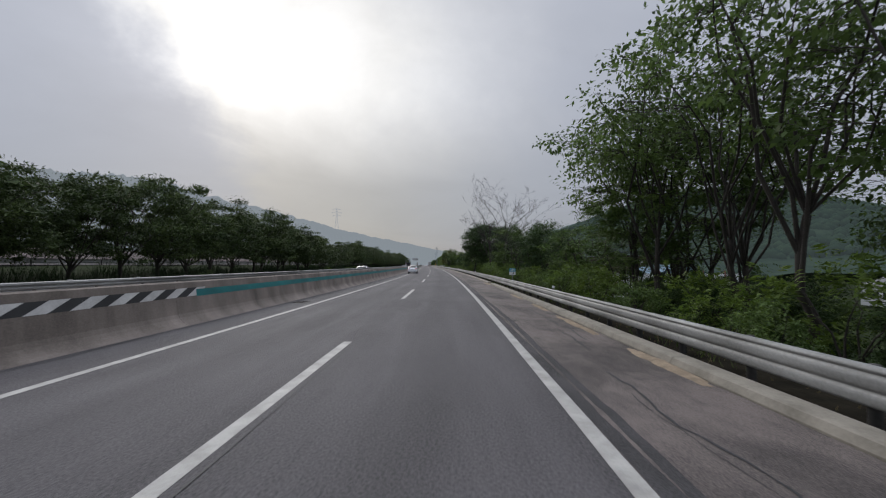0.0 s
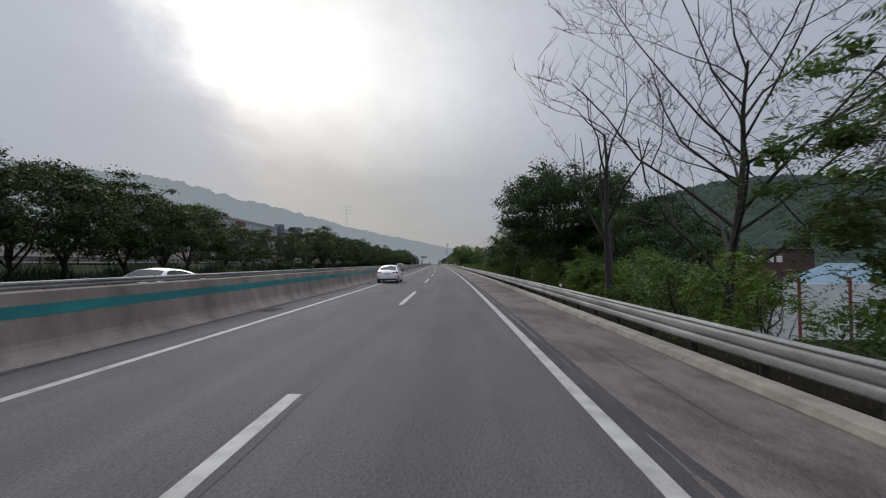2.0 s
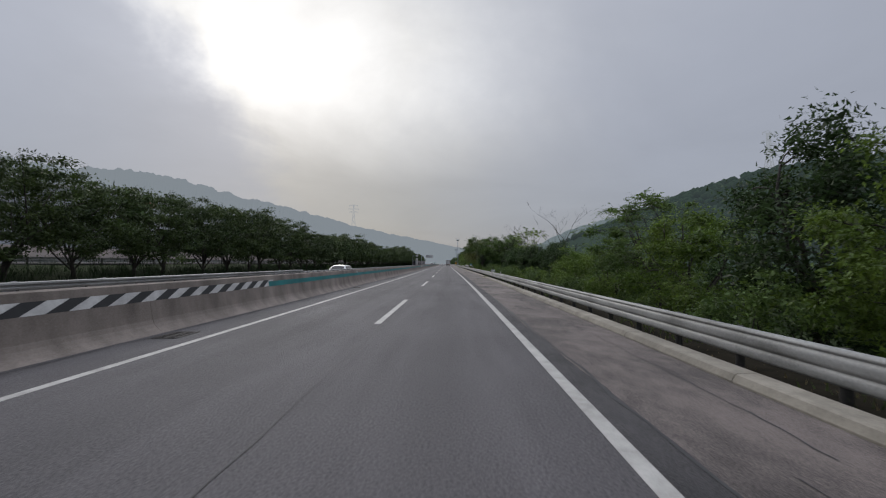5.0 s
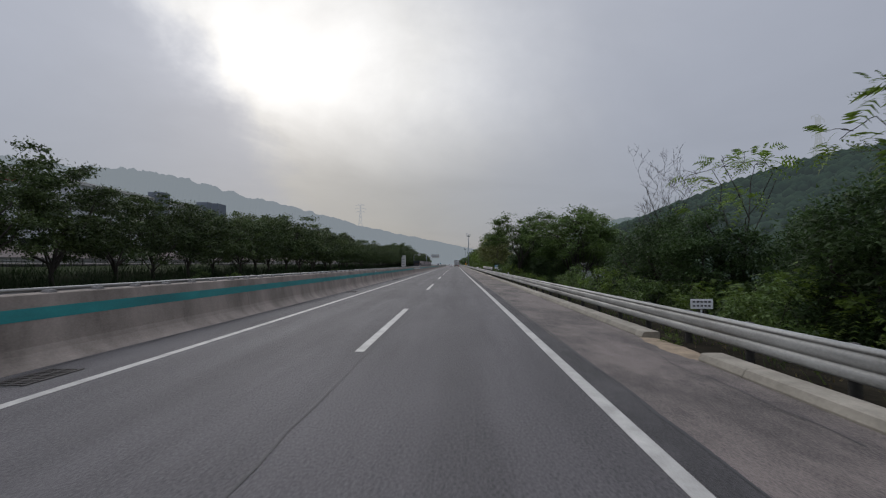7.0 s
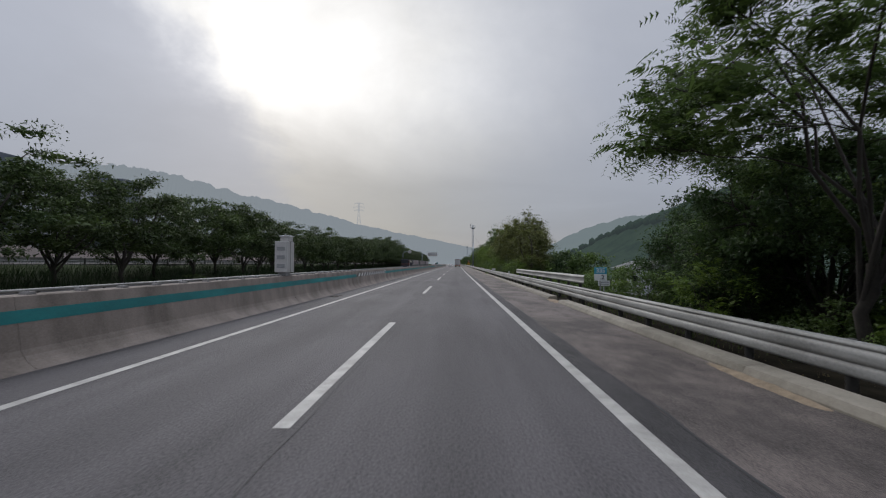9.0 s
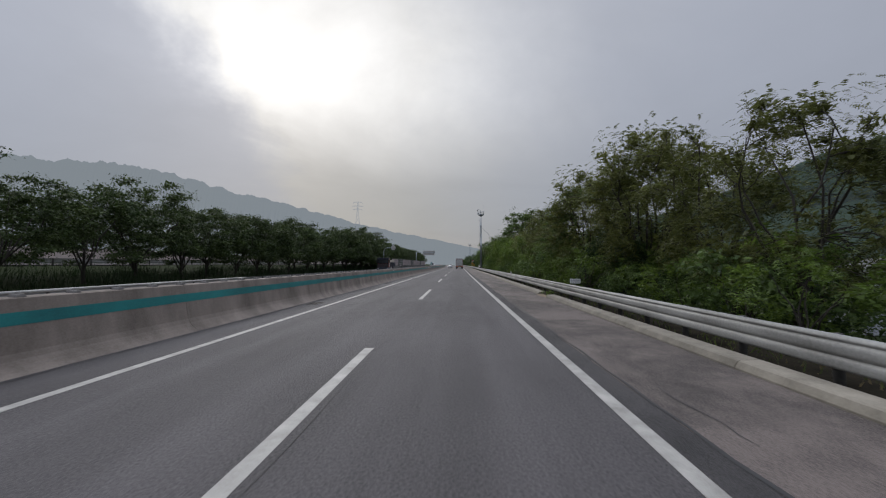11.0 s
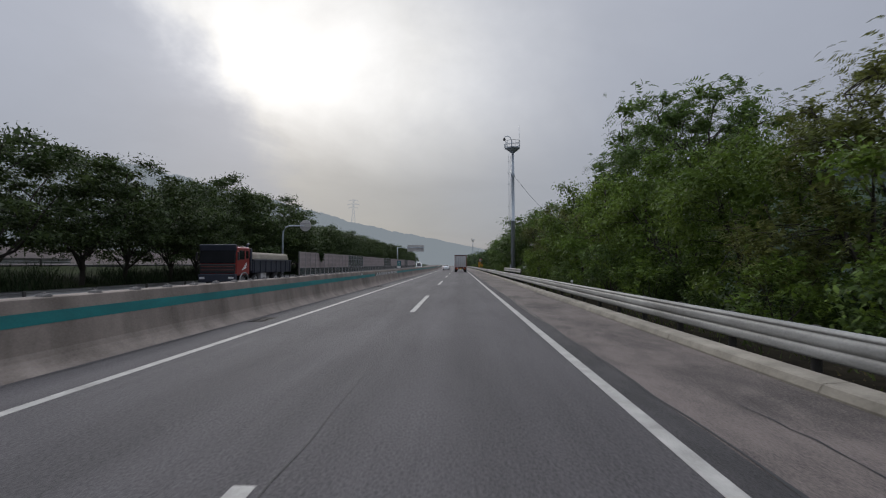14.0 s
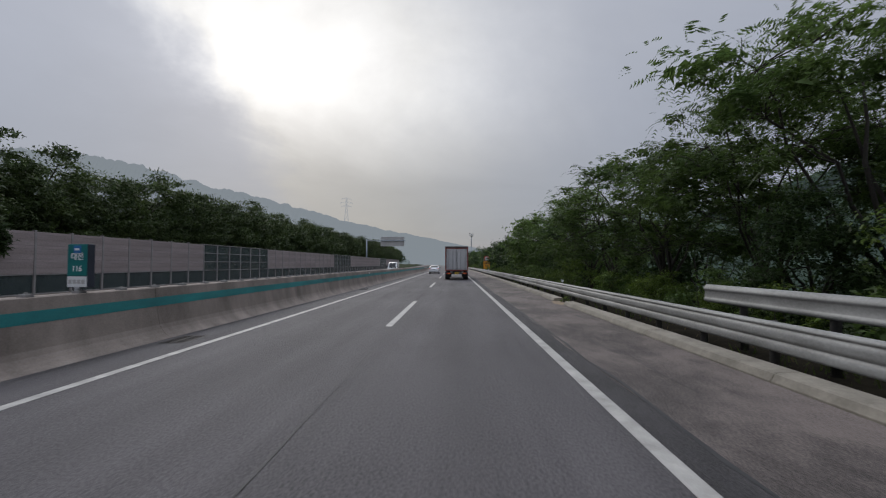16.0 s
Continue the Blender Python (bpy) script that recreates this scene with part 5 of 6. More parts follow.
    def pane(label_name, y0, y1, a0, a1, side, shape=lambda f: (0.0, 1.0), both=False):
        """A glass pane on the cabin's skin, proud of it by 6 mm."""
        bm = bmesh.new()
        rows = []
        n = 14
        for i in range(n + 1):
            y = y0 + (y1 - y0) * i / n
            lo, hi = shape(i / n)
            pts = [a0 + (a1 - a0) * (lo + (hi - lo) * j / 6) for j in range(7)]
            ps = [cabin(y, a) for a in pts]
            if both:
                ps = ps + [Vector((-v.x, v.y, v.z)) for v in ps[::-1]]
            else:
                ps = [Vector((v.x * side, v.y, v.z)) for v in ps]
            rows.append([bm.verts.new(v) for v in ps])
        for a, b in zip(rows, rows[1:]):
            for i in range(len(a) - 1):
                bm.faces.new((a[i], a[i + 1], b[i + 1], b[i]))
        bmesh.ops.recalc_face_normals(bm, faces=bm.faces)
        mid = Vector((0, 0, 0.9))
        for f in bm.faces:
            if f.normal.dot(f.calc_center_median() - mid) < 0:
                f.normal_flip()
        bm.normal_update()
        for v in bm.verts:
            v.co += v.normal * 0.008
        part(label_name, bm, M_CAR_GLASS, car, "dark tinted glass", smooth=True)

    for side in (1, -1):
        if van:
            pane("side_window", -1.95, -1.05, 0.08, 0.52, side)
            pane("side_window", -0.98, -0.15, 0.08, 0.52, side)
        else:
            pane("quarter_window", -1.34, -0.93, 0.05, 0.55, side, lambda f: (0.30 * (1 - f) ** 4, 0.34 + 0.58 * math.sin(f * math.pi / 2) ** 0.55))
            pane("side_window", -0.915, -0.14, 0.05, 0.55, side, lambda f: (0.0, 0.92 + 0.08 * min(1.0, f * 2)))
        pane("side_window", -0.11, 0.86, 0.05, 0.55, side, lambda f: (0.0, 1.0 - max(0.0, f - 0.5) * 0.9))
        # black middle pillar
        bm = bmesh.new()
        rows = [[bm.verts.new(Vector(((cabin(y, a).x + 0.006) * side, cabin(y, a).y, cabin(y, a).z))) for a in (0.04, 0.2, 0.38, 0.56)] for y in (-0.16, -0.09)]
        for i in range(3):
            bm.faces.new((rows[0][i], rows[0][i + 1], rows[1][i + 1], rows[1][i]))
        part("door_pillar", bm, M_BLACK_PLASTIC, car, "black door pillar")
        # door furniture
        bm = bmesh.new()
        box(bm, (0.05, 0.2, 0.035), (side * (hw - 0.0), -0.95 * k, 0.80), bevel=0.012)
        part("door_handle", bm, paint, car)
        bm = bmesh.new()
        box(bm, (0.05, 0.2, 0.035), (side * (hw - 0.0), 0.02 * k, 0.79), bevel=0.012)
        part("door_handle", bm, paint, car)
        bm = bmesh.new()
        bmesh.ops.create_uvsphere(bm, u_segments=14, v_segments=8, radius=1.0, matrix=pose(side * (hw + 0.08), 0.73 * k, 1.03, 0, 0, side * 8) @ Matrix.Diagonal((0.115, 0.075, 0.075, 1)))
        tube(bm, [(side * (hw - 0.08), 0.76 * k, 0.97), (side * (hw + 0.05), 0.73 * k, 1.0)], 0.03, 6)
        part("wing_mirror", bm, M_BLACK_PLASTIC, car, "black wing mirror")
        bm = bmesh.new()
        box(bm, (0.03, 0.72, 0.075), (side * (hw + 0.0), -0.52 * k, 0.36), (0, side * -4, 0), 0.012)
        part("door_strip", bm, paint, car)
        bm = bmesh.new()
        box(bm, (0.03, 0.72, 0.075), (side * (hw + 0.0), 0.27 * k, 0.36), (0, side * -4, 0), 0.012)
        part("door_strip", bm, paint, car)
        # lamps wrap round the corners
        bm = bmesh.new()
        box(bm, (0.40, 0.13, 0.15), (side * (hw - 0.26), -2.22 * k, 0.875), (0, 0, side * 22), 0.04)
        rows = []
        for j in range(11):
            y = -2.27 + 0.47 * j / 10
            w = float(np.interp(y, half_y, half_w)) / 0.905 * hw + 0.006
            low, top_z = 0.80 + 0.08 * (j / 10) ** 1.5, 0.955 - 0.035 * (j / 10)
            rows.append([bm.verts.new((side * (w - (0.0 if z < 0.86 else 0.25 * (z - 0.86))), y * k, z)) for z in np.linspace(low, top_z, 4)])
        for a, b in zip(rows, rows[1:]):
            for j in range(3):
                bm.faces.new((a[j], a[j + 1], b[j + 1], b[j]) if side > 0 else (a[j], b[j], b[j + 1], a[j + 1]))
        lamp = part("tail_lamp", bm, M_RED_LENS, car, "red tail lamp")
        bm = bmesh.new()
        box(bm, (0.22, 0.05, 0.06), (side * (hw - 0.30), -2.285 * k, 0.885), (0, 0, side * 22), 0.015)
        part("clear_lens", bm, M_CLEAR_LENS, lamp)
        bm = bmesh.new()
        box(bm, (0.36, 0.22, 0.13), (side * (hw - 0.30), 2.10 * k, 0.66), (12, 0, side * -30), 0.05)
        part("headlamp", bm, M_CLEAR_LENS, car, "clear headlamp")
        bm = bmesh.new()
        box(bm, (0.14, 0.03, 0.03), (side * (hw - 0.22), -2.30 * k, 0.53), (0, 0, side * 12), 0.008)
        part("rear_reflector", bm, M_RED_LENS, car)
        for y in (rear, front):
            wheel(car, side * (hw - 0.115), y, wr, 0.205)
    # black lining inside the wheel arches and under the sills
    bm = bmesh.new()
    box(bm, (width - 0.30, length * 0.9, 0.42), (0, 0, 0.44), bevel=0.05)
    part("underbody", bm, M_BLACK_PLASTIC, car, "black underbody")
    if van:
        pane("rear_window", -2.185, -2.05, 0.16, 1.0, 1, both=True)
    else:
        pane("rear_window", -1.78, -0.86, 0.64, 1.0, 1, both=True)
    pane("windscreen", 0.42, 1.14, 0.64, 1.0, 1, both=True)
    bm = bmesh.new()
    box(bm, (width * 0.86, 0.10, 0.14), (0, -2.25 * k, 0.335), bevel=0.04)
    part("lower_bumper", bm, M_BLACK_PLASTIC, car, "black lower bumper")
    bm = bmesh.new()
    box(bm, (width * 0.6, 0.06, 0.12), (0, 2.27 * k, 0.42), bevel=0.03)
    part("grille", bm, M_BLACK_PLASTIC, car, "black front grille")
    plate_bars(car, pose(0, -2.318 * k, 0.76), 0.52, 0.11, M_WHITE, M_INK, 7)
    bm = bmesh.new()
    box(bm, (0.66, 0.03, 0.025), (0, -2.30 * k, 0.845), bevel=0.008)
    part("boot_trim", bm, M_ALLOY, car, "chrome trim strip")
    bm = bmesh.new()
    box(bm, (0.04, 0.14, 0.05), (0, -0.95 * k, roof - 0.01 if van else 1.42), bevel=0.012, taper=0.4)
    part("antenna_fin", bm, paint, car)
    return car


passenger_car("sedan", road_pose(82.55, -6.72, 0.004, 0), M_WHITE_PAINT, "white four-door sedan with tinted side windows", )
passenger_car("sedan", road_pose(60.0, -12.4, 0.004, 180), M_CAR_SILVER, "silver sedan on the opposite carriageway", group="oncoming traffic")
passenger_car("estate_car", road_pose(152.6, -12.4, 0.004, 180), M_WHITE_PAINT, "white estate car on the opposite carriageway", 4.7, 1.85, 1.5, True, "oncoming traffic")

passenger_car("sedan", road_pose(428.0, -5.3, 0.004, 0), M_WHITE_PAINT, "white sedan driving in the far passing lane", group="traffic ahead")
passenger_car("van", road_pose(432.0, -13.2, 0.004, 180), M_WHITE_PAINT, "white van on the opposite carriageway", 5.2, 1.95, 2.1, True, "oncoming traffic")


def cargo_truck(m):
    """A box lorry along +y, its tail at the origin."""
    t = empty("cargo_truck", m, "white-panelled box lorry with a red-brown frame", "truck")
    W, B, H, L = 2.42, 0.95, 3.42, 8.2
    bm = bmesh.new()
    box(bm, (W - 0.06, L, H - B - 0.1), (0, L / 2 + 0.03, (H + B) / 2), bevel=0.05)
    part("cargo_box", bm, M_PANEL_SILVER, t, "pale cargo box")
    bm = bmesh.new()
    for x in (-1, 1):
        box(bm, (0.10, 0.10, H - B), (x * (W / 2 - 0.05), 0, (H + B) / 2), bevel=0.015)
    part("corner_post", bm, M_RED_FRAME, t, "red-brown corner posts")
    bm = bmesh.new()
    box(bm, (W, 0.12, 0.12), (0, 0, B + 0.06), bevel=0.015)
    part("sill", bm, M_RED_FRAME, t)
    bm = bmesh.new()
    box(bm, (W, 0.12, 0.10), (0, 0, H - 0.10), bevel=0.015)
    part("header", bm, M_RED_FRAME, t)
    bm = bmesh.new()
    box(bm, (W + 0.06, L + 0.1, 0.20), (0, L / 2, H + 0.02), bevel=0.085)
    part("roof_canvas", bm, M_CANVAS, t, "dark rolled canvas along the roof")
    for x in (-1, 1):
        bm = bmesh.new()
        box(bm, (1.02, 0.05, H - B - 0.32), (x * 0.53, -0.01, (H + B) / 2 - 0.02), bevel=0.012)
        door = part("door", bm, M_PANEL_SILVER, t, "pale sheet-metal rear door")
        for dx in (0.06, 0.42, 0.9):
            bm = bmesh.new()
            tube(bm, [(x * dx, -0.055, B + 0.1), (x * dx, -0.055, H - 0.2)], 0.018, 6)
            box(bm, (0.07, 0.04, 0.10), (x * dx, -0.055, B + 0.25), bevel=0.01)
            part("lock_rod", bm, M_STEEL_DULL, door)
        for z in (1.35, 1.95, 2.55, 3.1):
            bm = bmesh.new()
            box(bm, (0.12, 0.05, 0.07), (x * 1.08, -0.06, z), bevel=0.012)
            part("hinge", bm, M_RED_FRAME, door)
        bm = bmesh.new()
        box(bm, (0.42, 0.06, 0.12), (x * 0.84, -0.02, 0.70), bevel=0.015)
        part("tail_lamp", bm, M_ORANGE, t, "orange and red tail lamp cluster")
        bm = bmesh.new()
        box(bm, (0.14, 0.065, 0.10), (x * 0.98, -0.025, 0.70), bevel=0.012)
        part("stop_lamp", bm, M_RED_LENS, t)
        for y in (1.6, 2.75):
            wheel(t, x * 0.98, y, 0.46, 0.5, 6, M_STEEL_DULL)
        wheel(t, x * 1.02, 7.6, 0.46, 0.3, 6, M_STEEL_DULL)
        bm = bmesh.new()
        box(bm, (0.62, 0.02, 0.42), (x * 0.86, 0.55, 0.50), bevel=0.005)
        part("mud_flap", bm, M_RUBBER, t)
    bm = bmesh.new()
    box(bm, (2.3, 0.10, 0.16), (0, 0.04, 0.70), bevel=0.015)
    part("bumper_beam", bm, M_BLACK_PLASTIC, t, "black rear beam")
    bm = bmesh.new()
    box(bm, (0.9, L, 0.28), (0, L / 2, 0.80), bevel=0.02)
    part("chassis", bm, M_BLACK_PLASTIC, t)
    bm = bmesh.new()
    box(bm, (2.3, 1.9, 2.1), (0, L + 1.1, 1.7), bevel=0.12)
    part("cab", bm, M_WHITE_PAINT, t)
    plate_bars(t, pose(0, -0.03, 0.70), 0.42, 0.18, M_YELLOW, M_INK, 5)
    return t


cargo_truck(road_pose(396.0, -1.62, 0.004, 0))


def dump_truck(m):
    """A tipper along +y, its nose at the origin, facing -y."""
    t = empty("dump_truck", m, "red-cabbed tipper lorry with a dark bed under a beige tarpaulin", "truck")
    bm = bmesh.new()
    box(bm, (2.48, 1.95, 1.95), (0, 1.05, 1.92), bevel=0.10)
    part("cab", bm, M_RED_CAB, t, "red lacquered cab")
    bm = bmesh.new()
    box(bm, (2.44, 0.06, 0.95), (0, 0.07, 2.25), (-4, 0, 0), 0.05)
    part("windscreen", bm, M_CAR_GLASS, t, "dark windscreen")
    bm = bmesh.new()
    box(bm, (2.5, 0.16, 0.45), (0, 0.10, 2.83), (12, 0, 0), 0.06)
    part("sun_visor", bm, M_NAVY, t, "dark sun visor")
    bm = bmesh.new()
    box(bm, (2.42, 0.10, 0.62), (0, 0.05, 1.42), bevel=0.04)
    part("grille", bm, M_BLACK_PLASTIC, t, "black grille")
    bm = bmesh.new()
    box(bm, (2.2, 0.04, 0.035), (0, -0.01, 1.56), bevel=0.01)
    box(bm, (2.2, 0.04, 0.035), (0, -0.01, 1.34), bevel=0.01)
    part("grille_bar", bm, M_RED_FRAME, t)
    bm = bmesh.new()
    box(bm, (2.5, 0.35, 0.55), (0, 0.10, 0.80), bevel=0.06)
    part("bumper", bm, M_NAVY, t, "dark bumper")
    bm = bmesh.new()
    for x in (-0.75, 0.75):
        box(bm, (0.5, 0.12, 0.07), (x, 0.35, 2.98), bevel=0.02)
    box(bm, (2.2, 0.9, 0.1), (0, 1.3, 2.93), bevel=0.04)
    part("roof_rack", bm, M_BLACK_PLASTIC, t, "black roof bars")
    for x in (-1, 1):
        bm = bmesh.new()
        box(bm, (0.04, 0.72, 0.62), (x * 1.235, 0.85, 2.35), bevel=0.04)
        part("side_window", bm, M_CAR_GLASS, t, "dark side window")
        bm = bmesh.new()
        box(bm, (0.04, 0.36, 0.55), (x * 1.235, 1.6, 2.38), bevel=0.04)
        part("side_window", bm, M_CAR_GLASS, t, "dark side window")
        bm = bmesh.new()
        for k in range(4):
            box(bm, (0.012, 0.62 - 0.12 * k, 0.07), (x * 1.246, 1.2 + 0.09 * k, 1.42 + 0.12 * k), (18, 0, 0), 0.004)
        part("decal", bm, M_WHITE, t, "white streaked decal")
        bm = bmesh.new()
        box(bm, (0.10, 0.16, 0.55), (x * 1.42, 0.05, 2.25), bevel=0.03)
        tube(bm, [(x * 1.2, 0.2, 2.5), (x * 1.42, 0.08, 2.45)], 0.02, 6)
        part("wing_mirror", bm, M_BLACK_PLASTIC, t)
        bm = bmesh.new()
        box(bm, (0.36, 0.08, 0.14), (x * 0.98, -0.06, 0.80), bevel=0.03)
        part("headlamp", bm, M_CLEAR_LENS, t)
        bm = bmesh.new()
        tube(bm, [(x * 1.24, 1.2 + 0.62 * math.cos(a), 0.52 + 0.62 * math.sin(a)) for a in np.linspace(0.0, math.pi, 13)], 0.05, 6)
        part("wheel_arch", bm, M_STEEL_DULL, t)
        for y in (1.2, 3.1, 6.6, 7.95):
            wheel(t, x * 1.03, y, 0.5, 0.42 if y > 4 else 0.3, 8, M_STEEL_DULL)
        bm = bmesh.new()
        box(bm, (0.3, 0.9, 0.55), (x * 0.95, 4.6, 0.85), bevel=0.05)
        part("fuel_tank", bm, M_ALLOY, t)
    bm = bmesh.new()
    box(bm, (2.45, 7.2, 0.95), (0, 6.1, 1.55), bevel=0.05)
    bed = part("tipper_bed", bm, M_NAVY, t, "dark ribbed tipper bed")
    for k in range(8):
        bm = bmesh.new()
        box(bm, (2.56, 0.10, 0.9), (0, 2.75 + 0.95 * k, 1.55), bevel=0.02)
        part("rib", bm, M_NAVY, bed)
    bm = bmesh.new()
    box(bm, (2.58, 7.3, 0.12), (0, 6.1, 2.02), bevel=0.03)
    part("top_rail", bm, M_NAVY, bed)
    bm = bmesh.new()
    box(bm, (2.3, 6.9, 0.62), (0, 6.1, 2.28), bevel=0.18, taper=0.94)
    part("tarpaulin", bm, M_TARP, t, "beige tarpaulin")
    bm = bmesh.new()
    box(bm, (2.4, 0.25, 1.6), (0, 2.35, 2.05), bevel=0.04)
    tube(bm, [(0.9, 2.25, 2.6), (0.95, 2.2, 3.1), (0.9, 2.5, 3.2)], 0.07, 6)
    part("headboard", bm, M_NAVY, t)
    bm = bmesh.new()
    box(bm, (0.9, 8.6, 0.3), (0, 4.6, 0.9), bevel=0.03)
    part("chassis", bm, M_BLACK_PLASTIC, t)
    return t


dump_truck(road_pose(335.0, -18.05, 0.004, 0))

# ---------------------------------------------------------------- roadside things


def writing(text, size, material, parent, m, name="lettering"):
    """Flat letters from the built-in font as one mesh."""
    cu = bpy.data.curves.new(name, "FONT")
    cu.body, cu.size, cu.align_x, cu.align_y, cu.extrude, cu.offset = text, size, "CENTER", "CENTER", 0.002, size * 0.02
    tmp = bpy.data.objects.new(name, cu)
    me = bpy.data.meshes.new_from_object(tmp)
    bpy.data.objects.remove(tmp)
    me.name = name
    me.materials.clear()
    me.materials.append(material)
    return child(name, me, parent, m)


FACE = pose(0, 0, 0, 90, 0, 0)     # letters upright, facing -y


def rod(name, points, radius, material, parent, label="", sides=8):
    bm = bmesh.new()
    tube(bm, points, radius, sides)
    return part(name, bm, material, parent, label)


def board(name, size, at, material, parent, label="", bevel=0.006, turn=(0, 0, 0)):
    bm = bmesh.new()
    box(bm, size, (0, 0, 0), bevel=bevel)
    return part(name, bm, material, parent, label, pose(*at, *turn))


def km_post(s, u, tenth):
    t = empty("kilometre_sign", road_pose(s, u, -0.2), "small blue and white kilometre sign behind the guardrail", "sign", "kilometre signs")
    rod("post", [(0, 0.03, 0), (0, 0.03, 1.75)], 0.03, M_STEEL_DULL, t)
    b = board("upper_panel", (0.50, 0.02, 0.26), (0, 0, 1.60), M_SIGN_CYAN, t, "blue panel")
    writing("335", 0.24, M_WHITE, b, pose(0, -0.014, 0) @ FACE)
    b = board("lower_panel", (0.50, 0.02, 0.26), (0, 0, 1.335), M_WHITE, t, "white panel")
    writing("." + tenth, 0.24, M_INK, b, pose(0.06, -0.014, 0.0) @ FACE)
    return t


km_post(35.6, 3.95, "4")
km_post(214.9, 3.97, "2")


def low_sign(s, u):
    t = empty("low_sign", road_pose(s, u, -0.1), "low white sign plate behind the guardrail", "sign", "low signs")
    rod("post", [(0, 0.02, 0), (0, 0.02, 0.95)], 0.02, M_STEEL_DULL, t)
    b = board("plate", (0.5, 0.012, 0.22), (0, 0, 0.93), M_WHITE, t, "white plate")
    bm = bmesh.new()
    for k in range(5):
        box(bm, (0.06, 0.004, 0.035), (-0.17 + 0.085 * k, -0.008, 0.05))
        box(bm, (0.05, 0.004, 0.035), (-0.17 + 0.085 * k, -0.008, -0.04))
    part("writing_bars", bm, M_INK, b)


low_sign(163.3, 3.75)
low_sign(262.0, 3.75)
low_sign(357.0, 5.2)
low_sign(216.4, 4.6)


def delineator(s):
    t = empty("delineator", road_pose(s, 3.22, 0.74), "round white reflector clamped on the guardrail", "reflector", "guardrail reflectors")
    rod("stalk", [(0.02, 0, -0.06), (0.02, 0, 0.06)], 0.015, M_STEEL_DULL, t)
    bm = bmesh.new()
    bmesh.ops.create_cone(bm, segments=16, radius1=0.062, radius2=0.055, depth=0.03, cap_ends=True, matrix=pose(0, 0, 0.10, 90, 0, 0))
    part("lens", bm, M_WHITE, t, "white round lens")


for k in range(-1, 12):
    delineator(19.4 + 43.9 * k)


def barrier_reflector(s):
    t = empty("barrier_reflector", road_pose(s, face_u(0.98) + 0.02, 1.0), "small grey reflector bolted to the barrier", "reflector", "barrier reflectors")
    board("housing", (0.06, 0.10, 0.12), (0.02, 0, 0.0), M_BOX_GREY, t, bevel=0.02)
    bm = bmesh.new()
    bmesh.ops.create_cone(bm, segments=14, radius1=0.045, radius2=0.04, depth=0.02, cap_ends=True, matrix=pose(0.03, -0.055, 0.0, 90, 0, 0))
    part("lens", bm, M_WHITE, t, "white round lens")


for k in range(-1, 10):
    barrier_reflector(47 + 48.4 * k)


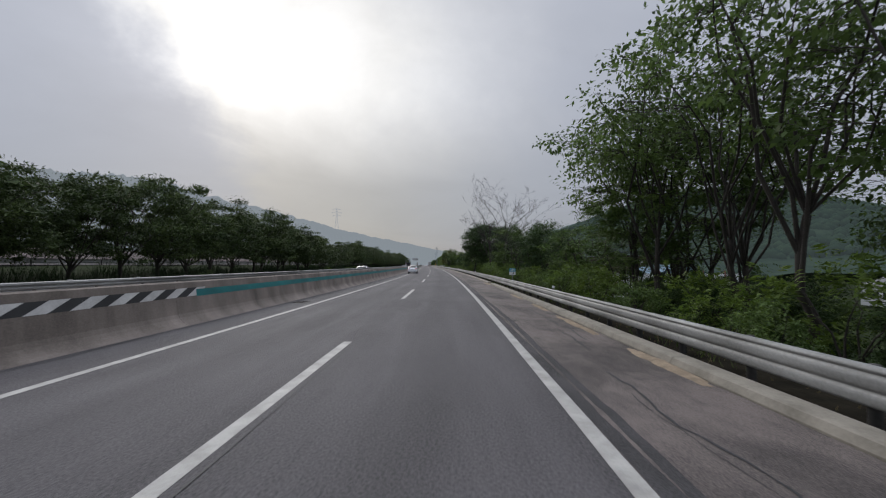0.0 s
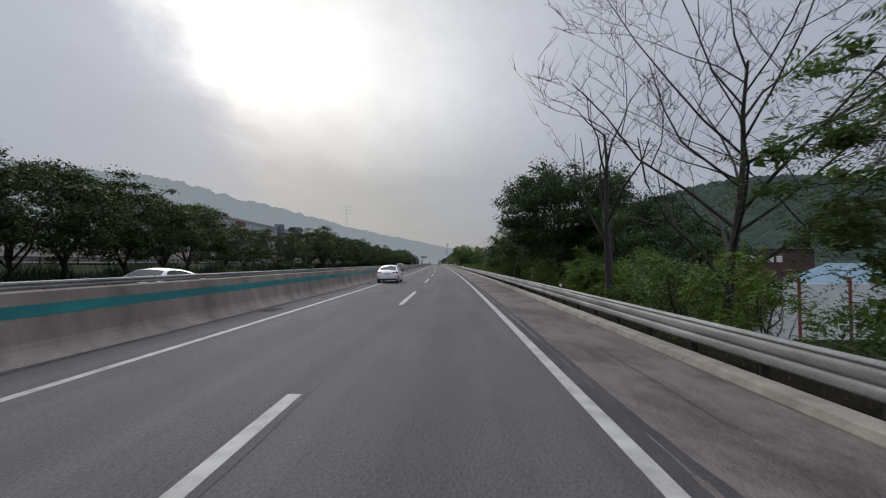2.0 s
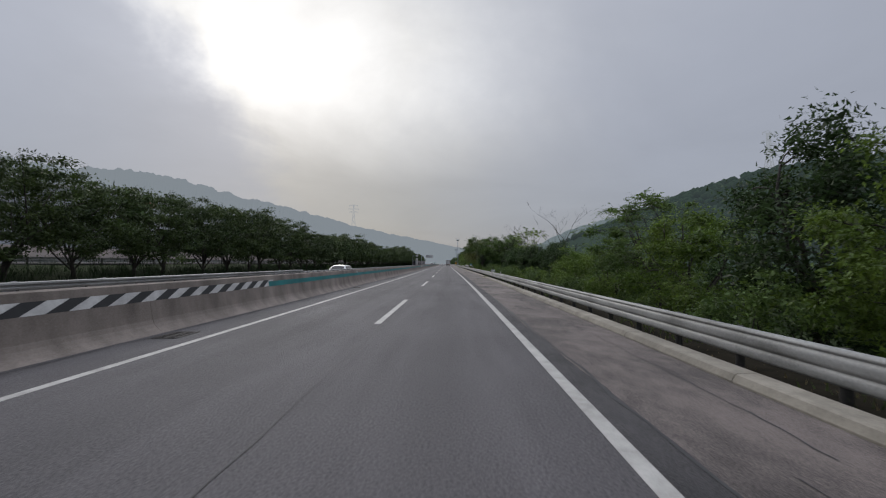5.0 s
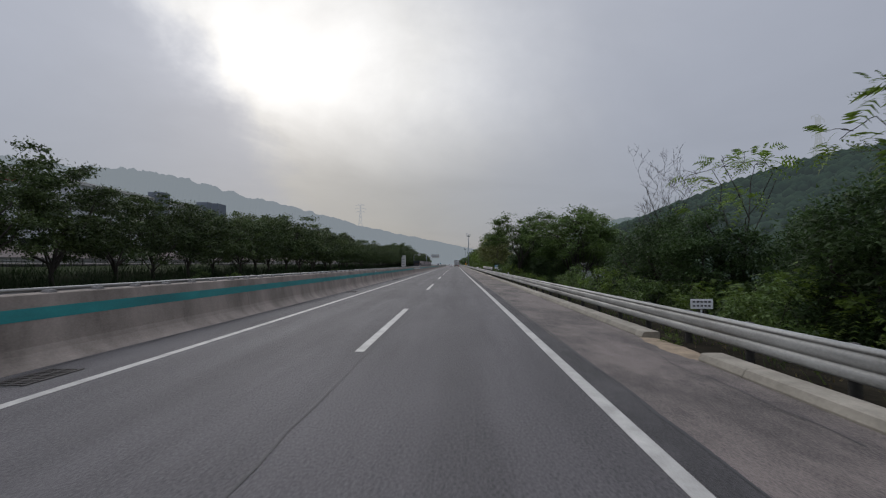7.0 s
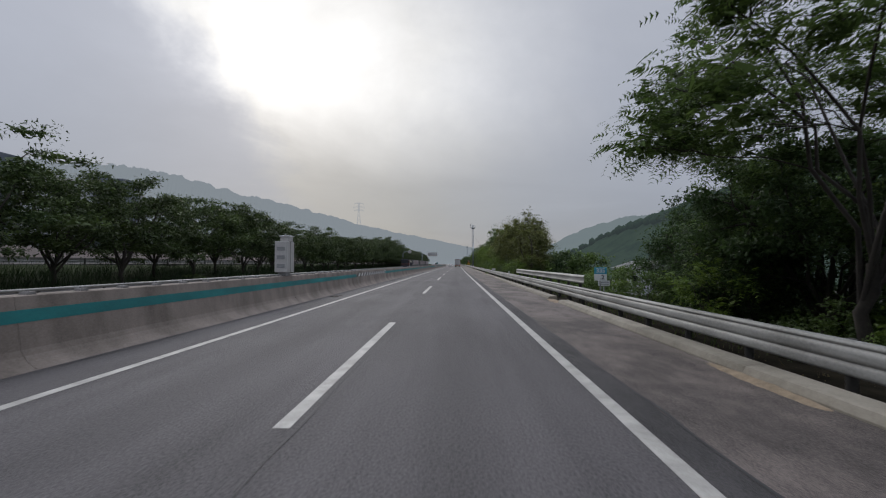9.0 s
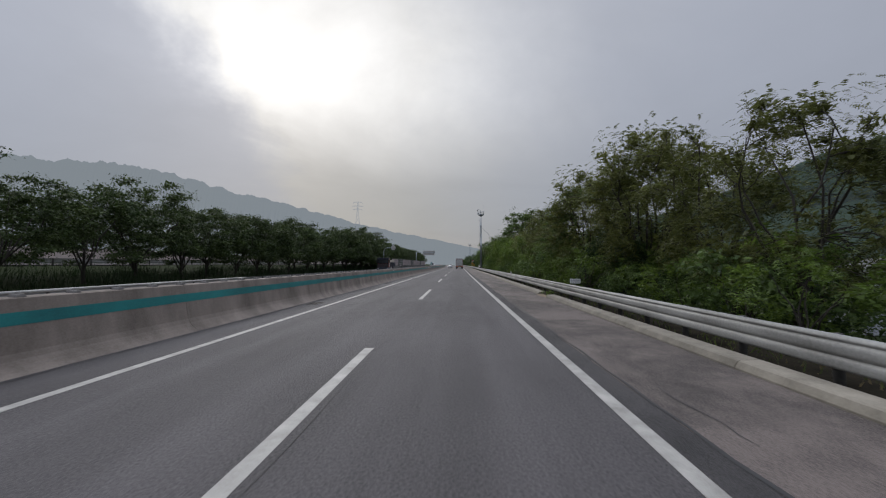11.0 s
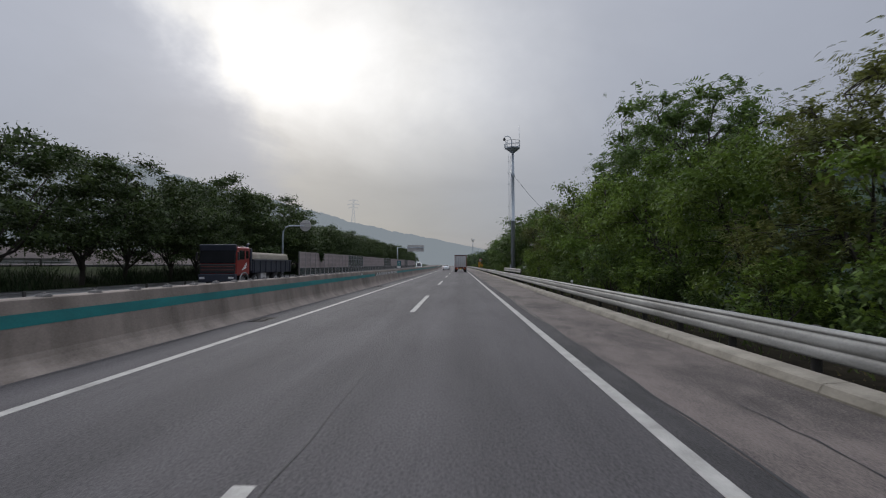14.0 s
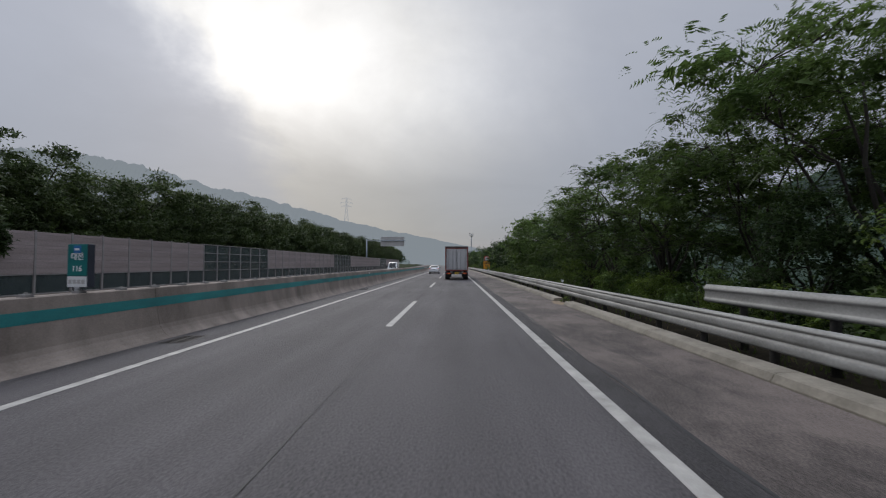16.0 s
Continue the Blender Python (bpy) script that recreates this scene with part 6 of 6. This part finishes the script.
def camera_mast(s, u, height, spread=1.0):
    """A tall steel mast with a ladder cage, a round platform, a camera on a swan neck and a lightning rod."""
    t = empty("camera_mast", road_pose(s, u, -0.3), "tall grey steel camera mast with a round platform", "mast", "camera masts")
    h = height
    bm = bmesh.new()
    tube(bm, [(0, 0, 0), (0, 0, h * 0.46), (0, 0, h * 0.462)], [0.24, 0.20, 0.24], 16)
    tube(bm, [(0, 0, h * 0.46), (0, 0, h * 0.47), (0, 0, h * 0.471), (0, 0, h * 0.80), (0, 0, h * 0.805), (0, 0, h * 0.83), (0, 0, h * 0.835), (0, 0, h)], [0.24, 0.24, 0.19, 0.155, 0.19, 0.19, 0.145, 0.13], 16)
    part("pole", bm, M_POLE, t, "grey painted tapered pole")
    bm = bmesh.new()
    for k in range(-1, 1):
        tube(bm, [(-0.24 - 0.0, 0.12 + k * 0.36, 2.6), (-0.22, 0.12 + k * 0.36, h - 0.4)], 0.012, 5)
    for k in range(int((h - 3) / 0.35)):
        tube(bm, [(-0.23, -0.24, 2.8 + 0.35 * k), (-0.23, 0.12, 2.8 + 0.35 * k)], 0.009, 4)
    part("ladder", bm, M_POLE, t)
    for k in range(int((h * 0.62) / 1.25)):
        z = h * 0.4 + 1.25 * k
        rod("cage_hoop", [(-0.26 - 0.30 * math.sin(a), -0.06 + 0.32 * math.cos(a), z) for a in np.linspace(0, math.pi, 9)], 0.016, M_POLE, t, sides=5)
    for y in (-0.3, 0.2):
        rod("cage_bar", [(-0.44, y, h * 0.4), (-0.44, y, h * 0.98)], 0.01, M_POLE, t, sides=4)
    bm = bmesh.new()
    r = 0.78 * spread
    bmesh.ops.create_cone(bm, segments=20, radius1=0.18, radius2=r, depth=0.45, cap_ends=True, matrix=pose(0, 0, h + 0.1))
    bmesh.ops.create_cone(bm, segments=20, radius1=r, radius2=r, depth=0.10, cap_ends=True, matrix=pose(0, 0, h + 0.37))
    part("platform", bm, M_POLE, t, "round platform")
    for z in (0.75, 1.15):
        rod("rail_ring", [(r * math.cos(a), r * math.sin(a), h + z) for a in np.linspace(0, 2 * math.pi, 21)], 0.025, M_POLE, t, sides=5)
    for k in range(10):
        a = k * math.pi / 5
        rod("rail_post", [(r * math.cos(a), r * math.sin(a), h + 0.4), (r * math.cos(a), r * math.sin(a), h + 1.15)], 0.02, M_POLE, t, sides=5)
    rod("swan_neck", [(-0.1, 0, h + 0.4), (-0.1, 0, h + 1.2), (-0.25, 0, h + 1.6), (-0.55, 0, h + 1.75), (-0.85, 0, h + 1.68), (-0.92, 0, h + 1.5)], 0.05, M_POLE, t)
    bm = bmesh.new()
    bmesh.ops.create_uvsphere(bm, u_segments=14, v_segments=9, radius=0.16, matrix=pose(-0.92, 0, h + 1.36))
    box(bm, (0.2, 0.2, 0.12), (-0.92, 0, h + 1.5), bevel=0.03)
    part("camera_dome", bm, M_BLACK_PLASTIC, t, "dark camera dome")
    rod("lightning_rod", [(0.72 * spread, 0, h + 0.4), (0.72 * spread, 0, h + 2.9)], 0.02, M_POLE, t, sides=5)
    rod("antenna", [(-0.8 * spread, 0.1, h + 0.3), (-0.9 * spread, 0.1, h + 0.9)], 0.06, M_POLE, t, sides=6)
    return t


camera_mast(354.6, 3.98, 14.3)
camera_mast(551, 8.5, 14.5)
# cable from the mast to the trees
cable = empty("overhead_cable", road_pose(354.6, 3.98, 0), "thin dark cable slung from the mast to the trees", "cable")
rod("wire", [(0.15 + 8.0 * f, 3.0 * f, 11.3 - 5.6 * f - 1.2 * math.sin(f * math.pi)) for f in np.linspace(0, 1, 12)], 0.02, M_BLACK_PLASTIC, cable, sides=4)
hut = empty("control_cabinet", road_pose(355.2, 3.98, -0.2), "grey steel control cabinet beside the mast", "cabinet")
board("body", (0.55, 0.42, 1.75), (0, 0, 0.90), M_POLE, hut, bevel=0.02)
board("door", (0.47, 0.02, 1.5), (0, -0.215, 0.92), M_POLE, hut, bevel=0.008)
board("cap", (0.62, 0.5, 0.06), (0, 0, 1.80), M_STEEL_DULL, hut, bevel=0.012)
notice = empty("notice_plate", road_pose(355.5, 5.3, -0.3), "small white notice plate on a thin post", "sign")
rod("post", [(0, 0.02, 0), (0, 0.02, 1.68)], 0.02, M_POST, notice, sides=6)
board("plate", (0.36, 0.012, 0.24), (0, 0, 1.56), M_WHITE, notice, bevel=0.004)


def lollipop_sign(s, u):
    """A swan-necked pole that carries a round sign, seen from behind."""
    t = empty("swan_neck_sign", road_pose(s, u, -0.15), "swan-necked grey pole with a round sign seen from behind", "sign")
    rod("pole", [(0, 0, 0), (0, 0, 4.9), (0.06, 0, 5.4), (0.3, 0, 5.85), (0.7, 0, 6.0), (2.3, 0, 6.02)], [0.10, 0.085, 0.08, 0.075, 0.07, 0.06], M_POLE, t, sides=10)
    bm = bmesh.new()
    bmesh.ops.create_cone(bm, segments=32, radius1=0.60, radius2=0.60, depth=0.03, cap_ends=True, matrix=pose(2.45, 0.06, 6.05, 90, 0, 0))
    tube(bm, [(2.45 + 0.6 * math.cos(a), 0.06, 6.05 + 0.6 * math.sin(a)) for a in np.linspace(0, 2 * math.pi, 33)], 0.02, 5, False)
    d = part("disc", bm, M_BOX_GREY, t, "round grey sign back")
    bm = bmesh.new()
    for dz in (-0.25, 0.2):
        box(bm, (1.0, 0.04, 0.05), (2.45, 0.02, 6.05 + dz), bevel=0.006)
    part("stiffener", bm, M_STEEL_DULL, d)


lollipop_sign(353.1, -21.0)


def speed_camera_box(s):
    t = empty("speed_camera_box", road_pose(s, -9.1, 1.18), "tall grey speed camera housing on the median barrier", "camera box")
    board("plinth", (0.34, 0.5, 0.14), (0, 0, 0.07), M_STEEL_DULL, t, bevel=0.02)
    for y in (-0.20, 0.26):
        board("cabinet", (0.52, 0.36, 1.30), (0, y, 0.80), M_BOX_GREY, t, bevel=0.015)
    for k in range(3):
        board("door_panel", (0.34, 0.01, 0.16), (0, -0.385, 0.42 + 0.36 * k), M_STEEL_DULL, t, bevel=0.004)
    board("camera_head", (0.40, 0.42, 0.20), (0.05, 0.1, 1.56), M_BOX_GREY, t, "camera head with a hood", 0.03)
    board("hood", (0.46, 0.55, 0.03), (0.05, 0.1, 1.68), M_WHITE, t, bevel=0.008)
    rod("bracket", [(0, 0.1, 1.42), (0.03, 0.1, 1.5)], 0.04, M_STEEL_DULL, t)


speed_camera_box(215.6)


def distance_sign(s):
    t = empty("distance_sign", road_pose(s, -9.05, 1.18, -6), "teal distance sign box with white writing on the median barrier", "sign")
    rod("foot", [(0, 0, 0), (0, 0, 0.12)], 0.05, M_STEEL_DULL, t)
    b = board("box", (0.44, 0.16, 0.84), (0, 0.07, 0.52), M_NAVY, t, "dark sign box", 0.02)
    f = board("face", (0.42, 0.01, 0.60), (0, -0.016, 0.63), M_SIGN_TEAL, t, "teal sign face", 0.003)
    sh = board("route_badge", (0.16, 0.006, 0.14), (0, -0.009, 0.205), M_SIGN_BLUE, f, "blue route badge", 0.002)
    bm = bmesh.new()
    box(bm, (0.10, 0.004, 0.04), (0, -0.005, 0))
    part("badge_bar", bm, M_WHITE, sh)
    writing("\ub300\uc804", 0.15, M_WHITE, f, pose(0, -0.009, 0.06) @ FACE)
    writing("116", 0.15, M_WHITE, f, pose(0.0, -0.009, -0.17) @ FACE)
    g = board("lower_plate", (0.42, 0.01, 0.20), (0, -0.016, 0.215), M_WHITE, t, "white lower plate", 0.003)
    for k in range(4):
        bm = bmesh.new()
        box(bm, (0.07, 0.004, 0.08), (-0.14 + 0.093 * k, -0.008, 0.0))
        part("writing_bar", bm, M_BOX_GREY, g)


distance_sign(358.0)


def works_sign(s, u):
    t = empty("warning_sign", road_pose(s, u, -0.3), "orange roadside warning board under a round speed limit sign", "sign")
    for x in (-0.4, 0.4):
        rod("post", [(x, 0.06, 0), (x, 0.06, 3.2)], 0.04, M_STEEL_DULL, t)
    b = board("board", (1.25, 0.03, 1.5), (0, 0, 1.75), M_SIGN_ORANGE, t, "orange board")
    bm = bmesh.new()
    for k in range(3):
        box(bm, (0.24, 0.006, 0.2), (-0.32 + 0.32 * k, -0.02, 0.35))
    box(bm, (0.8, 0.006, 0.1), (0, -0.02, -0.1))
    box(bm, (0.6, 0.006, 0.1), (0, -0.02, -0.4))
    part("writing_bars", bm, M_INK, b)
    bm = bmesh.new()
    bmesh.ops.create_cone(bm, segments=28, radius1=0.5, radius2=0.5, depth=0.03, cap_ends=True, matrix=pose(0, 0, 3.0, 90, 0, 0))
    d = part("disc", bm, M_SIGN_RED, t, "round sign with a red rim")
    bm = bmesh.new()
    bmesh.ops.create_cone(bm, segments=28, radius1=0.38, radius2=0.38, depth=0.012, cap_ends=True, matrix=pose(0, -0.02, 3.0, 90, 0, 0))
    part("disc_face", bm, M_WHITE, d)
    bm = bmesh.new()
    box(bm, (0.16, 0.006, 0.3), (-0.12, -0.03, 3.0))
    box(bm, (0.16, 0.006, 0.3), (0.12, -0.03, 3.0))
    part("numeral_bar", bm, M_INK, d)


works_sign(436, 4.6)


def gantry(s):
    t = empty("cantilever_sign", road_pose(s, -22, 0), "cantilevered road sign over the opposite carriageway", "sign")
    rod("post", [(0, 0, 0), (0, 0, 7.5)], 0.16, M_POLE, t)
    rod("arm", [(0, 0, 7.2), (9, 0, 7.2)], 0.11, M_POLE, t)
    board("panel", (5.5, 0.08, 2.2), (6, 0.15, 7.0), M_BOX_GREY, t, "grey sign back", 0.02)


gantry(452)

# noise wall beyond the opposite carriageway: steel posts, pale panels over a glazed strip
WALL_U = -21.7
noise_wall = tagged(new("noise_wall"), "noise wall of pale panels over a glazed strip between steel posts", "wall", kind="structure")
child("plinth", sweep("plinth", [(WALL_U - 0.2, -0.4), (WALL_U + 0.2, -0.4), (WALL_U + 0.17, 0.30), (WALL_U - 0.17, 0.30)], 360.0, 520.0, M_CONCRETE, 4.0), noise_wall, label="concrete plinth")


def panel_mesh(name, w, h, d, material, ribs=0):
    bm = bmesh.new()
    box(bm, (d, w, h), (0, w / 2, h / 2), bevel=0.008)
    for k in range(ribs):
        box(bm, (d + 0.02, w * 0.98, 0.02), (0, w / 2, h * (k + 1) / (ribs + 1)))
    me = bpy.data.meshes.new(name)
    bm.to_mesh(me)
    bm.free()
    me.materials.append(material)
    return me


POST_ME = panel_mesh("post", 0.11, 3.06, 0.16, M_WALL_POST)
BOARD_ME = panel_mesh("panel", 1.88, 0.665, 0.10, M_NOISE_PANEL)
GLASS_ME = panel_mesh("pane", 1.88, 0.86, 0.02, M_WALL_GLASS)
SMALL_GLASS_ME = panel_mesh("pane", 1.88, 0.63, 0.02, M_WALL_GLASS)
RAIL_ME = panel_mesh("rail", 1.88, 0.05, 0.09, M_WALL_POST)
n = 0
s = 360.0
while s < 520:
    child("post", POST_ME, noise_wall, road_pose(s - 0.06, WALL_U, 0.28))
    clear = 384 <= s < 396 or 421 <= s < 433 or 470 <= s < 482
    child("rail", RAIL_ME, noise_wall, road_pose(s + 0.06, WALL_U, 0.30))
    child("pane", GLASS_ME, noise_wall, road_pose(s + 0.06, WALL_U, 0.35))
    child("rail", RAIL_ME, noise_wall, road_pose(s + 0.06, WALL_U, 1.21))
    for k in range(3):
        if clear:
            child("pane", SMALL_GLASS_ME, noise_wall, road_pose(s + 0.06, WALL_U, 1.27 + 0.68 * k))
            child("rail", RAIL_ME, noise_wall, road_pose(s + 0.06, WALL_U, 1.90 + 0.68 * k))
        else:
            child("panel", BOARD_ME, noise_wall, road_pose(s + 0.06, WALL_U, 1.265 + 0.668 * k))
    s += 2.0

# creeper hanging over the wall
ivy = empty("creeper", road_pose(367.6, WALL_U + 0.08, 3.3), "dark green creeper hanging over the noise wall", "plant")
child("leaves", leaves("leaves", [((0.05, 0.35 * a + 0.6 * b, -1.15 * a * (1 - abs(b - 0.5))), 0.25) for a in (0, 0.25, 0.5, 0.75, 1) for b in (0, 0.2, 0.4, 0.6, 0.8, 1)], 1500, 0.12, M_LEAF_DARK, 77, 0.8, 0), ivy)

# guardrail before the noise wall, parallel road with a pale wall behind the row of trees
guardrail("far_guardrail", -120, 360, -22.2, 0.0, 4.0, 8.0)
setting("parallel_road", sweep("parallel_road", [(-47, 1.3), (-37.5, 1.3), (-37.5, 1.66), (-47, 1.70)], -200, 700, M_ASPHALT, 12), "grey asphalt side road beyond the trees", "road")
setting("wall_parallel_road", sweep("wall_parallel_road", [(-47.4, 1.0), (-47.0, 1.0), (-47.05, 3.6), (-47.35, 3.6)], -200, 470, M_PALE_WALL, 12), "pale concrete wall beyond the side road", "wall")
guardrail("side_road_guardrail", -120, 345, -37.2, 1.75, 4.0, 8.0, -1.4)

# ---------------------------------------------------------------- buildings


def factory(s0, s1):
    t = empty("factory", road_pose((s0 + s1) / 2, -86, 2), "large pale grey factory building with dark roof towers", "building")
    L = s1 - s0
    board("wall", (38, L, 17.6), (-19, 0, 8.8), M_FACTORY, t, bevel=0.05)
    board("parapet", (38.6, L + 0.6, 0.8), (-19, 0, 17.8), M_BOX_GREY, t, bevel=0.05)
    for k, (y, w, h) in enumerate(((13, 3.6, 19.8), (35.5, 2.6, 20.2), (43, 5.4, 20.6))):
        board("roof_tower", (4, w, h), (0.3, y, h / 2), M_FACTORY_DARK, t, "dark stair tower", 0.05)
    for row in range(3):
        for k in range(14):
            b = board("window", (0.12, 4.2, 1.5), (0.02, -L / 2 + 5 + k * (L - 10) / 13, 4 + 4.2 * row), M_CAR_GLASS, t, "dark window band", 0.02)
    board("name_board", (0.3, 9, 1.6), (0.2, -32, 16.2), M_RED_FRAME, t, "faded red name board", 0.03)


factory(212, 312)


def shed(s, u, z, size, roof_mat, wall_mat, label, turn=0):
    t = empty("shed", road_pose(s, u, z, turn), label, "building", "valley buildings")
    w, l, h = size
    board("wall", (w, l, h), (0, 0, h / 2), wall_mat, t, bevel=0.03)
    bm = bmesh.new()
    vs = [bm.verts.new(p) for p in ((-w / 2 - 0.4, -l / 2 - 0.4, h), (0, -l / 2 - 0.4, h + 0.16 * w), (w / 2 + 0.4, -l / 2 - 0.4, h), (-w / 2 - 0.4, l / 2 + 0.4, h), (0, l / 2 + 0.4, h + 0.16 * w), (w / 2 + 0.4, l / 2 + 0.4, h))]
    for q in ((0, 1, 4, 3), (1, 2, 5, 4), (0, 2, 1), (3, 4, 5), (0, 3, 5, 2)):
        bm.faces.new([vs[i] for i in q])
    bmesh.ops.recalc_face_normals(bm, faces=bm.faces)
    part("roof", bm, roof_mat, t)
    for k in (-0.3, 0.1, 0.32):
        board("window", (0.08, l * 0.16, h * 0.34), (-w / 2, l * k, h * 0.55), M_CAR_GLASS, t, "dark window", 0.01)
    board("door", (w * 0.3, 0.08, h * 0.7), (0, -l / 2, h * 0.35), M_STEEL_DULL, t, "grey door", 0.01)
    return t


shed(238, 41, -4.9, (9, 14, 3.2), M_GREY_ROOF, M_NAVY, "low dark shed with a grey sheet roof", 90)
shed(94, 47, -4.3, (18, 10, 3.2), M_BLUE_ROOF, M_FACTORY, "pale workshop with a blue roof in the valley", 10)
shed(60, 66, -4.3, (9, 12, 3.0), M_GREY_ROOF, M_FACTORY, "pale workshop with a grey roof in the valley", -6)
shed(285, 36, -4.3, (9, 12, 5.0), M_GREY_ROOF, M_FACTORY, "pale house with a grey roof in the valley", 5)
shed(140, 45, -4.3, (12, 16, 5.2), M_GREY_ROOF, M_FACTORY, "pale workshop with a grey roof in the valley", 15)
sign_hall = empty("roadside_hall", road_pose(124, 51, -4.3, 4), "dark maroon hall with white letters on its front", "building")
board("wall", (12, 20, 8.3), (0, 0, 4.15), M_DARK_WALL, sign_hall, bevel=0.05)
board("roof", (12.6, 20.6, 0.3), (0, 0, 8.45), M_FACTORY_DARK, sign_hall, bevel=0.03)
for k in range(4):
    board("letter_bar", (0.95, 0.1, 1.05), (-4.6 + 1.5 * k, -10.05, 6.7), M_WHITE, sign_hall, "white letter")

# white board fence with red-brown posts in the valley
fence = empty("board_fence", road_pose(79, 36, -4.6, -90), "white board fence with red-brown posts in the valley", "fence")
for k in range(8):
    y = -14 + 4.0 * k
    board("post", (0.22, 0.22, 5.3), (0, y, 2.65), M_RED_FRAME, fence, bevel=0.02)
    board("panel", (0.06, 3.7, 4.4), (0.05, y + 2.0, 2.6), M_WHITE, fence, "white panel", 0.01)


def pylon(p, h, turn):
    t = empty("pylon", pose(*p, 0, 0, turn), "grey lattice electricity pylon", "pylon", "pylons")
    legs = [(h * 0.09 * a, h * 0.09 * b) for a, b in ((1, 1), (1, -1), (-1, -1), (-1, 1))]
    bm = bmesh.new()
    levels = [0, 0.22, 0.42, 0.58, 0.72, 0.84, 1.0]

    def at(i, f):
        w = 1 - 0.78 * min(1.0, f / 0.72)
        return (legs[i][0] * w, legs[i][1] * w, h * f)
    for i in range(4):
        tube(bm, [at(i, f) for f in levels], h * 0.006, 4)
        for a, b in zip(levels, levels[1:]):
            tube(bm, [at(i, a), at((i + 1) % 4, b)], h * 0.0035, 3)
            tube(bm, [at((i + 1) % 4, a), at(i, b)], h * 0.0035, 3)
    part("tower", bm, M_PYLON, t)
    for f, w in ((0.72, 0.16), (0.84, 0.2), (0.98, 0.16)):
        bm = bmesh.new()
        tube(bm, [(-h * w, 0, h * f), (h * w, 0, h * f)], h * 0.006, 4)
        tube(bm, [(-h * w, 0, h * f), (0, 0, h * (f + 0.05)), (h * w, 0, h * f)], h * 0.004, 4)
        for x in (-w, w):
            tube(bm, [(h * x, 0, h * f), (h * x, 0, h * (f - 0.04))], h * 0.006, 4)
        part("crossarm", bm, M_PYLON, t)


# pylon steel almost wholly veiled by painted haze
M_PYLON = hazed_surface("pylon_steel", (0.2, 0.2, 0.2), (0.3, 0.3, 0.3), (0.31, 0.335, 0.37), 0.9)
pylon((-537, 2068, 150), 115, 15)
q = road_at(545, 325)
pylon((q.x, q.y, 68), 66, 30)
